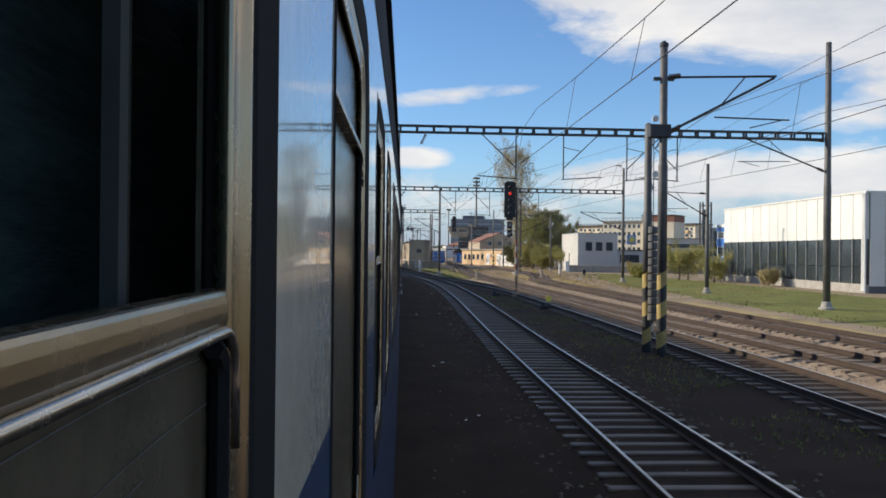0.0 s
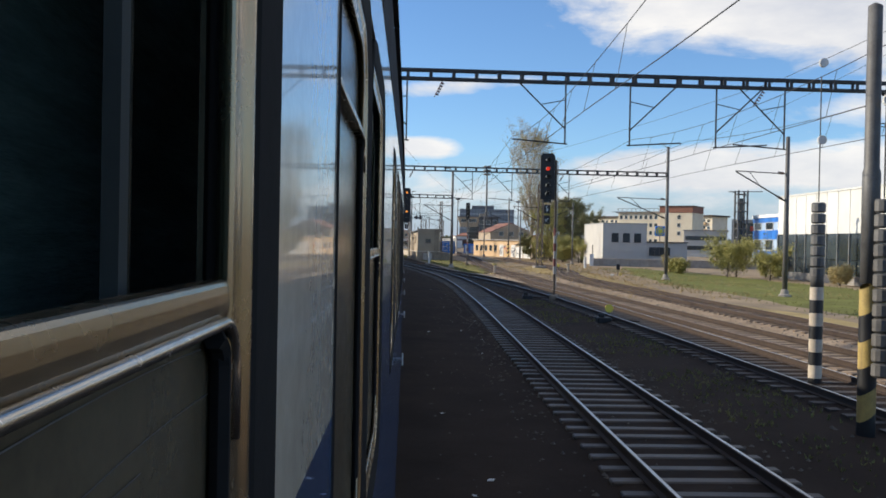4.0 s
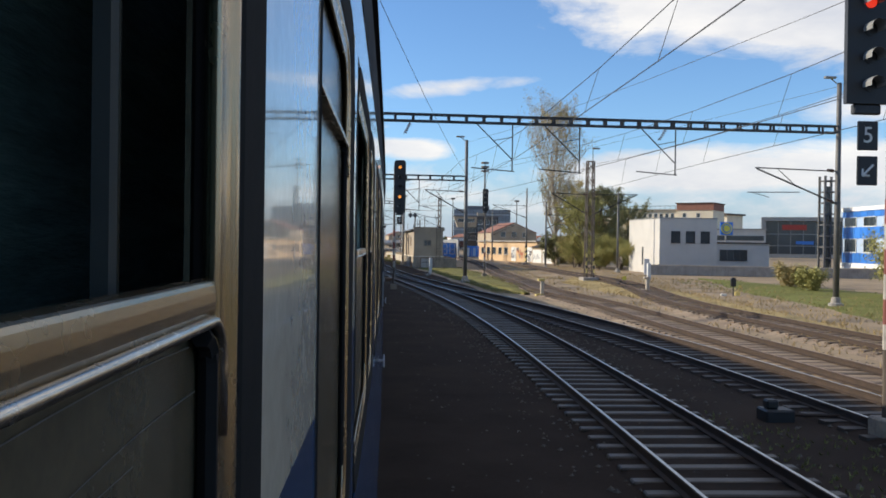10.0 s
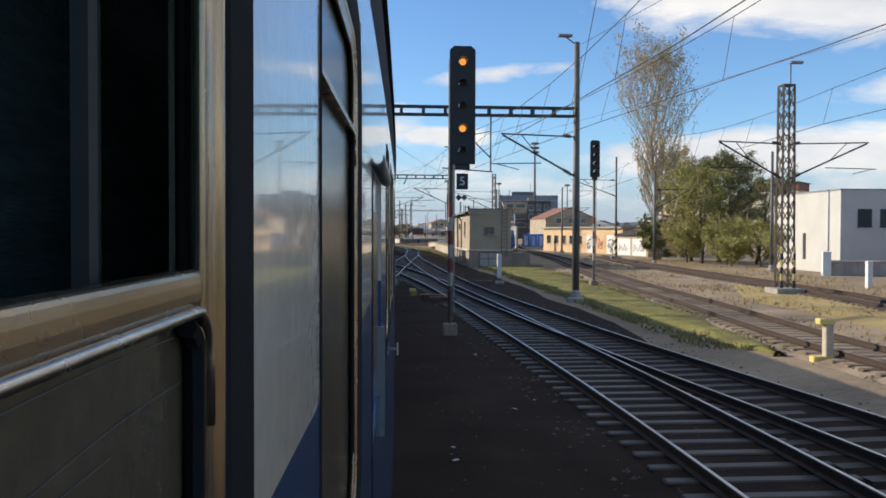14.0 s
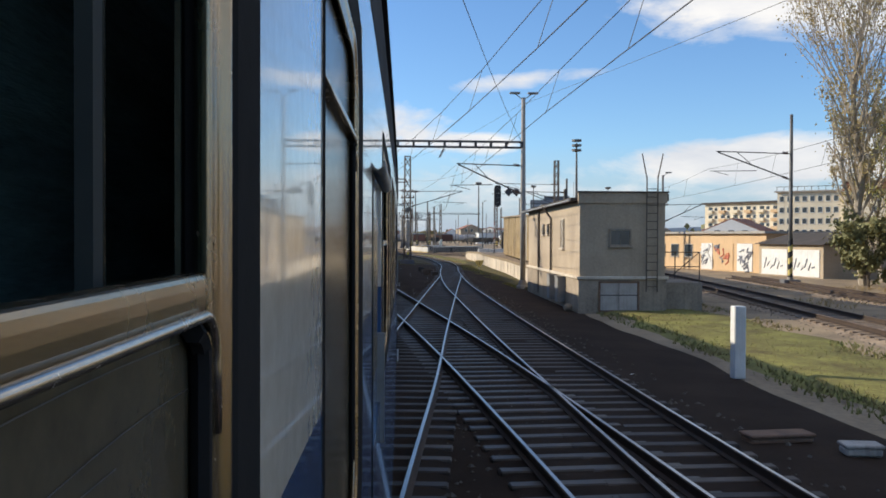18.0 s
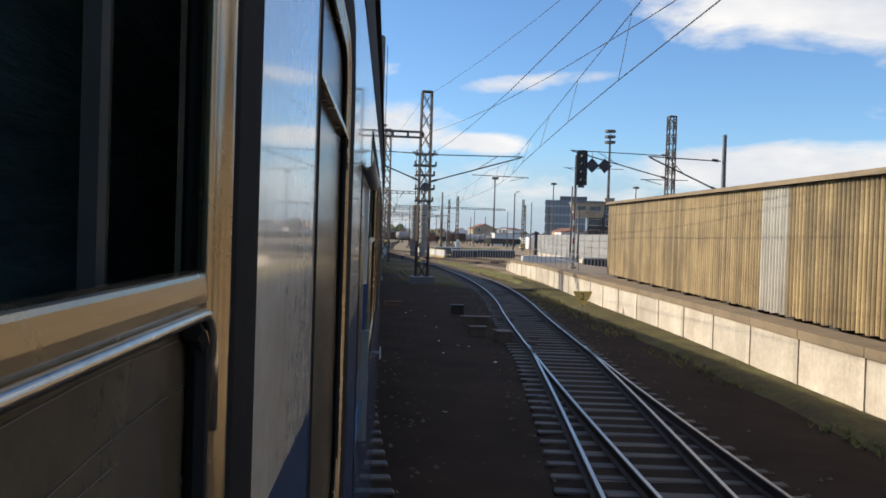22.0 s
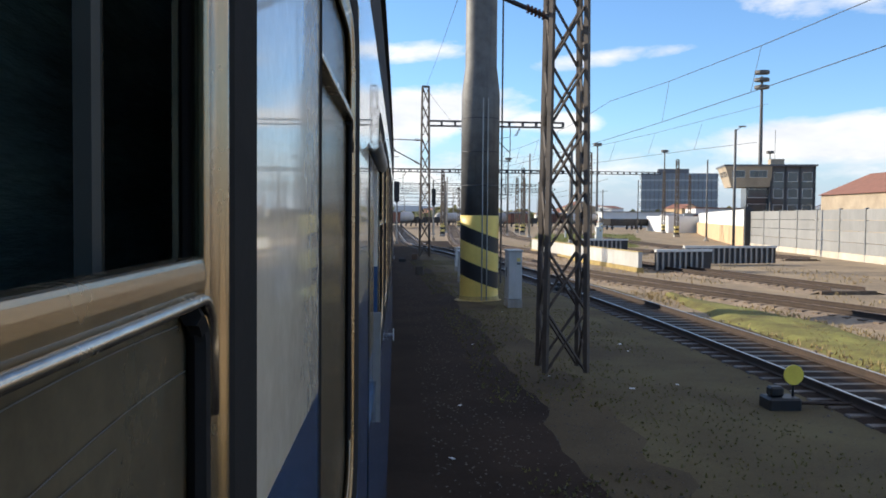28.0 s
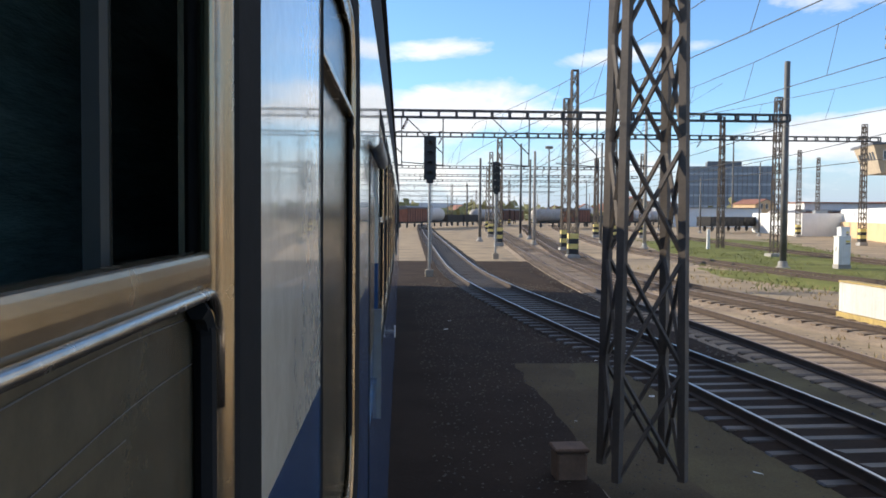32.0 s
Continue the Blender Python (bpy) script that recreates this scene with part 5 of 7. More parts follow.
def window_on(root, x0, x1, z0, z1, y, frame_mat="white", pane="facade_glass", mull=0, name="window"):
    """A window on a wall face at local y, facing -y."""
    w = part(name, frame_box(bmesh.new(), x0, x1, z0, z1, y - 0.06, y + 0.05, 0.07), frame_mat, root)
    n = mull + 1
    for i in range(n):
        a = x0 + 0.07 + (x1 - x0 - 0.14) * i / n
        b = x0 + 0.07 + (x1 - x0 - 0.14) * (i + 1) / n
        part("pane", bx(a + 0.01, b - 0.01, y - 0.03, y - 0.015, z0 + 0.07, z1 - 0.07), pane, w)
    part("sill", bx(x0 - 0.05, x1 + 0.05, y - 0.12, y, z0 - 0.06, z0, bevel=0.01), frame_mat, w)
    return w


# glazed hall: local x runs along the facade, -y faces the line
hall = thing("glazed_hall", 37.3, 100.5, -0.3, -90, "large hall with white metal cladding above a dark glass curtain wall", "building")
L = 31.5
part("core", bx(0, L, 0.2, 24, 0, 8.2), "tower_grey", hall)
part("kerb_wall", bx(0, L, -0.1, 0.2, 0, 0.75), "concrete", hall)
part("roof_edge", bx(-0.1, L + 0.1, -0.15, 24.1, 8.2, 8.35), "cladding", hall)
nb = 15
for i in range(nb):
    a, b = L * i / nb, L * (i + 1) / nb
    part("cladding_panel", bx(a + 0.04, b - 0.04, -0.06, 0.2, 4.45, 8.2), "cladding", hall)
    for z0, z1 in ((0.75, 2.1), (2.15, 4.4)):
        part("pane", bx(a + 0.06, b - 0.06, 0.0, 0.2, z0, z1), "facade_glass", hall)
    part("mullion", bx(a - 0.05, a + 0.05, -0.12, 0.2, 0.75, 4.45), "galv", hall)
for i in range(5):
    part("corner_rib", bx(L - 0.5 + i * 0.12 - 0.02, L - 0.5 + i * 0.12 + 0.04, -0.18, -0.05, 0.2, 8.2), "white_wall", hall)
for i in range(18):
    part("end_panel", bx(L, L + 0.1, 0.25 + i * 1.3, 0.25 + i * 1.3 + 1.24, 0.6, 8.2), "cladding", hall)

# two-storey blue building
blue = thing("office_block", 55.5, 153.5, -0.3, -90, "two-storey office block with blue spandrel panels and white windows", "building")
part("core", bx(0, 42, 0.1, 12, 0, 8.1), "pale_blue", blue)
part("parapet", bx(-0.1, 42.1, -0.1, 12, 7.8, 8.3), "white_wall", blue)
part("base_wall", bx(-0.1, 42.1, -0.15, 0.1, 0, 1.3), "white_wall", blue)
for i in range(28):
    for z0, z1 in ((1.35, 2.6), (4.4, 5.8), (7.05, 7.75)):
        part("spandrel_panel", bx(i * 1.5 + 0.03, i * 1.5 + 1.47, 0.0, 0.12, z0, z1), "blue_panel", blue)
for i in range(9):
    for z in (2.65, 5.85):
        window_on(blue, i * 4.6 + 0.5, i * 4.6 + 3.4, z, z + 1.2 + (0.5 if z < 4 else 0), 0.06, mull=2)
stack = thing("steel_stair_tower", 53.2, 152.8, -0.3, 0, "slim dark steel framework tower beside the office block", "tower")
for x in (-0.75, 0.75):
    for y in (-0.75, 0.75):
        part("column", bx(x - 0.12, x + 0.12, y - 0.12, y + 0.12, 0, 12.3), "steel", stack)
for i in range(9):
    part("ring", frame_box(bmesh.new(), -0.8, 0.8, 0.4 + i * 1.4, 0.55 + i * 1.4, -0.8, 0.8, 0.07), "steel", stack)
part("flue", tb((0, 0, 0), (0, 0, 11), 0.34, 14), "facade_glass", stack)

# white building with three dark windows
wb = thing("white_building", 27.7, 139.6, -0.3, 3, "plain white building with three dark windows and low annex", "building")
part("wall", bx(0, 6.6, 0, 11, 0, 6.2), "render_grey", wb)
part("roof_edge", bx(-0.06, 6.66, -0.06, 11.06, 6.2, 6.3), "galv", wb)
part("annex", bx(6.6, 13, 0.6, 9, 0, 3.5), "render_grey", wb)
part("annex_roof", bx(6.6, 13.1, 0.4, 9.1, 3.5, 3.65), "tar_roof", wb)
for i in range(3):
    window_on(wb, 1.3 + i * 1.7, 2.35 + i * 1.7, 3.5, 4.8, 0.0, "dark_steel")
window_on(wb, 7.2, 10.4, 1.6, 2.8, 0.6, "dark_steel", mull=3)
part("side_slot", bx(-0.03, 0.02, 5.5, 6.0, 0.9, 3.0), "dark_steel", wb)
sg = thing("shop_sign", 39.3, 150.5, 0, 0, "square blue sign board with a yellow disc on a pole", "sign")
part("board", bx(-0.8, 0.8, 0, 0.15, 4.3, 5.9, bevel=0.04), "blue_panel", sg)
part("disc", tb((0, -0.03, 5.1), (0, 0.0, 5.1), 0.7, 24), "disc_yellow", sg, "plain yellow disc")
part("disc_ring", tb((0, -0.05, 5.1), (0, -0.03, 5.1), 0.54, 24), "blue_panel", sg)
part("disc_core", tb((0, -0.07, 5.1), (0, -0.05, 5.1), 0.42, 24), "disc_yellow", sg)
part("pole", tb((0, 0.25, -0.35), (0, 0.25, 5.6), 0.1, 8), "galv", sg)
lowwall = thing("parapet_wall", 25.8, 137, -0.3, -14, "low grey concrete parapet wall with a handrail", "wall")
part("wall", bx(0, 34, -0.15, 0.15, 0, 1.0, bevel=0.02), "concrete", lowwall)
part("coping", bx(-0.05, 34, -0.2, 0.2, 1.0, 1.1), "pale_concrete", lowwall)
part("end_pillar", bx(-0.5, 0.05, -0.3, 0.3, 0, 1.7), "white_wall", lowwall)

# brick-plaster hut by the crossover; local x along its front, y along the line
hut = thing("signal_hut", 0.45, 148.0, -0.3, 4.5, "weathered beige plaster railway hut with plinth and drainpipe", "hut")
HL = 14.8
part("wall", bx(0.05, 3.55, 0.05, HL, 1.5, 4.55), "plaster", hut)
part("plinth", bx(0, 3.6, 0, HL + 0.02, 0, 1.45), "plinth", hut)
part("plinth_coping", bx(-0.09, 3.69, -0.09, HL + 0.1, 1.4, 1.52, bevel=0.02), "pale_concrete", hut)
part("front_parapet", bx(-0.02, 3.62, -0.02, 0.2, 4.5, 4.92), "plaster", hut)
part("parapet_cap", bx(-0.08, 3.68, -0.08, 0.26, 4.92, 4.98), "tar_roof", hut)
g = bmesh.new()
v = [g.verts.new(c) for c in ((-0.3, 0.21, 4.6), (3.75, 0.21, 4.6), (3.75, HL + 0.3, 4.52), (-0.3, HL + 0.3, 4.5), (-0.3, 0.21, 4.72), (3.75, 0.21, 4.9), (3.75, HL + 0.3, 4.85), (-0.3, HL + 0.3, 4.62))]
for q in ((0, 3, 2, 1), (4, 5, 6, 7), (0, 1, 5, 4), (1, 2, 6, 5), (2, 3, 7, 6), (3, 0, 4, 7)):
    g.faces.new([v[i] for i in q])
part("roof", g, "tar_roof", hut, "black tar roof with overhanging eaves")
part("eaves_gutter", tb((-0.34, 0.22, 4.6), (-0.34, HL + 0.3, 4.52), 0.045, 8), "galv", hut)
part("drainpipe", tb((-0.04, 6.6, 0.3), (-0.04, 6.6, 4.0), 0.055, 8), "lattice", hut)
part("drainpipe_bend", tb((-0.04, 6.6, 4.0), (-0.38, 6.9, 4.55), 0.055, 8), "lattice", hut)
part("chimney_pipe", tb((0.6, 6.3, 4.6), (0.6, 6.3, 5.4), 0.09, 8), "lattice", hut)
part("pilaster", bx(-0.05, 0.06, 10.6, 10.85, 0.2, 4.5), "lattice", hut)
window_on(hut, 1.25, 2.15, 2.75, 3.45, 0.05, "plinth", "facade_glass", mull=1)
part("foot_stone", bx(-0.42, -0.05, 0.9, 1.2, 0, 0.34, bevel=0.11), "plinth", hut)
part("cellar_door", bx(0.9, 2.4, -0.03, 0.03, 0.15, 1.25), "faded_white", hut, "rusty pale double cellar doors")
part("door_frame", frame_box(bmesh.new(), 0.82, 2.48, 0.08, 1.32, -0.05, 0.02, 0.07), "rusty", hut)
part("cellar_door_gap", bx(1.64, 1.66, -0.035, -0.02, 0.15, 1.25), "dark_steel", hut)
part("cellar_door_bar", bx(0.9, 2.4, -0.035, -0.02, 0.74, 0.78), "dark_steel", hut)
for yy, zz, ww, hh in ((3.45, 2.62, 0.72, 1.3), (7.6, 3.25, 0.4, 0.52), (9.0, 3.25, 0.4, 0.52)):
    big = ww > 0.5
    o = part("window_reveal", bx(0.0, 0.06, yy, yy + ww, zz, zz + hh), "old_sheet" if big else "dark_gap", hut, "pale curtained pane" if big else "")
    for kk in (0.04, 0.48, 0.92):
        part("window_bar", bx(-0.02, 0.03, yy + ww * kk, yy + ww * kk + 0.03, zz + 0.04, zz + hh - 0.04), "rusty" if big else "faded_white", o)
    part("sill", bx(-0.08, 0.06, yy - 0.06, yy + ww + 0.06, zz - 0.07, zz, bevel=0.01), "pale_concrete", o)
for xx in (2.75, 3.2):
    part("ladder_rail", bx(xx - 0.02, xx + 0.02, -0.12, -0.08, 0.9, 5.6), "lattice", hut)
for i in range(13):
    part("rung", bx(2.75, 3.2, -0.11, -0.09, 1.1 + i * 0.33, 1.13 + i * 0.33), "lattice", hut)
for xx in (2.75, 3.2):
    part("ladder_top", tb((xx, -0.1, 5.5), (xx + (xx - 2.97) * 0.9, -0.1, 6.5), 0.025, 6), "lattice", hut)
part("side_ramp", bx(3.6, 5.3, 0.6, 4.2, 0, 1.25, bevel=0.03), "plinth", hut, "dark concrete ramp block")
for xx, yy in ((3.7, 0.7), (5.2, 0.7), (5.2, 4.0)):
    part("railing_post", tb((xx, yy, 1.2), (xx, yy, 2.5), 0.025, 6), "lattice", hut)
for zz in (1.9, 2.5):
    part("railing_tube", tb((3.7, 0.7, zz), (5.2, 0.7, zz), 0.022, 6), "lattice", hut)
part("railing_brace", tb((3.7, 0.7, 1.25), (5.2, 0.7, 2.5), 0.02, 6), "lattice", hut)
for yy in (2.0, 4.2):
    mb = part("meter_box", bx(-0.35, 0.0, yy + 0.9, yy + 1.6, 0.25, 1.35, bevel=0.02), "hood_grey", hut, "grey metal meter box")
    part("box_lid", bx(-0.39, 0.0, yy + 0.87, yy + 1.63, 1.35, 1.4, bevel=0.01), "galv", mb)

# loading platform and corrugated shed
plat = thing("loading_platform", *W(162, 8.6)[:2], -0.3, 0, "long old loading platform with pale concrete wall panels", "platform", kind="structure")
pb = plat.matrix_basis.translation
EDGE = [(159, 8.3), (172, 9.0), (183, 9.8), (193, 10.3), (203, 11.0), (212, 11.95), (220, 12.7), (230, 13.7), (238.5, 14.7)]
ek = np.array(EDGE)


def edge_u(s):
    return float(np.interp(s, ek[:, 0], ek[:, 1]))


g = bmesh.new()
prev = None
for s in np.arange(159, 238.6, 1.0):
    h = 0.93 - 0.3 * max(0, (s - 214) / 24) - 0.35 * max(0, (s - 232) / 6.5)
    ring = [g.verts.new(W(s, u, z) - pb) for u, z in ((edge_u(s) + 0.05, -0.3), (edge_u(s) + 0.05, h), (edge_u(s) + 5.5, h), (edge_u(s) + 5.5, -0.3))]
    if prev:
        for j in range(3):
            g.faces.new((prev[j], ring[j], ring[j + 1], prev[j + 1]))
    else:
        g.faces.new(ring)
    prev = ring
g.faces.new(prev[::-1])
part("deck", g, "light_ballast", plat, "gravelly platform deck")
s = 159.0
while s < 238:
    e = min(s + 2.9, 238.4)
    h0 = 0.82 - 0.3 * max(0, (s - 214) / 24) - 0.35 * max(0, (s - 232) / 6.5)
    g = bmesh.new()
    ps = [W(s + 0.03, edge_u(s) - 0.06, 0) - pb, W(e - 0.03, edge_u(e) - 0.06, 0) - pb]
    sweep(g, [ps[0], ps[1]], [(-0.05, -0.3), (0.13, -0.3), (0.13, h0), (-0.05, h0)])
    part("wall_panel", g, "pale_concrete", plat, "")
    g = bmesh.new()
    sweep(g, [W(s, edge_u(s) - 0.03, 0) - pb, W(s + 0.22, edge_u(s + 0.22) - 0.03, 0) - pb], [(-0.1, -0.3), (0.13, -0.3), (0.13, h0), (-0.1, h0)])
    part("wall_rib", g, "pale_concrete", plat)
    g = bmesh.new()
    sweep(g, [W(s, edge_u(s), 0) - pb, W(e - 0.02, edge_u(e), 0) - pb], [(-0.16, h0), (0.7, h0), (0.7, h0 + 0.2), (-0.16, h0 + 0.2)])
    part("coping_slab", g, "mossy", plat)
    s = e

# shed: follows the platform
A, B = W(163.5, 9.2), W(201.0, 12.6)
d = (B - A).normalized()
shed = thing("corrugated_shed", A.x, A.y, 0.95, math.degrees(math.atan2(d.y, d.x)), "long shed clad in rusty yellow corrugated sheet metal", "shed")
SL = (B - A).length


def eave(x):
    """The roof rises along the shed."""
    return 3.2 + 0.62 * x / SL


def along_shed(y0, y1, lift0, lift1):
    """A long piece under or on the sloping roof."""
    g = bmesh.new()
    v = [g.verts.new((x, y, (eave(x) if x > 0 else eave(0)) + z)) for x in (-0.4, SL + 0.08) for y, z in ((y0, lift0), (y1, lift0), (y1, lift1), (y0, lift1))]
    for q in ((0, 1, 2, 3), (7, 6, 5, 4), (0, 4, 5, 1), (1, 5, 6, 2), (2, 6, 7, 3), (3, 7, 4, 0)):
        g.faces.new([v[i] for i in q])
    bmesh.ops.recalc_face_normals(g, faces=g.faces[:])
    return g


g = bmesh.new()
v = [g.verts.new((x, y, z)) for x in (0, SL) for y, z in ((-3.4, 0.15), (-0.06, 0.15), (-0.06, eave(x) - 0.02), (-3.4, eave(x) - 0.02))]
for q in ((0, 1, 2, 3), (7, 6, 5, 4), (0, 4, 5, 1), (1, 5, 6, 2), (2, 6, 7, 3), (3, 7, 4, 0)):
    g.faces.new([v[i] for i in q])
bmesh.ops.recalc_face_normals(g, faces=g.faces[:])
part("body", g, "dark_gap", shed)
sheet = 0
x = 0.0
while x < SL - 0.05:
    wd = min(0.21, SL - x)
    g = bmesh.new()
    drop = 0.14 - 0.05 * (sheet * 7 % 5) / 5
    w0, w1 = x + 0.02, x + wd - 0.02
    vs = [(g.verts.new((a, b, drop)), g.verts.new((a, b, eave(x)))) for a, b in ((w0, -0.05), (w0 + 0.015, 0.04), (w0 + 0.05, 0.07), (w1 - 0.05, 0.07), (w1 - 0.015, 0.04), (w1, -0.05))]
    for p_, q_ in zip(vs, vs[1:]):
        g.faces.new((p_[0], q_[0], q_[1], p_[1]))
    part("sheet", g, "corrugated" if not 63 <= sheet < 72 else "old_sheet", shed)
    sheet += 1
    x += wd
part("roof", along_shed(-3.7, 0.2, 0.02, 0.1), "tar_roof", shed)
part("fascia", along_shed(0.2, 0.25, 0.0, 0.12), "mossy", shed)
# beam and stubs coloured dark to stand for the shaded gap under the shed
part("foot_beam", bx(0, SL, -0.9, -0.5, -0.05, 0.15), "dark_gap", shed)
for i in range(int(SL / 2.5)):
    part("stub_wall", bx(i * 2.5 + 0.3, i * 2.5 + 0.8, -0.5, 0.0, -0.05, 0.14), "dark_gap", shed)

# ---------------------------------------------------------------- far and middle buildings


def oriented(x0, y0, x1, y1):
    """Turn of a facade whose local x runs from the first to the second point and that faces local -y."""
    return math.degrees(math.atan2(y1 - y0, x1 - x0)), math.hypot(x1 - x0, y1 - y0)


# orange single-storey workshop
t_, L_ = oriented(13.6, 211.5, 21.5, 189)
shop = thing("workshop", 13.6, 211.5, -0.3, t_, "low orange plaster workshop with barred windows and sprayed doors", "building")
part("wall", bx(0, L_, 0, 8, 0, 3.5), "orange_wall", shop)
part("roof_slab", bx(-0.3, L_ + 0.3, -0.4, 8.3, 3.5, 3.72), "concrete", shop)
for i in range(5):
    window_on(shop, 1.3 + i * 2.5, 2.7 + i * 2.5, 1.2, 2.5, 0.0, "concrete", mull=1)
for i, (a, b, c) in enumerate(((14.2, 16.0, "white"), (16.4, 19.2, "graffiti_red"), (19.8, 22.0, "graffiti_dark"))):
    d_ = part("door", bx(a, b, -0.05, 0.02, 0.1, 2.6), "white" if i != 1 else "orange_wall", shop, "sprayed metal door")
    random.seed(40 + i)
    for k in range(9):
        x_, z_ = random.uniform(a + 0.3, b - 0.3), random.uniform(0.5, 2.2)
        g = bmesh.new()
        pts = [Vector((x_ + random.uniform(-0.5, 0.5), -0.06, z_ + random.uniform(-0.5, 0.5))) for _ in range(4)]
        for p_, q_ in zip(pts, pts[1:]):
            tube(g, p_, q_, 0.07, 5)
        part("spray_stroke", g, c if k % 3 else "graffiti_dark", d_)
t_, L_ = oriented(20.4, 187.4, 22.6, 179.4)
gar = thing("garage", 20.4, 187.4, -0.3, t_, "low grey garage with a dark pitched roof and sprayed white doors", "garage")
part("wall", bx(0, L_, 0, 7, 0, 2.6), "plaster", gar)
g = bmesh.new()
v = [g.verts.new(c) for c in ((-0.3, -0.4, 2.6), (L_ + 0.3, -0.4, 2.6), (L_ + 0.3, 7.3, 2.6), (-0.3, 7.3, 2.6), (-0.3, 3.5, 3.6), (L_ + 0.3, 3.5, 3.6))]
for q in ((0, 1, 5, 4), (2, 3, 4, 5), (0, 4, 3), (1, 2, 5), (3, 2, 1, 0)):
    g.faces.new([v[i] for i in q])
part("roof", g, "tar_roof", gar)
for i in range(2):
    d_ = part("garage_door", bx(0.4 + i * 4, 3.9 + i * 4, -0.05, 0.02, 0.1, 2.2), "white", gar)
    for k in range(6):
        g = bmesh.new()
        x_ = 0.8 + i * 4 + k * 0.45
        tube(g, (x_, -0.06, 0.6 + 0.2 * (k % 2)), (x_ + 0.3, -0.06, 1.5 - 0.3 * (k % 3)), 0.05, 5)
        part("spray_stroke", g, "graffiti_dark", d_)


def gable_house(x, y, turn, w, d, h, ridge, label, wall="plaster", roof="tile_roof", wins=3):
    root = thing("gable_house", x, y, -0.3, turn, label, "house", "far houses")
    part("wall", bx(-w / 2, w / 2, 0, d, 0, h), wall, root)
    g = bmesh.new()
    v = [g.verts.new(c) for c in ((-w / 2 - 0.4, -0.4, h), (w / 2 + 0.4, -0.4, h), (w / 2 + 0.4, d + 0.4, h), (-w / 2 - 0.4, d + 0.4, h), (0, -0.4, ridge), (0, d + 0.4, ridge))]
    for q in ((0, 3, 5, 4), (1, 4, 5, 2), (0, 4, 1), (2, 5, 3), (0, 1, 2, 3)):
        g.faces.new([v[i] for i in q])
    part("roof", g, roof, root)
    g = bmesh.new()
    v = [g.verts.new(c) for c in ((-w / 2, -0.42, h - 0.1), (w / 2, -0.42, h - 0.1), (0, -0.42, ridge - 0.35))]
    g.faces.new(v)
    part("gable_wall", g, wall, root)
    for i in range(wins):
        window_on(root, -w * 0.3 + i * w * 0.24, -w * 0.3 + i * w * 0.24 + w * 0.11, h - 1.6, h + 0.2, -0.45, "white")
    return root


gable_house(38.7, 360, 8, 17, 22, 7.2, 11.0, "grey gabled house with a red tile roof behind the wall")
gable_house(64, 345, -30, 15, 18, 5.0, 8.4, "low house with a red tile roof", "white_wall")

# signal tower
tow = thing("signal_tower", 22.8, 431, -0.3, -2, "dark signal tower building with a projecting control room and white windows", "building")
part("block", bx(7.8, 17.4, 0, 12, 0, 15.0), "tower_grey", tow)
part("roof_edge", bx(-2.4, 17.7, -1.3, 12.3, 15.0, 15.4), "roof_grey", tow)
g = bmesh.new()
v = [g.verts.new(c) for c in ((-0.6, 0.2, 10.4), (8, 0.2, 10.4), (8, 10, 10.4), (-0.6, 10, 10.4), (-2.2, -1.0, 15.0), (8, -1.0, 15.0), (8, 11, 15.0), (-2.2, 11, 15.0))]
for q in ((3, 2, 1, 0), (4, 5, 6, 7), (0, 1, 5, 4), (1, 2, 6, 5), (2, 3, 7, 6), (3, 0, 4, 7)):
    g.faces.new([v[i] for i in q])
part("control_room", g, "plaster", tow, "beige flared control room")
part("stem", bx(3, 8, 2, 9, 0, 10.4), "facade_glass", tow)
for i in range(4):
    part("column", bx(7.8 + i * 3.1, 8.2 + i * 3.1, -0.18, 0.0, 0, 15.0), "dark_steel", tow)
for i in range(3):
    for z in (4.3, 7.9, 11.6):
        window_on(tow, 8.5 + i * 3.1, 10.6 + i * 3.1, z, z + 2.1, -0.05, mull=1)
        part("spandrel", bx(8.3 + i * 3.1, 10.8 + i * 3.1, -0.05, 0.0, z - 1.4, z - 0.1), "facade_glass", tow)
window_on(tow, 3.2, 7.0, 12.5, 14.1, -0.72, "white", mull=3)
window_on(tow, -0.6, 2.2, 12.5, 14.1, -0.72, "white", mull=3)
for z in (4.6, 8.0):
    window_on(tow, 3.3, 7.6, z, z + 2.0, 1.95, "white", mull=3)
for i in range(6):
    wn = part("side_window", sweep(bmesh.new(), [Vector((0, 0.3 + i * 1.6, 0)), Vector((0, 1.75 + i * 1.6, 0))], [(-1.31, 12.5), (-1.22, 12.5), (-1.76, 14.1), (-1.85, 14.1)]), "white", tow, "white framed side window")
    part("pane", sweep(bmesh.new(), [Vector((0, 0.5 + i * 1.6, 0)), Vector((0, 1.55 + i * 1.6, 0))], [(-1.41, 12.7), (-1.32, 12.7), (-1.74, 13.9), (-1.83, 13.9)]), "facade_glass", wn)
part("roof_hut", bx(8.4, 11.4, 3, 6, 15.4, 16.9), "plaster", tow)
part("aerial", tb((9.5, 4, 16.9), (9.5, 4, 23.5), 0.06, 6), "steel", tow)

# glass office block far off, distance haze mixed into its colours
off = thing("glass_office_block", 45, 880, -0.3, -3, "large far office block with blue-grey glass bands", "building")
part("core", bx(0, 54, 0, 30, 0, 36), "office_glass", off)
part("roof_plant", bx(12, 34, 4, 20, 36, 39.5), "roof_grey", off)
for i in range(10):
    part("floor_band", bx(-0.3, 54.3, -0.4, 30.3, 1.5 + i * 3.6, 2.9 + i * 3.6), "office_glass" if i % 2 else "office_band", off)
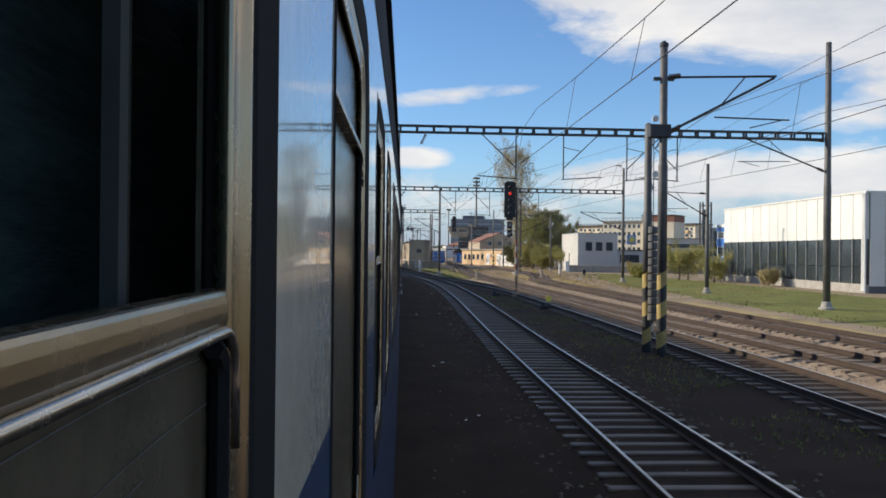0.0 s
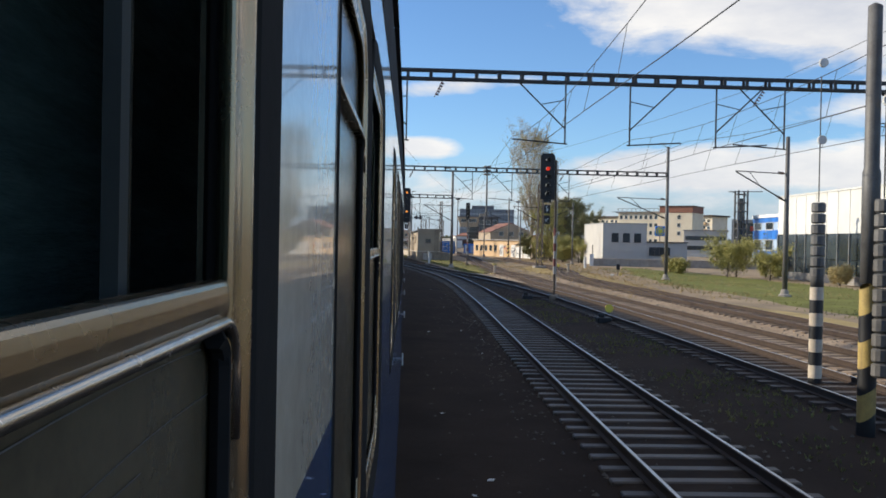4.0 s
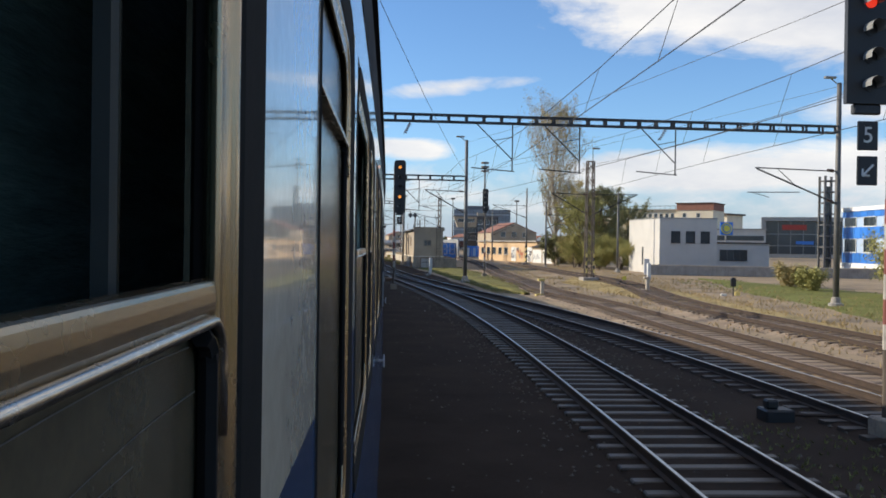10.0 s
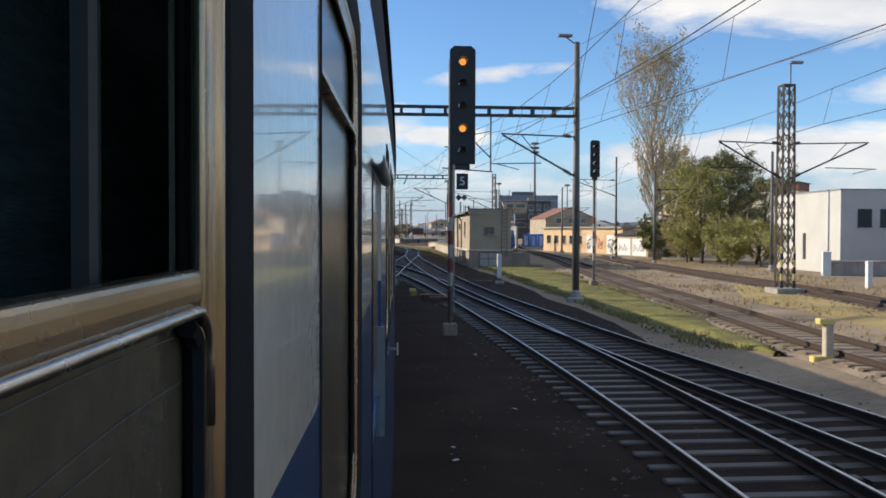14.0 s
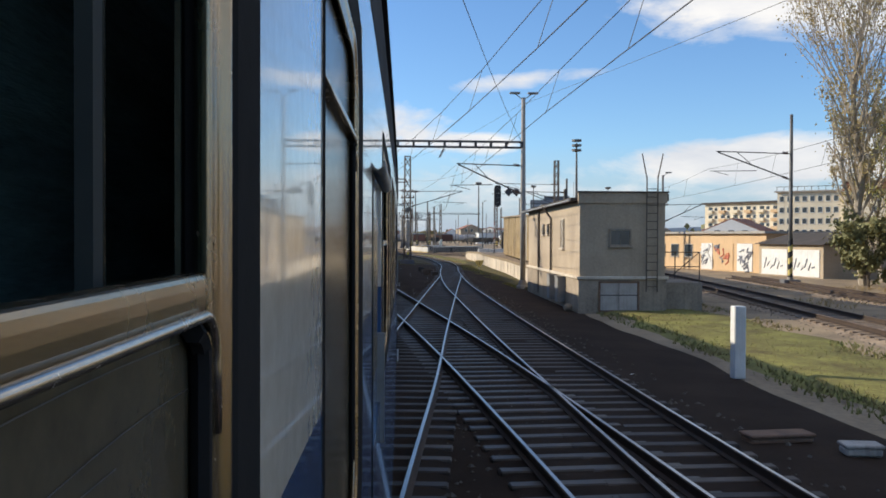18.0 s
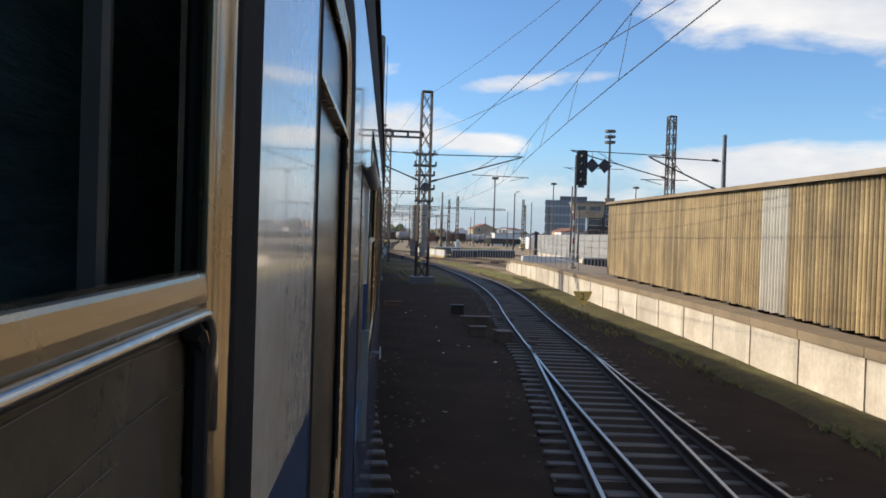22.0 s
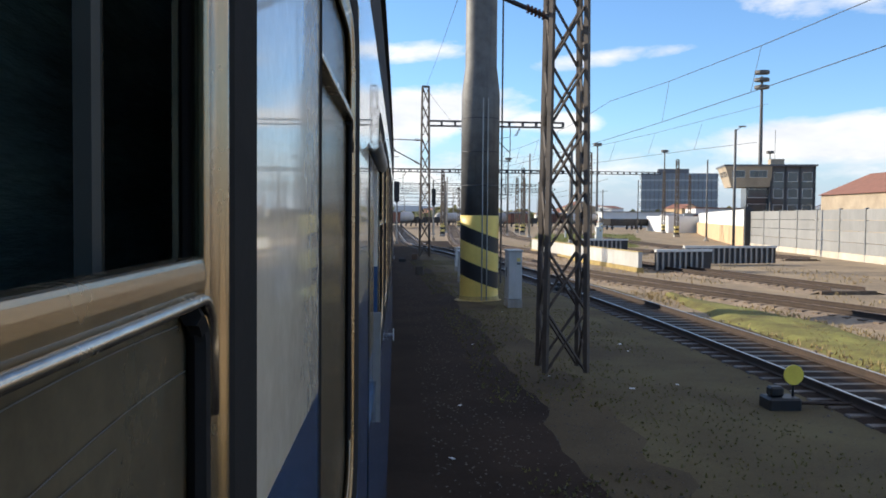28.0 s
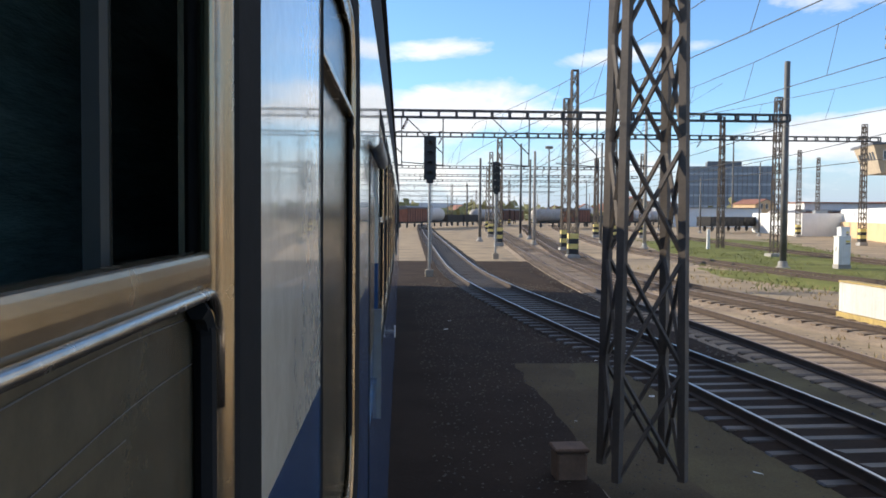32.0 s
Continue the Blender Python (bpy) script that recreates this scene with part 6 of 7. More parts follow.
for i in range(18):
    part("mullion", bx(i * 3.1 - 0.12, i * 3.1 + 0.12, -0.5, 0, 0, 36), "steel", off)

# apartment block with balconies
ap = thing("apartment_block", 103, 521, -0.3, -52, "long cream apartment block with rows of balconies", "building")
part("core", bx(0, 82, 0, 14, 0, 18.5), "cream", ap)
part("roof_slab", bx(-1, 83, -1.4, 15, 18.5, 19.3), "tar_roof", ap)
for z in (3.5, 7.2, 10.9, 14.6):
    for i in range(12):
        b_ = part("balcony", bx(1.5 + i * 6.7, 4.7 + i * 6.7, -1.3, 0, z - 0.3, z + 1.0), "orange_wall" if i % 2 else "cream", ap)
        window_on(ap, 1.9 + i * 6.7, 4.3 + i * 6.7, z + 1.1, z + 2.7, 0.0)
        window_on(ap, 5.2 + i * 6.7, 6.9 + i * 6.7, z + 0.9, z + 2.5, 0.0)

# beige shop with a round sign, showroom, far blocks
bs = thing("beige_block", 83.9, 368.6, -0.3, -35, "far beige block with a brown top storey and roof railing", "building")
part("wing", bx(0, 18, 0, 14, 0, 16.3), "cream", bs)
part("wall", bx(18, 31, -1.0, 14, 0, 16.2), "cream", bs)
part("top_storey", bx(17.8, 31.2, -1.2, 13, 16.2, 18.7), "tile_roof", bs)
part("roof_slab", bx(-0.6, 17.8, -0.8, 14, 16.3, 16.7), "concrete", bs)
part("roof_edge", bx(17.4, 31.6, -1.6, 13.2, 18.7, 18.95), "tar_roof", bs)
for i in range(10):
    part("roof_post", bx(i * 1.9, i * 1.9 + 0.12, -0.6, -0.5, 16.7, 17.8), "steel", bs)
part("roof_rail", bx(-0.2, 17.8, -0.6, -0.5, 17.8, 17.95), "steel", bs)
for i in range(8):
    for z in (4.0, 7.2, 10.4, 13.6):
        window_on(bs, 0.6 + i * 2.1, 1.9 + i * 2.1, z, z + 1.6, 0.0)
for i in range(2):
    for z in (7.2, 10.4, 13.6):
        window_on(bs, 20 + i * 5, 21.4 + i * 5, z, z + 1.6, -1.0)
sg_ = thing("shop_sign", 103.8, 353.6, 6.6, -35, "square blue shop sign with a plain yellow disc", "sign")
part("board", bx(-2.5, 2.5, 0, 0.3, 0, 5.0, bevel=0.05), "blue_panel", sg_)
part("disc", tb((0, 0.0, 2.5), (0, -0.06, 2.5), 2.1, 28), "yellow", sg_)
part("bar", bx(-1.7, 1.7, -0.11, -0.05, 2.15, 2.85), "blue_panel", sg_)
show = thing("showroom", 109.4, 309.2, -0.3, -22, "grey-framed glass showroom with coloured sign panels", "building")
part("frame", frame_box(bmesh.new(), 0, 32, 0, 12.5, -1.5, 10, 1.2), "galv", show)
part("glass_wall", bx(1.2, 30.8, 0.5, 9, 0.2, 11.2), "facade_glass", show)
for i in range(9):
    part("mullion", bx(1.2 + i * 3.6, 1.4 + i * 3.6, 0.3, 0.5, 0.2, 11.2), "galv", show)
for z in (3.6, 7.2):
    part("transom", bx(1.2, 30.8, 0.3, 0.5, z, z + 0.25), "galv", show)
part("sign_panel", bx(6, 13, 0.0, 0.3, 8.6, 10.2), "red", show)
part("sign_panel", bx(10, 15, 0.0, 0.3, 4.2, 5.2), "blue_panel", show)
flat = thing("warehouse", 78, 262, -0.3, -20, "grey-white warehouse with dark window bands", "building")
part("wall", bx(0, 12, 0, 20, 0, 7.5), "render_grey", flat)
for z in (2.0, 4.8):
    part("window_band", bx(0.4, 11.6, -0.08, 0.05, z, z + 1.2), "facade_glass", flat)
part("roof_slab", bx(-0.3, 12.3, -0.3, 20, 7.5, 7.8), "galv", flat)

# ---------------------------------------------------------------- walls
nw = thing("noise_barrier", 10.2, 221, -0.3, 0, "long grey noise barrier of ribbed panels between posts", "noise barrier")
pts = [Vector((10.2 + (3.2 - 10.2) * k, 221 + (322 - 221) * k, 0)) for k in np.linspace(0, 1, 22)]
for p_, q_ in zip(pts, pts[1:]):
    a_, b_ = p_ - pts[0], q_ - pts[0]
    for k in range(4):
        part("panel", sweep(bmesh.new(), [a_.lerp(b_, 0.02), a_.lerp(b_, 0.98)], [(-0.08, 0.55 + k * 0.85), (0.08, 0.55 + k * 0.85), (0.08, 1.36 + k * 0.85), (-0.08, 1.36 + k * 0.85)]), "barrier", nw)
    part("base_panel", sweep(bmesh.new(), [a_, b_], [(-0.12, 0), (0.12, 0), (0.12, 0.54), (-0.12, 0.54)]), "pale_concrete", nw)
    part("post", bx(a_.x - 0.12, a_.x + 0.12, a_.y - 0.12, a_.y + 0.12, 0, 4.0), "galv", nw)
ww = thing("yard_wall", 3.0, 323, -0.3, 0, "old ochre wall with a white fence above it", "wall")
for p_, q_ in zip([(0, 0), (2.6, 30), (6.2, 65)], [(2.6, 30), (6.2, 65), (10.5, 100)]):
    a_, b_ = Vector((*p_, 0)), Vector((*q_, 0))
    part("ochre_wall", sweep(bmesh.new(), [a_, b_], [(-0.2, 0), (0.2, 0), (0.2, 2.3), (-0.2, 2.3)]), "orange_wall", ww)
    part("white_fence", sweep(bmesh.new(), [a_, b_], [(0.3, 0), (0.4, 0), (0.4, 4.2), (0.3, 4.2)]), "white_wall", ww)
part("end_post", bx(-0.4, 0.4, -1.2, -0.4, 0, 4.4), "dark_steel", ww)
for k, (x_, y_, w_, h_) in enumerate(((22, 480, 30, 6), (-2, 520, 24, 5))):
    sh = thing("yard_shed", x_, y_, -0.3, 10, "white flat-roofed yard shed", "shed", "yard sheds")
    part("wall", bx(0, w_, 0, 9, 0, h_), "white_wall", sh)
    part("roof_slab", bx(-0.3, w_ + 0.3, -0.4, 9.3, h_, h_ + 0.3), "galv" if k else "tile_roof", sh)

ws = thing("white_store", 6.7, 418, -0.3, 0, "long low white windowless store behind the yard wall", "shed")
g = bmesh.new()
v = [g.verts.new((x_, y_, z_)) for z_ in (0, 3.6) for x_, y_ in ((0, 0), (16, 6), (14, 40), (-1.3, 32))]
for q in ((3, 2, 1, 0), (4, 5, 6, 7), (0, 1, 5, 4), (1, 2, 6, 5), (2, 3, 7, 6), (3, 0, 4, 7)):
    g.faces.new([v[i] for i in q])
part("wall", g, "white_wall", ws)
part("roof_vent", bx(5, 7, 12, 14, 3.6, 4.1), "galv", ws)

# blue site cabin before the noise barrier
q = W(221.0, 22.6)
cabin = thing("site_cabin", q.x, q.y, -0.3, math.degrees(turn_at(221)), "blue corrugated metal site cabin with two white framed doors", "cabin")
part("body", bx(0, 4.4, 0, 2.2, 0, 3.1, bevel=0.03), "blue_panel", cabin)
for i in range(6):
    part("rib", bx(0.06 + i * 0.16, 0.14 + i * 0.16, -0.05, 0.0, 0.05, 3.0), "blue_panel", cabin)
part("roof_rim", bx(-0.05, 4.45, -0.08, 2.25, 3.1, 3.2), "galv", cabin)
for x0_ in (1.15, 2.75):
    dr = part("door", bx(x0_, x0_ + 0.95, -0.05, 0.0, 0.9, 2.85), "blue_panel", cabin, "blue metal door")
    part("door_frame", frame_box(bmesh.new(), x0_ - 0.06, x0_ + 1.01, 0.85, 2.95, -0.07, -0.01, 0.09), "white", dr)
    part("cross_bar", bx(x0_ + 0.03, x0_ + 0.92, -0.07, -0.05, 1.8, 1.88), "white", dr)

# low barrier wall and slatted parapets between the tracks
bar = thing("barrier_wall", *W(304, 13.0)[:2], -0.3, 0, "low white concrete barrier wall with a stained yellow foot", "wall")
bo = bar.matrix_basis.translation
prev = 304
for s_ in (298, 293, 287, 281, 275.5):
    u0_, u1_ = float(np.interp(prev, [275, 287, 305], [14.3, 13.6, 13.2])), float(np.interp(s_, [275, 287, 305], [14.3, 13.6, 13.2]))
    a_, b_ = W(prev, u0_) - bo, W(s_ + 0.03, u1_) - bo
    a_.z = b_.z = 0
    part("panel", sweep(bmesh.new(), [a_, b_], [(-0.12, 0.28), (0.12, 0.28), (0.12, 1.15), (-0.12, 1.15)]), "barrier_white", bar)
    part("cap_rail", sweep(bmesh.new(), [a_, b_], [(-0.15, 1.154), (0.15, 1.154), (0.15, 1.2), (-0.15, 1.2)]), "old_yellow", bar)
    part("foot", sweep(bmesh.new(), [a_, b_], [(-0.2, 0), (0.2, 0), (0.2, 0.27), (-0.2, 0.27)]), "old_yellow", bar)
    prev = s_
for (s0_, u0_), (s1_, u1_) in (((276, 15.3), (277.5, 19.2)), ((283, 19.5), (284.5, 26.5)), ((245.2, 24.4), (246.2, 31)), ((300, 16.5), (301, 21))):
    a_, b_ = W(s0_, u0_, -0.3), W(s1_, u1_, -0.3)
    t_, L_ = oriented(a_.x, a_.y, b_.x, b_.y)
    pr = thing("slatted_parapet", a_.x, a_.y, -0.3, t_, "dark steel parapet with pale upright slats", "parapet", "bridge parapets")
    part("top_rail", bx(0, L_, -0.1, 0.1, 1.15, 1.3), "white", pr)
    part("back_plate", bx(0, L_, 0.02, 0.06, 0.1, 1.15), "dark_steel", pr)
    for i in range(int(L_ / 0.42)):
        part("slat", bx(i * 0.42 + 0.05, i * 0.42 + 0.18, -0.06, 0.0, 0.1, 1.15), "faded_white", pr)

# platform railing, white block at the platform end
rl = thing("platform_railing", *W(206, 12.6)[:2], 0.9, 0, "thin grey tube railing along the platform", "railing")
ro = rl.matrix_basis.translation
for i in range(11):
    q = W(206 + i * 2.3, edge_u(206 + i * 2.3) + 1.0) - ro
    part("post", tb((q.x, q.y, -0.05), (q.x, q.y, 1.05), 0.03, 6), "galv", rl)
    if i < 10:
        q2 = W(206 + (i + 1) * 2.3, edge_u(206 + (i + 1) * 2.3) + 1.0) - ro
        for z in (0.55, 1.05):
            part("rail_tube", tb((q.x, q.y, z), (q2.x, q2.y, z), 0.022, 6), "galv", rl)
q = W(245.3, 20.7)
wbk = thing("white_block", q.x, q.y, -0.3, 8, "low white concrete block with a yellow stripe at the platform end", "block")
part("block", bx(-2.9, 2.9, -0.4, 0.4, 0.25, 1.3, bevel=0.03), "white", wbk)
part("stripe", bx(-3.0, 3.0, -0.45, 0.45, 0, 0.3), "yellow", wbk)

# blue cabins
for i in range(3):
    cb = thing("blue_cabin", 13.4 + i * 1.5, 247.5 + i * 0.3, -0.3, -12, "bright blue portable toilet cabin with a white door panel", "cabin", "blue cabins")
    part("body", bx(0, 1.3, 0, 1.3, 0, 2.35, bevel=0.04), "blue_panel", cb)
    part("roof", bx(-0.05, 1.35, -0.05, 1.35, 2.35, 2.5, bevel=0.05), "blue_panel", cb)
    part("door", bx(0.3, 1.0, -0.04, 0.0, 0.15, 2.1), "white" if i != 1 else "pale_blue", cb)

# ---------------------------------------------------------------- posts, cabinets and trackside gear


def cabinet(s, u, w, d, h, label, material="cab_grey", turn=0.0):
    p = W(s, u)
    c = thing("trackside_cabinet", p.x, p.y, -0.25, math.degrees(turn_at(s)) + turn, label, "cabinet", "trackside cabinets")
    part("body", bx(-w / 2, w / 2, -d / 2, d / 2, 0.32, h, bevel=0.015), material, c)
    part("base", bx(-w / 2 - 0.02, w / 2 + 0.02, -d / 2 - 0.02, d / 2 + 0.02, 0, 0.31), "concrete", c)
    part("lid", bx(-w / 2 - 0.03, w / 2 + 0.03, -d / 2 - 0.03, d / 2 + 0.03, h, h + 0.06, bevel=0.015), material, c)
    part("lock", bx(-w / 2 - 0.015, -w / 2, -0.03, 0.03, h * 0.55, h * 0.72), "black", c)
    part("label_plate", bx(0.05, w / 2 - 0.06, -d / 2 - 0.008, -d / 2, h - 0.32, h - 0.2), "yellow", c)
    part("label_bar", bx(0.05, w / 2 - 0.06, -d / 2 - 0.008, -d / 2, h - 0.42, h - 0.36), "black", c)
    return c


cabinet(267.2, 3.3, 0.38, 1.05, 1.42, "pale grey trackside cabinet with a small yellow label", turn=-4)
cabinet(274.7, 3.9, 0.58, 0.4, 1.3, "white two-part trackside cabinet with a black lock", "white")
cabinet(256.0, 4.02, 0.45, 0.95, 1.9, "grey ribbed trackside cabinet beside the striped tower")
cabinet(327, 25.1, 0.7, 0.6, 1.9, "white trackside cabinet in the grass", "white")
cabinet(327.5, 25.4, 0.5, 0.5, 2.4, "white trackside cabinet behind another", "white")


def dwarf_signal(x, y, turn, label):
    c = thing("dwarf_signal", x, y, -0.3, turn, label, "signal", "dwarf signals")
    part("post", tb((0, 0, 0), (0, 0, 0.75), 0.035, 8), "dark_steel", c)
    part("head", bx(-0.17, 0.17, -0.1, 0.1, 0.62, 1.02, bevel=0.04), "black", c)
    part("hood", tb((0, -0.12, 1.02), (0, 0.1, 1.02), 0.17, 14), "black", c)
    part("lever_box", bx(0.1, 0.4, -0.15, 0.15, 0.05, 0.3, bevel=0.02), "yellow", c)
    part("lever", tb((0.25, 0, 0.3), (0.4, 0, 0.62), 0.03, 6), "yellow", c)
    part("counterweight", tb((0.4, -0.05, 0.62), (0.4, 0.05, 0.62), 0.09, 12), "yellow", c)
    part("stone", bx(-0.75, -0.4, -0.1, 0.15, 0, 0.16, bevel=0.03), "white", c)
    return c


dwarf_signal(20.2, 98.0, -10, "black hooded dwarf shunting signal with a yellow lever beside a siding")
def marker_post(s, u, h, w, label, material="white", cap=None):
    p = W(s, u)
    c = thing("marker_post", p.x, p.y, -0.3, math.degrees(turn_at(s)), label, "post", "marker posts")
    part("post", bx(-w / 2, w / 2, -w / 2, w / 2, 0, h, bevel=0.02), material, c)
    if cap:
        part("cap", bx(-w / 2 - 0.16, w / 2 + 0.02, -w / 2 - 0.02, w / 2 + 0.02, h - 0.14, h, bevel=0.02), cap, c)
        part("foot", bx(-w / 2 - 0.3, w / 2, -w / 2 - 0.02, w / 2 + 0.02, 0.0, 0.16, bevel=0.02), cap, c)


marker_post(131.5, 7.43, 1.6, 0.26, "white painted concrete marker post in the grass")
marker_post(95.1, 10.2, 1.05, 0.2, "pale concrete cable post with a yellow cap and foot", "pale_concrete", "yellow")
marker_post(101.4, 19.0, 1.0, 0.22, "pale concrete cable post with a cap", "pale_concrete", "pale_concrete")
marker_post(121, 26.4, 1.5, 0.3, "white painted post at the end of the parapet wall")
marker_post(354.5, 27.2, 1.9, 0.24, "white painted marker post in the grass")


def point_lever(s, u, label="black point machine with a round yellow target disc", disc=True):
    p = W(s, u)
    c = thing("point_machine", p.x, p.y, -0.25, math.degrees(turn_at(s)), label, "point machine", "point machines")
    part("box", bx(-0.36, 0.16, -0.22, 0.22, 0, 0.24, bevel=0.03), "black", c)
    part("rod", tb((0.14, 0, 0.13), (1.3, 0, 0.1), 0.03, 6), "rail_side", c)
    part("weight", bx(-0.3, -0.08, -0.1, 0.1, 0.24, 0.4, bevel=0.03), "black", c)
    if disc:
        part("stem", tb((0.1, 0, 0.2), (0.1, 0, 0.58), 0.02, 6), "black", c)
        part("disc", tb((0.1, -0.03, 0.58), (0.1, 0.0, 0.58), 0.16, 20), "disc_yellow", c, "round yellow target disc")


point_lever(45.7, 7.85)
point_lever(240.4, 6.2)
point_lever(58.9, 6.9, "low black point motor box", False)
point_lever(108, 19.5, "black ground signal lamp with a yellow stone beside it")
point_lever(262, 7.0, "low black point motor in the grass", False)
for s, u, a, b, h, m in ((184.9, 3.3, 1.0, 0.4, 0.3, "lattice"), (181.8, 3.0, 0.5, 0.35, 0.28, "lattice"), (180.5, 3.6, 0.45, 0.6, 0.3, "lattice"), (189, 3.1, 0.5, 0.3, 0.35, "black"), (113.4, 1.9, 1.2, 0.5, 0.2, "rusty"), (111.9, 2.2, 1.1, 0.45, 0.2, "rusty"), (112.7, 2.6, 0.35, 0.6, 0.16, "rusty"), (117.8, 1.15, 0.3, 0.18, 0.16, "yellow"), (115.5, 1.1, 0.3, 0.2, 0.2, "old_yellow"), (125.4, 5.6, 1.0, 0.35, 0.1, "rusty"), (124.6, 6.45, 0.5, 0.3, 0.12, "faded_white"), (192.5, 0.72, 0.75, 0.3, 0.16, "rusty"), (288.5, 1.95, 0.36, 0.32, 0.34, "rusty"), (284.2, 0.95, 0.45, 0.35, 0.22, "black"), (271.9, 1.5, 0.38, 0.35, 0.42, "lattice")):
    p = W(s, u)
    c = thing("cable_box", p.x, p.y, -0.25, math.degrees(turn_at(s)) + random.uniform(-8, 8), "low weathered cable trough box beside the track", "cable box", "trackside boxes")
    part("body", bx(-a / 2, a / 2, -b / 2, b / 2, 0, h, bevel=0.03), m, c)
    part("lid", bx(-a / 2 - 0.02, a / 2 + 0.02, -b / 2 - 0.02, b / 2 + 0.02, h, h + 0.05, bevel=0.015), m, c)

p = W(190.7, 8.5)
sign = thing("speed_sign", p.x, p.y, -0.3, math.degrees(turn_at(190)), "small yellow triangular sign with a black 2 on a post", "sign")
g = bmesh.new()
v = [g.verts.new(c) for c in ((-0.42, 0, 1.0), (0.42, 0, 1.0), (0.12, 0, 0.42), (-0.12, 0, 0.42), (-0.42, 0.02, 1.0), (0.42, 0.02, 1.0), (0.12, 0.02, 0.42), (-0.12, 0.02, 0.42))]
for q in ((0, 1, 2, 3), (7, 6, 5, 4), (0, 4, 5, 1), (1, 5, 6, 2), (2, 6, 7, 3), (3, 7, 4, 0)):
    g.faces.new([v[i] for i in q])
plate = part("plate", g, "yellow", sign, "yellow triangular plate")
part("post", tb((0, 0.05, 0), (0, 0.05, 0.95), 0.03, 6), "galv", sign)
cu = bpy.data.curves.new("number", "FONT")
cu.body, cu.size, cu.align_x, cu.align_y, cu.extrude = "2", 0.42, "CENTER", "CENTER", 0.003
me = bpy.data.meshes.new_from_object(bpy.data.objects.new("t", cu))
me.materials.clear()
me.materials.append(M["black"])
o = new("number", me)
o.parent, o.matrix_basis = plate, pose(0, -0.006, 0.76, 90)
for s, u, z in ((204, 13.2, 8.3),):
    p = W(217.7, 16.4)
    ls = thing("line_sign", p.x, p.y, 8.35, math.degrees(turn_at(215)), "dark blue diamond signs hanging on the overhead line", "sign")
    for k in (0, 0.95):
        part("diamond", lathe(bmesh.new(), [(0.55, 0), (0.55, 0.02)], 4), "dark_steel", ls).matrix_basis = pose(k, 0, 0, 90)
    part("hanger", tb((0, 0, 0.4), (0, 0, 1.1), 0.015, 5), "cable", ls)

# slim masts behind the hut and along the sidings
for s, u, h, lamp in ((197.5, 28.1, 9.1, 1), (150.7, 24.4, 8.2, 0), (168.5, 26.4, 11.0, 0), (140, 30, 9, 0), (250, 25.3, 6.2, 0), (268, 30, 10, 0), (300, 30, 10.5, 1), (345, 45, 11, 0), (365, 20, 10, 0), (410, 55, 11, 0)):
    pole_mast(s, u, h, 0.13, 0.1, lamp=lamp, label="slim dark steel mast beside a siding")
cantilever(168.5, 26.3, -5.0, 6.9)
q = W(168.5, 26.4)
cuff = thing("striped_cuff", q.x, q.y, -0.3, 0, "black and yellow striped sleeve on the foot of a siding mast", "sleeve")
part("footing", bx(-0.55, 0.55, -0.45, 0.45, 0, 0.35, bevel=0.04), "roof_grey", cuff)
for i in range(7):
    g = bmesh.new()
    rows = [[g.verts.new((0.16 * math.cos(k * math.pi / 6), 0.16 * math.sin(k * math.pi / 6), 0.35 + z_ * 0.38 + 0.12 * math.cos(k * math.pi / 6))) for k in range(12)] for z_ in (i, i + 1)]
    for k in range(12):
        g.faces.new((rows[0][k], rows[0][(k + 1) % 12], rows[1][(k + 1) % 12], rows[1][k]))
    part("band", g, "yellow" if i % 2 else "black", cuff, "", True)
cantilever(150.7, 24.5, 3.2, 5.0)
cantilever(197.5, 28.2, 4.0, 4.6)
lm = thing("floodlight_mast", 38, 474, -0.3, 0, "very tall slim floodlight mast with a lamp ring", "lamp mast")
part("shaft", lathe(bmesh.new(), [(0.7, 0), (0.35, 40), (0.3, 42)], 12), "steel", lm)
for z in (38.5, 40.5, 42.5):
    part("lamp_ring", lathe(bmesh.new(), [(0.5, z), (2.0, z + 0.2), (2.0, z + 1.0), (0.5, z + 1.1)], 12), "steel", lm)
for x_, y_, h_ in ((-2, 560, 30), (30, 620, 32), (-40, 640, 30), (70, 600, 30)):
    lm2 = thing("floodlight_mast", x_, y_, -0.3, 0, "far slim floodlight mast over the yard", "lamp mast")
    part("shaft", lathe(bmesh.new(), [(0.5, 0), (0.25, h_)], 8), "steel", lm2)
    part("lamp_ring", lathe(bmesh.new(), [(0.4, h_), (1.6, h_ + 0.2), (1.6, h_ + 1.2), (0.4, h_ + 1.3)], 8), "steel", lm2)

# ---------------------------------------------------------------- wagons


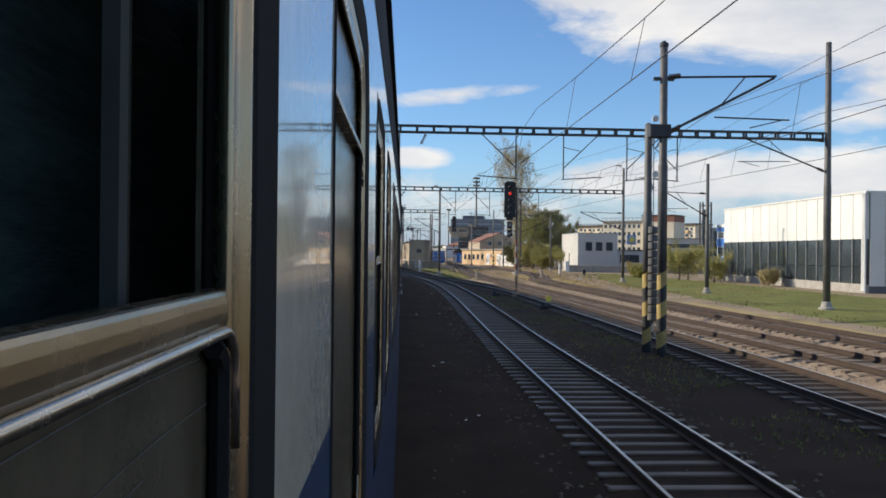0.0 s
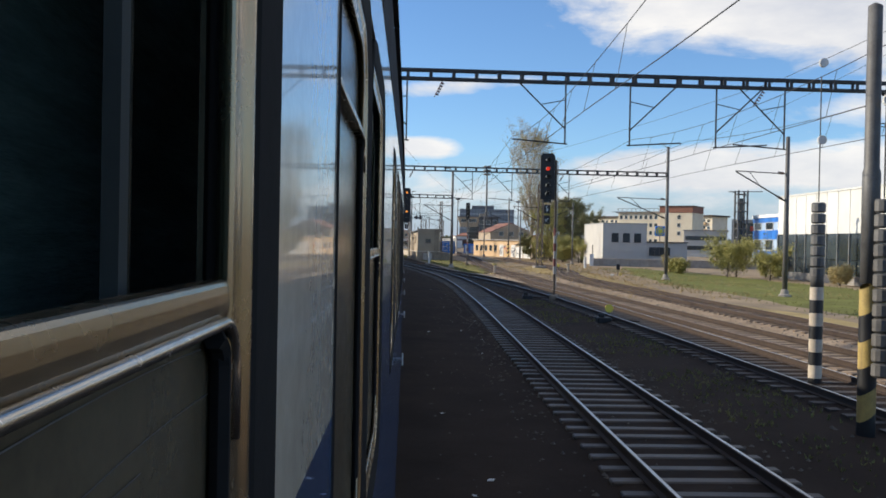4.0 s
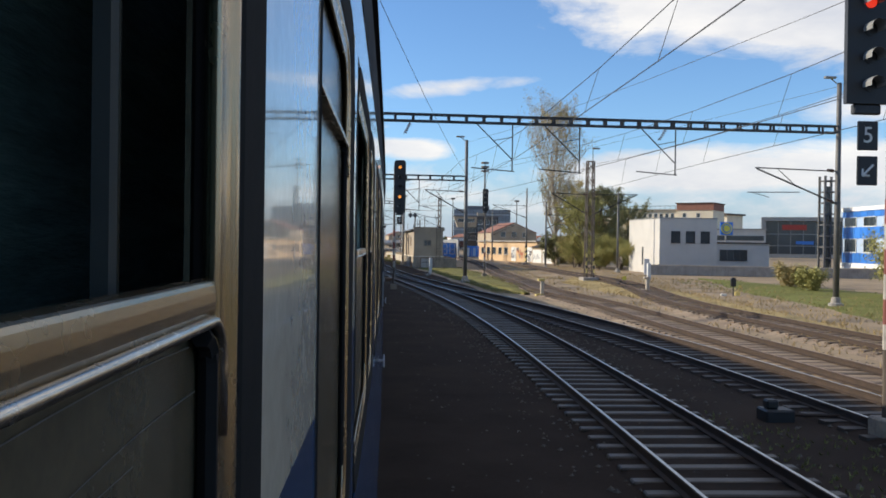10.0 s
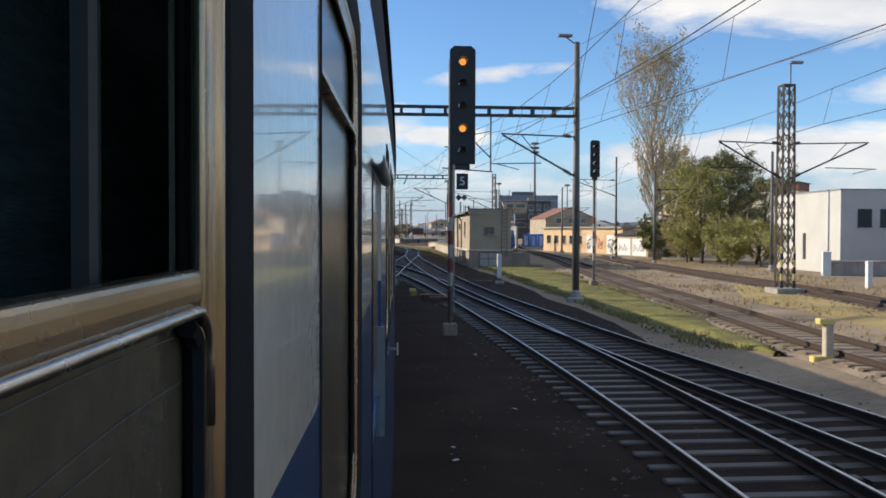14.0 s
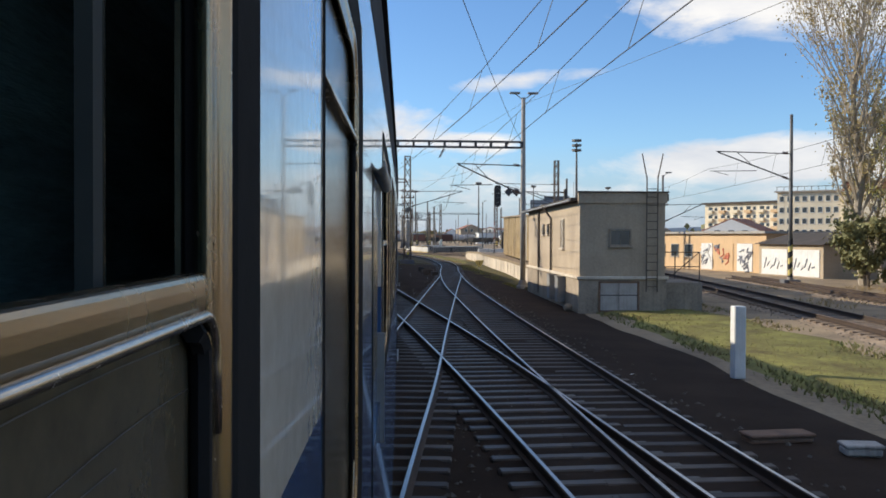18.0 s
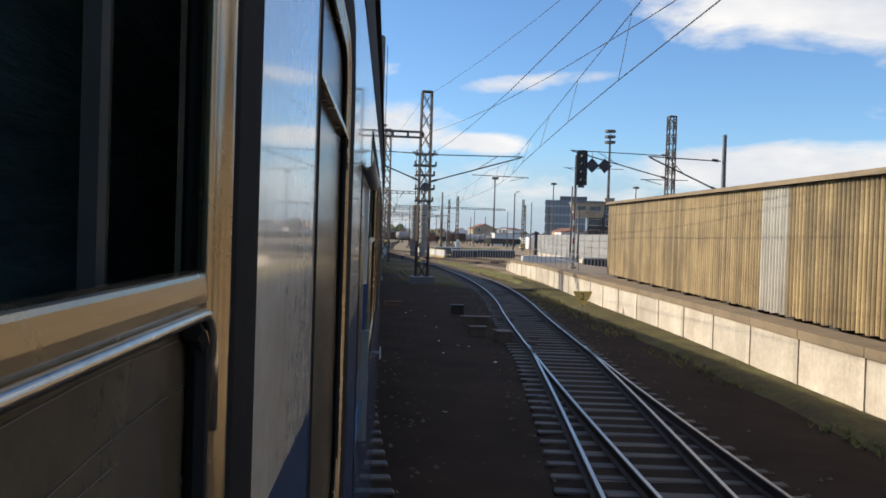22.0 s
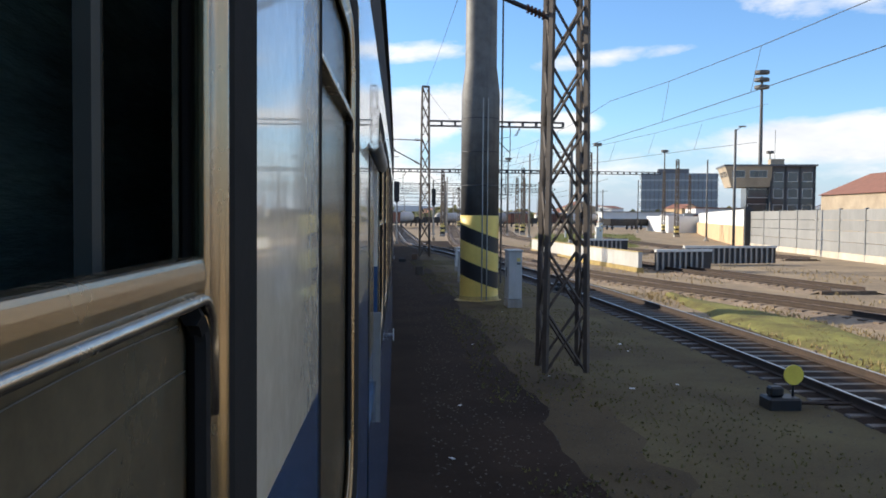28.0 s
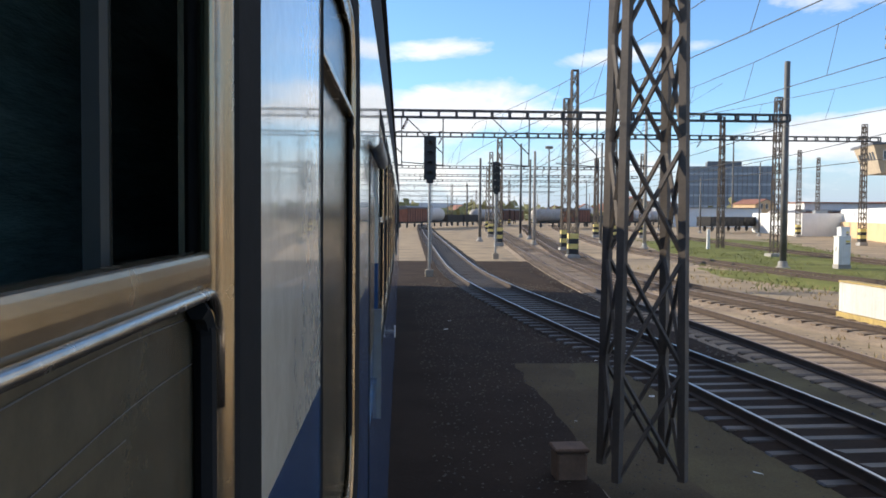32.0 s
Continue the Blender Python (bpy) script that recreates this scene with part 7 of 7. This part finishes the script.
def wagon(x, y, turn, kind):
    r = thing("freight_wagon", x, y, 0, turn, {"tank": "pale grey tank wagon standing in the yard", "box": "rusty red-brown box wagon standing in the yard", "open": "dark open freight wagon standing in the yard"}[kind], "wagon", "standing freight wagons")
    part("frame", bx(-1.3, 1.3, -6, 6, 0.9, 1.2), "underframe", r)
    if kind == "tank":
        g = lathe(bmesh.new(), [(0.6, -5.6), (1.25, -5.3), (1.4, -4.8), (1.4, 4.8), (1.25, 5.3), (0.6, 5.6)], 18)
        part("tank", g, "tank", r, smooth=True).matrix_basis = pose(0, 0, 2.6, 90)
        part("dome", tb((0, 0, 3.9), (0, 0, 4.3), 0.4, 12), "tank", r)
    else:
        h = 3.9 if kind == "box" else 2.6
        part("body", bx(-1.4, 1.4, -5.8, 5.8, 1.2, h, bevel=0.04), "wagon" if kind == "box" else "underframe", r)
        for i in range(9):
            part("rib", bx(-1.46, 1.46, -5.7 + i * 1.42, -5.6 + i * 1.42, 1.2, h), "underframe", r)
        if kind == "box":
            part("roof", lathe(bmesh.new(), [(1.5, -5.9), (1.5, 5.9)], 24), "roof_grey", r).matrix_basis = pose(0, 0, 3.9, 90) @ Matrix.Diagonal((1, 0.25, 1, 1))
    for yy in (-4.2, 4.2):
        for xx in (-0.8, 0.68):
            part("wheel", tb((xx, yy, 0.48), (xx + 0.12, yy, 0.48), 0.48, 14), "dark_steel", r)


kinds = ["tank", "box", "open", "box", "tank", "tank", "box", "open"]
for i in range(9):
    wagon(-34 + i * 5.5, 462 + i * 11.6, -25, kinds[i % 8])
for i in range(8):
    wagon(-60 + i * 2.0, 445 + i * 12.4, -9, kinds[(i * 3 + 1) % 8])
for i in range(6):
    wagon(-2 + i * 7.6, 440 + i * 9.6, -38, kinds[(i * 5 + 2) % 8])

# ---------------------------------------------------------------- trees and distance


def tree(name, x, y, h, spread, label, bark, leaf, leaves, upright=0.5, seed=1, leaf_size=0.16, trunk=0.25, low=0.15, limbs=16, forks=2):
    """Tapered trunk, limbs that fork twice, and a crown of small leaves round the twigs."""
    rnd = random.Random(seed)
    root = thing(name, x, y, -0.3, 0, label, "tree" if name == "tree" else "bush", "trees" if name == "tree" else "bushes")
    bm = bmesh.new()
    tips = []
    segs, p = 8, Vector((0, 0, 0))
    spine = [p.copy()]
    for i in range(segs):
        p = p + Vector((rnd.uniform(-0.02, 0.02) * h, rnd.uniform(-0.02, 0.02) * h, h * 0.92 / segs))
        spine.append(p.copy())
    for i in range(segs):
        r0, r1 = trunk * (1 - i / segs) ** 0.8 + 0.02, trunk * (1 - (i + 1) / segs) ** 0.8 + 0.015
        tube(bm, spine[i], spine[i + 1], r0, 7, r1)

    def grow(a, d, length, r, depth):
        b = a + d * length
        mid = a.lerp(b, 0.5) + Vector((rnd.uniform(-1, 1), rnd.uniform(-1, 1), rnd.uniform(0, 1))) * length * 0.07
        tube(bm, a, mid, r, 4, r * 0.75)
        tube(bm, mid, b, r * 0.75, 4, r * 0.45)
        tips.append((mid, length))
        tips.append((b, length))
        if depth:
            for _ in range(3):
                nd = (d + Vector((rnd.uniform(-1, 1), rnd.uniform(-1, 1), rnd.uniform(-0.4, 0.9) + upright * 0.5)) * 0.65).normalized()
                grow(a.lerp(b, rnd.uniform(0.35, 1.0)), nd, length * rnd.uniform(0.45, 0.65), r * 0.5, depth - 1)

    for i in range(limbs):
        k = low + (0.93 - low) * (i + rnd.random()) / limbs
        a = spine[int(k * segs)].lerp(spine[min(segs, int(k * segs) + 1)], k * segs % 1)
        ang = i * 2.4 + rnd.uniform(-0.4, 0.4)
        prof = math.sin(math.pi * min(1, max(0.12, (k - low + 0.12) / (1.12 - low)))) ** 0.7
        d = Vector((math.cos(ang), math.sin(ang), upright * 2.2 + rnd.uniform(-0.1, 0.3))).normalized()
        grow(a, d, spread * prof * rnd.uniform(0.6, 1.0) * (1 + upright * 0.6), trunk * 0.34 * (1.1 - k), forks)
    part("trunk", bm, bark, root)
    lb = bmesh.new()
    for _ in range(leaves):
        c, length = tips[rnd.randrange(len(tips))]
        c = c + Vector((rnd.gauss(0, 1), rnd.gauss(0, 1), rnd.gauss(0, 1))) * 0.35 * max(0.5, length * 0.45)
        n1 = Vector((rnd.gauss(0, 1), rnd.gauss(0, 1), rnd.gauss(0, 1))).normalized()
        n2 = n1.cross(Vector((rnd.gauss(0, 1), rnd.gauss(0, 1), rnd.gauss(0, 1)))).normalized()
        sz = leaf_size * rnd.uniform(0.6, 1.4)
        if c.z > 0.1:
            lb.faces.new([lb.verts.new(c + q) for q in (n1 * sz, n2 * sz * 0.6, -n1 * sz, -n2 * sz * 0.6)])
    part("crown", lb, leaf, root)
    return root


tree("tree", 21.7, 170.5, 22.8, 5.2, "tall half-bare poplar with upright pale branches and last yellow leaves", "bark", "leaf_yellow", 16000, 0.95, 3, 0.085, 0.3, 0.14, 64, 3)
tree("tree", 26.0, 163, 11.5, 3.4, "dark green spreading pine tree behind the tracks", "dark_bark", "leaf_green", 20000, 0.25, 5, 0.085, 0.22, 0.12, 30)
tree("tree", 23.4, 160, 9.0, 3.0, "yellow-green autumn tree with a full crown", "dark_bark", "leaf_lime", 15000, 0.4, 6, 0.08, 0.18, 0.08, 28)
tree("tree", 28.8, 171, 11.0, 3.6, "dark green tree with a broad crown", "dark_bark", "leaf_green", 18000, 0.3, 7, 0.09, 0.22, 0.1, 28)
tree("tree", 25.5, 176, 12.5, 3.2, "half-bare autumn tree with yellow leaves", "bark", "leaf_yellow", 9000, 0.6, 8, 0.09, 0.2, 0.12, 22)
tree("tree", 24.2, 166.5, 10.0, 3.0, "yellow-green autumn tree beside the poplar", "dark_bark", "leaf_lime", 12000, 0.45, 51, 0.075, 0.18, 0.06, 28)
tree("tree", 28.2, 158.5, 8.6, 2.8, "green tree with a loose crown behind the white building", "dark_bark", "leaf_green", 13000, 0.35, 52, 0.08, 0.18, 0.05, 28)
tree("bush", 20.9, 168, 3.8, 1.9, "dense dark ivy bush at the foot of the poplar", "dark_bark", "leaf_green", 5000, 0.3, 9, 0.14, 0.08, 0.0, 18)
for i, (x_, y_, h_, w_, lf) in enumerate(((25.4, 158.5, 2.8, 2.2, "leaf_green"), (22.4, 161.5, 2.6, 2.0, "leaf_lime"), (24.0, 153.0, 1.6, 1.6, "leaf_lime"), (27.6, 150.5, 2.4, 1.8, "leaf_lime"), (26.8, 153.5, 3.0, 2.2, "leaf_lime"), (24.6, 156.0, 3.2, 2.3, "leaf_lime"), (23.2, 164.5, 3.5, 2.2, "leaf_yellow"), (30.8, 97, 2.2, 2.3, "leaf_lime"), (33.0, 100.5, 2.4, 2.6, "leaf_lime"), (33.2, 92.5, 1.7, 1.6, "leaf_lime"), (35.6, 84, 0.9, 0.9, "leaf_yellow"), (28.4, 105, 0.8, 0.9, "leaf_lime"), (29.5, 110.5, 0.9, 1.0, "leaf_yellow"))):
    tree("bush", x_, y_, h_, w_, "loose green and yellow autumn bush beside the yard", "dark_bark", lf, 9000, 0.35, 20 + i, 0.065, 0.06, 0.0, 18)

# far woods, roofs and hills that close the view
far = bmesh.new()
rnd = random.Random(77)
for i in range(900):
    a = rnd.uniform(-0.32, 0.75)
    dist = rnd.uniform(560, 1500)
    if -0.05 < a < 0.28 and dist < 700:
        continue
    c = Vector((math.sin(a) * dist, math.cos(a) * dist + 100, 0))
    r = rnd.uniform(3, 8)
    for k in range(14):
        q = c + Vector((rnd.gauss(0, r * 0.6), rnd.gauss(0, r * 0.6), abs(rnd.gauss(r * 0.5, r * 0.35))))
        n1 = Vector((rnd.gauss(0, 1), rnd.gauss(0, 0.3), rnd.gauss(0, 1))).normalized() * r * 0.4
        n2 = n1.cross(Vector((rnd.gauss(0, 1), rnd.gauss(0, 1), rnd.gauss(0, 1)))).normalized() * r * 0.35
        far.faces.new([far.verts.new(q + e) for e in (n1, n2, -n1, -n2)])
tagged(part("far_woods", far, "leaf_green", None), "dark far woods and hedges at the edge of the yard", "trees", kind="stuff")
rnd = random.Random(5)
for i in range(26):
    a = rnd.uniform(-0.18, 0.42)
    dist = rnd.uniform(520, 1100)
    gable_house(math.sin(a) * dist, math.cos(a) * dist + 60, rnd.uniform(-40, 40), rnd.uniform(10, 18), rnd.uniform(9, 14), rnd.uniform(4, 8), rnd.uniform(9, 12), "small far house with a red tile roof", rnd.choice(["white_wall", "plaster", "orange_wall"]), "tile_roof", 2)
# horizon hills; the blue-grey of their material stands for distance haze
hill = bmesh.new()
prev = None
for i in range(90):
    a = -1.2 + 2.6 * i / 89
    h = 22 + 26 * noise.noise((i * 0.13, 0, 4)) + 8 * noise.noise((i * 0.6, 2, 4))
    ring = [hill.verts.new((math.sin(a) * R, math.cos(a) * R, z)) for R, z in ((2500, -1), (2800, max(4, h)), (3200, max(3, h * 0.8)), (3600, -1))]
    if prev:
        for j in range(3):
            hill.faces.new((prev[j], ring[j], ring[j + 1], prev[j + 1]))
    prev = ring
tagged(part("far_hills", hill, mat("hazy_hill", (0.1, 0.14, 0.19), (0.07, 0.1, 0.14), 0.01, 0.1, 0.9, bump=0), None, smooth=True), "low blue-grey hills on the horizon", "hills", kind="structure")

# ---------------------------------------------------------------- loose stones, tufts and litter
rnd = random.Random(12)
stones = bmesh.new()


def stone(p, r):
    v = [stones.verts.new(p + Vector(c) * r * rnd.uniform(0.6, 1.2)) for c in ((1, 0, 0), (0, 1, 0), (-1, 0, 0), (0, -1, 0), (0, 0, 0.8))]
    for i in range(4):
        stones.faces.new((v[i], v[(i + 1) % 4], v[4]))


for nm, n_, s0_, s1_ in (("T1", 5200, 2, 178), ("T2", 6000, 20, 320), ("R3", 3000, 20, 150), ("Y1", 1200, 262, 330), ("R4", 1400, 20, 110)):
    k = np.array(TRACKS[nm], float)
    for _ in range(n_):
        s = rnd.uniform(s0_, s1_)
        u = float(np.interp(s, k[:, 0], k[:, 1])) + rnd.uniform(-2.0, 2.0)
        stone(W(s, u, -0.215), rnd.uniform(0.025, 0.06))
for _ in range(22000):
    s, u = rnd.uniform(206, 316), rnd.uniform(0.4, 6.4)
    stone(W(s, u, -0.208), rnd.uniform(0.008, 0.026))
for _ in range(2600):
    s, u = rnd.uniform(0, 310), rnd.uniform(0.4, 3.0)
    stone(W(s, u, -0.225), rnd.uniform(0.012, 0.04))
tagged(part("loose_stones", stones, mat("stone", (0.15, 0.125, 0.098), (0.07, 0.057, 0.044), 9, 60, 0.9, bump=0.3), None), "loose ballast stones lying between and beside the tracks", "stones", kind="stuff")
litter = bmesh.new()
for _ in range(170):
    s, u = rnd.uniform(0, 305), rnd.uniform(0.6, 5.4)
    p = W(s, u, -0.195)
    a = rnd.uniform(0, 6.28)
    w_, d_ = rnd.uniform(0.02, 0.06), rnd.uniform(0.02, 0.04)
    ex, ey = Vector((math.cos(a), math.sin(a), 0.1)) * w_, Vector((-math.sin(a), math.cos(a), 0.15)) * d_
    litter.faces.new([litter.verts.new(p + e) for e in (ex + ey, ex - ey, -ex - ey, -ex + ey)])
tagged(part("litter", litter, "white", None), "scraps of pale paper litter on the ground", "litter", kind="stuff")


def tufts(name, n_, s0_, s1_, u0, u1, z, hmin, hmax, material, label, seed):
    r_ = random.Random(seed)
    bm = bmesh.new()
    for _ in range(n_):
        s = r_.uniform(s0_, s1_)
        u = r_.uniform(u0(s), u1(s))
        if noise.noise((s * 0.22, u * 0.35, seed)) < -0.12:
            continue
        p = W(s, u, z)
        for _ in range(3):
            a = r_.uniform(0, 6.28)
            side = Vector((math.cos(a), math.sin(a), 0)) * 0.02
            h = r_.uniform(hmin, hmax)
            lean = Vector((r_.gauss(0, 0.4), r_.gauss(0, 0.4), 1)) * h
            bm.faces.new([bm.verts.new(p + q) for q in (side, -side, lean)])
    tagged(part(name, bm, material, None), label, "grass", kind="stuff")


tufts("grass_tufts", 7000, -5, 122, lambda s: 19.5 + max(0, s - 75) * 0.18, lambda s: 36, -0.28, 0.05, 0.16, "blade", "short green grass on the verge", 31)
tufts("dry_grass_tufts", 4500, 60, 124, lambda s: 13.8 + (s - 60) * 0.04, lambda s: 16.5 + (s - 60) * 0.13, -0.27, 0.05, 0.2, "dry_blade", "dry yellow grass between the sidings", 32)
tufts("weeds", 7000, 97, 152, lambda s: 7.9, lambda s: 11.0 + (s - 96) * 0.055, -0.25, 0.04, 0.15, "weed", "brown-green weeds near the hut", 45)
tufts("grass_tufts", 6500, 97, 150, lambda s: 7.8, lambda s: 10.8 + (s - 96) * 0.055, -0.25, 0.04, 0.16, "blade", "sparse grass near the hut", 33)
tufts("weeds", 12000, 206, 286, lambda s: 1.5, lambda s: 5.8, -0.21, 0.015, 0.05, "low_weed", "low brown-green weeds on the gritty ground", 44)
tufts("grass_tufts", 4500, 204, 262, lambda s: 9.6, lambda s: 12.8, -0.27, 0.04, 0.18, "dry_blade", "dry grass below the platform", 35)
tufts("grass_tufts", 2500, 164, 205, lambda s: 7.3, lambda s: edge_u(s) - 0.2, -0.27, 0.04, 0.16, "blade", "thin grass under the platform wall", 36)
tufts("grass_tufts", 6000, 312, 388, lambda s: 14 + (s - 312) * 0.2, lambda s: 26.5 + (s - 312) * 0.28, -0.19, 0.05, 0.18, "blade", "green grass between yard tracks", 37)
tufts("dry_grass_tufts", 9000, 62, 165, lambda s: max(11.5, 8 + (s - 62) * 0.12), lambda s: 30, -0.29, 0.05, 0.22, "dry_blade", "dry yellow grass over the open yard ground", 38)
tufts("dry_grass_tufts", 5000, 230, 330, lambda s: 9.5, lambda s: 26, -0.29, 0.05, 0.2, "dry_blade", "dry grass between the yard tracks", 39)
tufts("grass_tufts", 2500, 10, 60, lambda s: 5.6, lambda s: 7.9, -0.235, 0.03, 0.1, "blade", "thin weeds between two tracks", 40)
rnd = random.Random(61)
for i in range(34):
    s_, u_ = rnd.uniform(340, 760), rnd.uniform(-14, 60)
    if abs(u_ - np.interp(s_, [340, 400, 520], [3.4, 4, 6])) < 2.5:
        continue
    pole_mast(s_, u_, rnd.uniform(9, 12.5), 0.16, 0.12, rnd.choice(["steel", "concrete", "dark_steel"]), "slim far mast among the yard tracks")
for s_ in (350, 425, 490, 600, 680):
    beam(s_, 40, -14, rnd.uniform(8.6, 9.6), "far dark portal beam across the yard tracks")
for a_, b_ in ((-6, 2.5), (-3, 7), (10, 16), (18, 26), (24, 33)):
    wire([W(319, a_, 7.0), W(395, a_ + (b_ - a_) * 0.2, 7.0), W(470, b_, 7.1), W(600, b_ * 1.3, 7.1)], 0.02, sag=0.7)
    wire([W(319, a_, 5.7), W(395, a_ + (b_ - a_) * 0.2, 5.7), W(470, b_, 5.7), W(600, b_ * 1.3, 5.7)], 0.02)
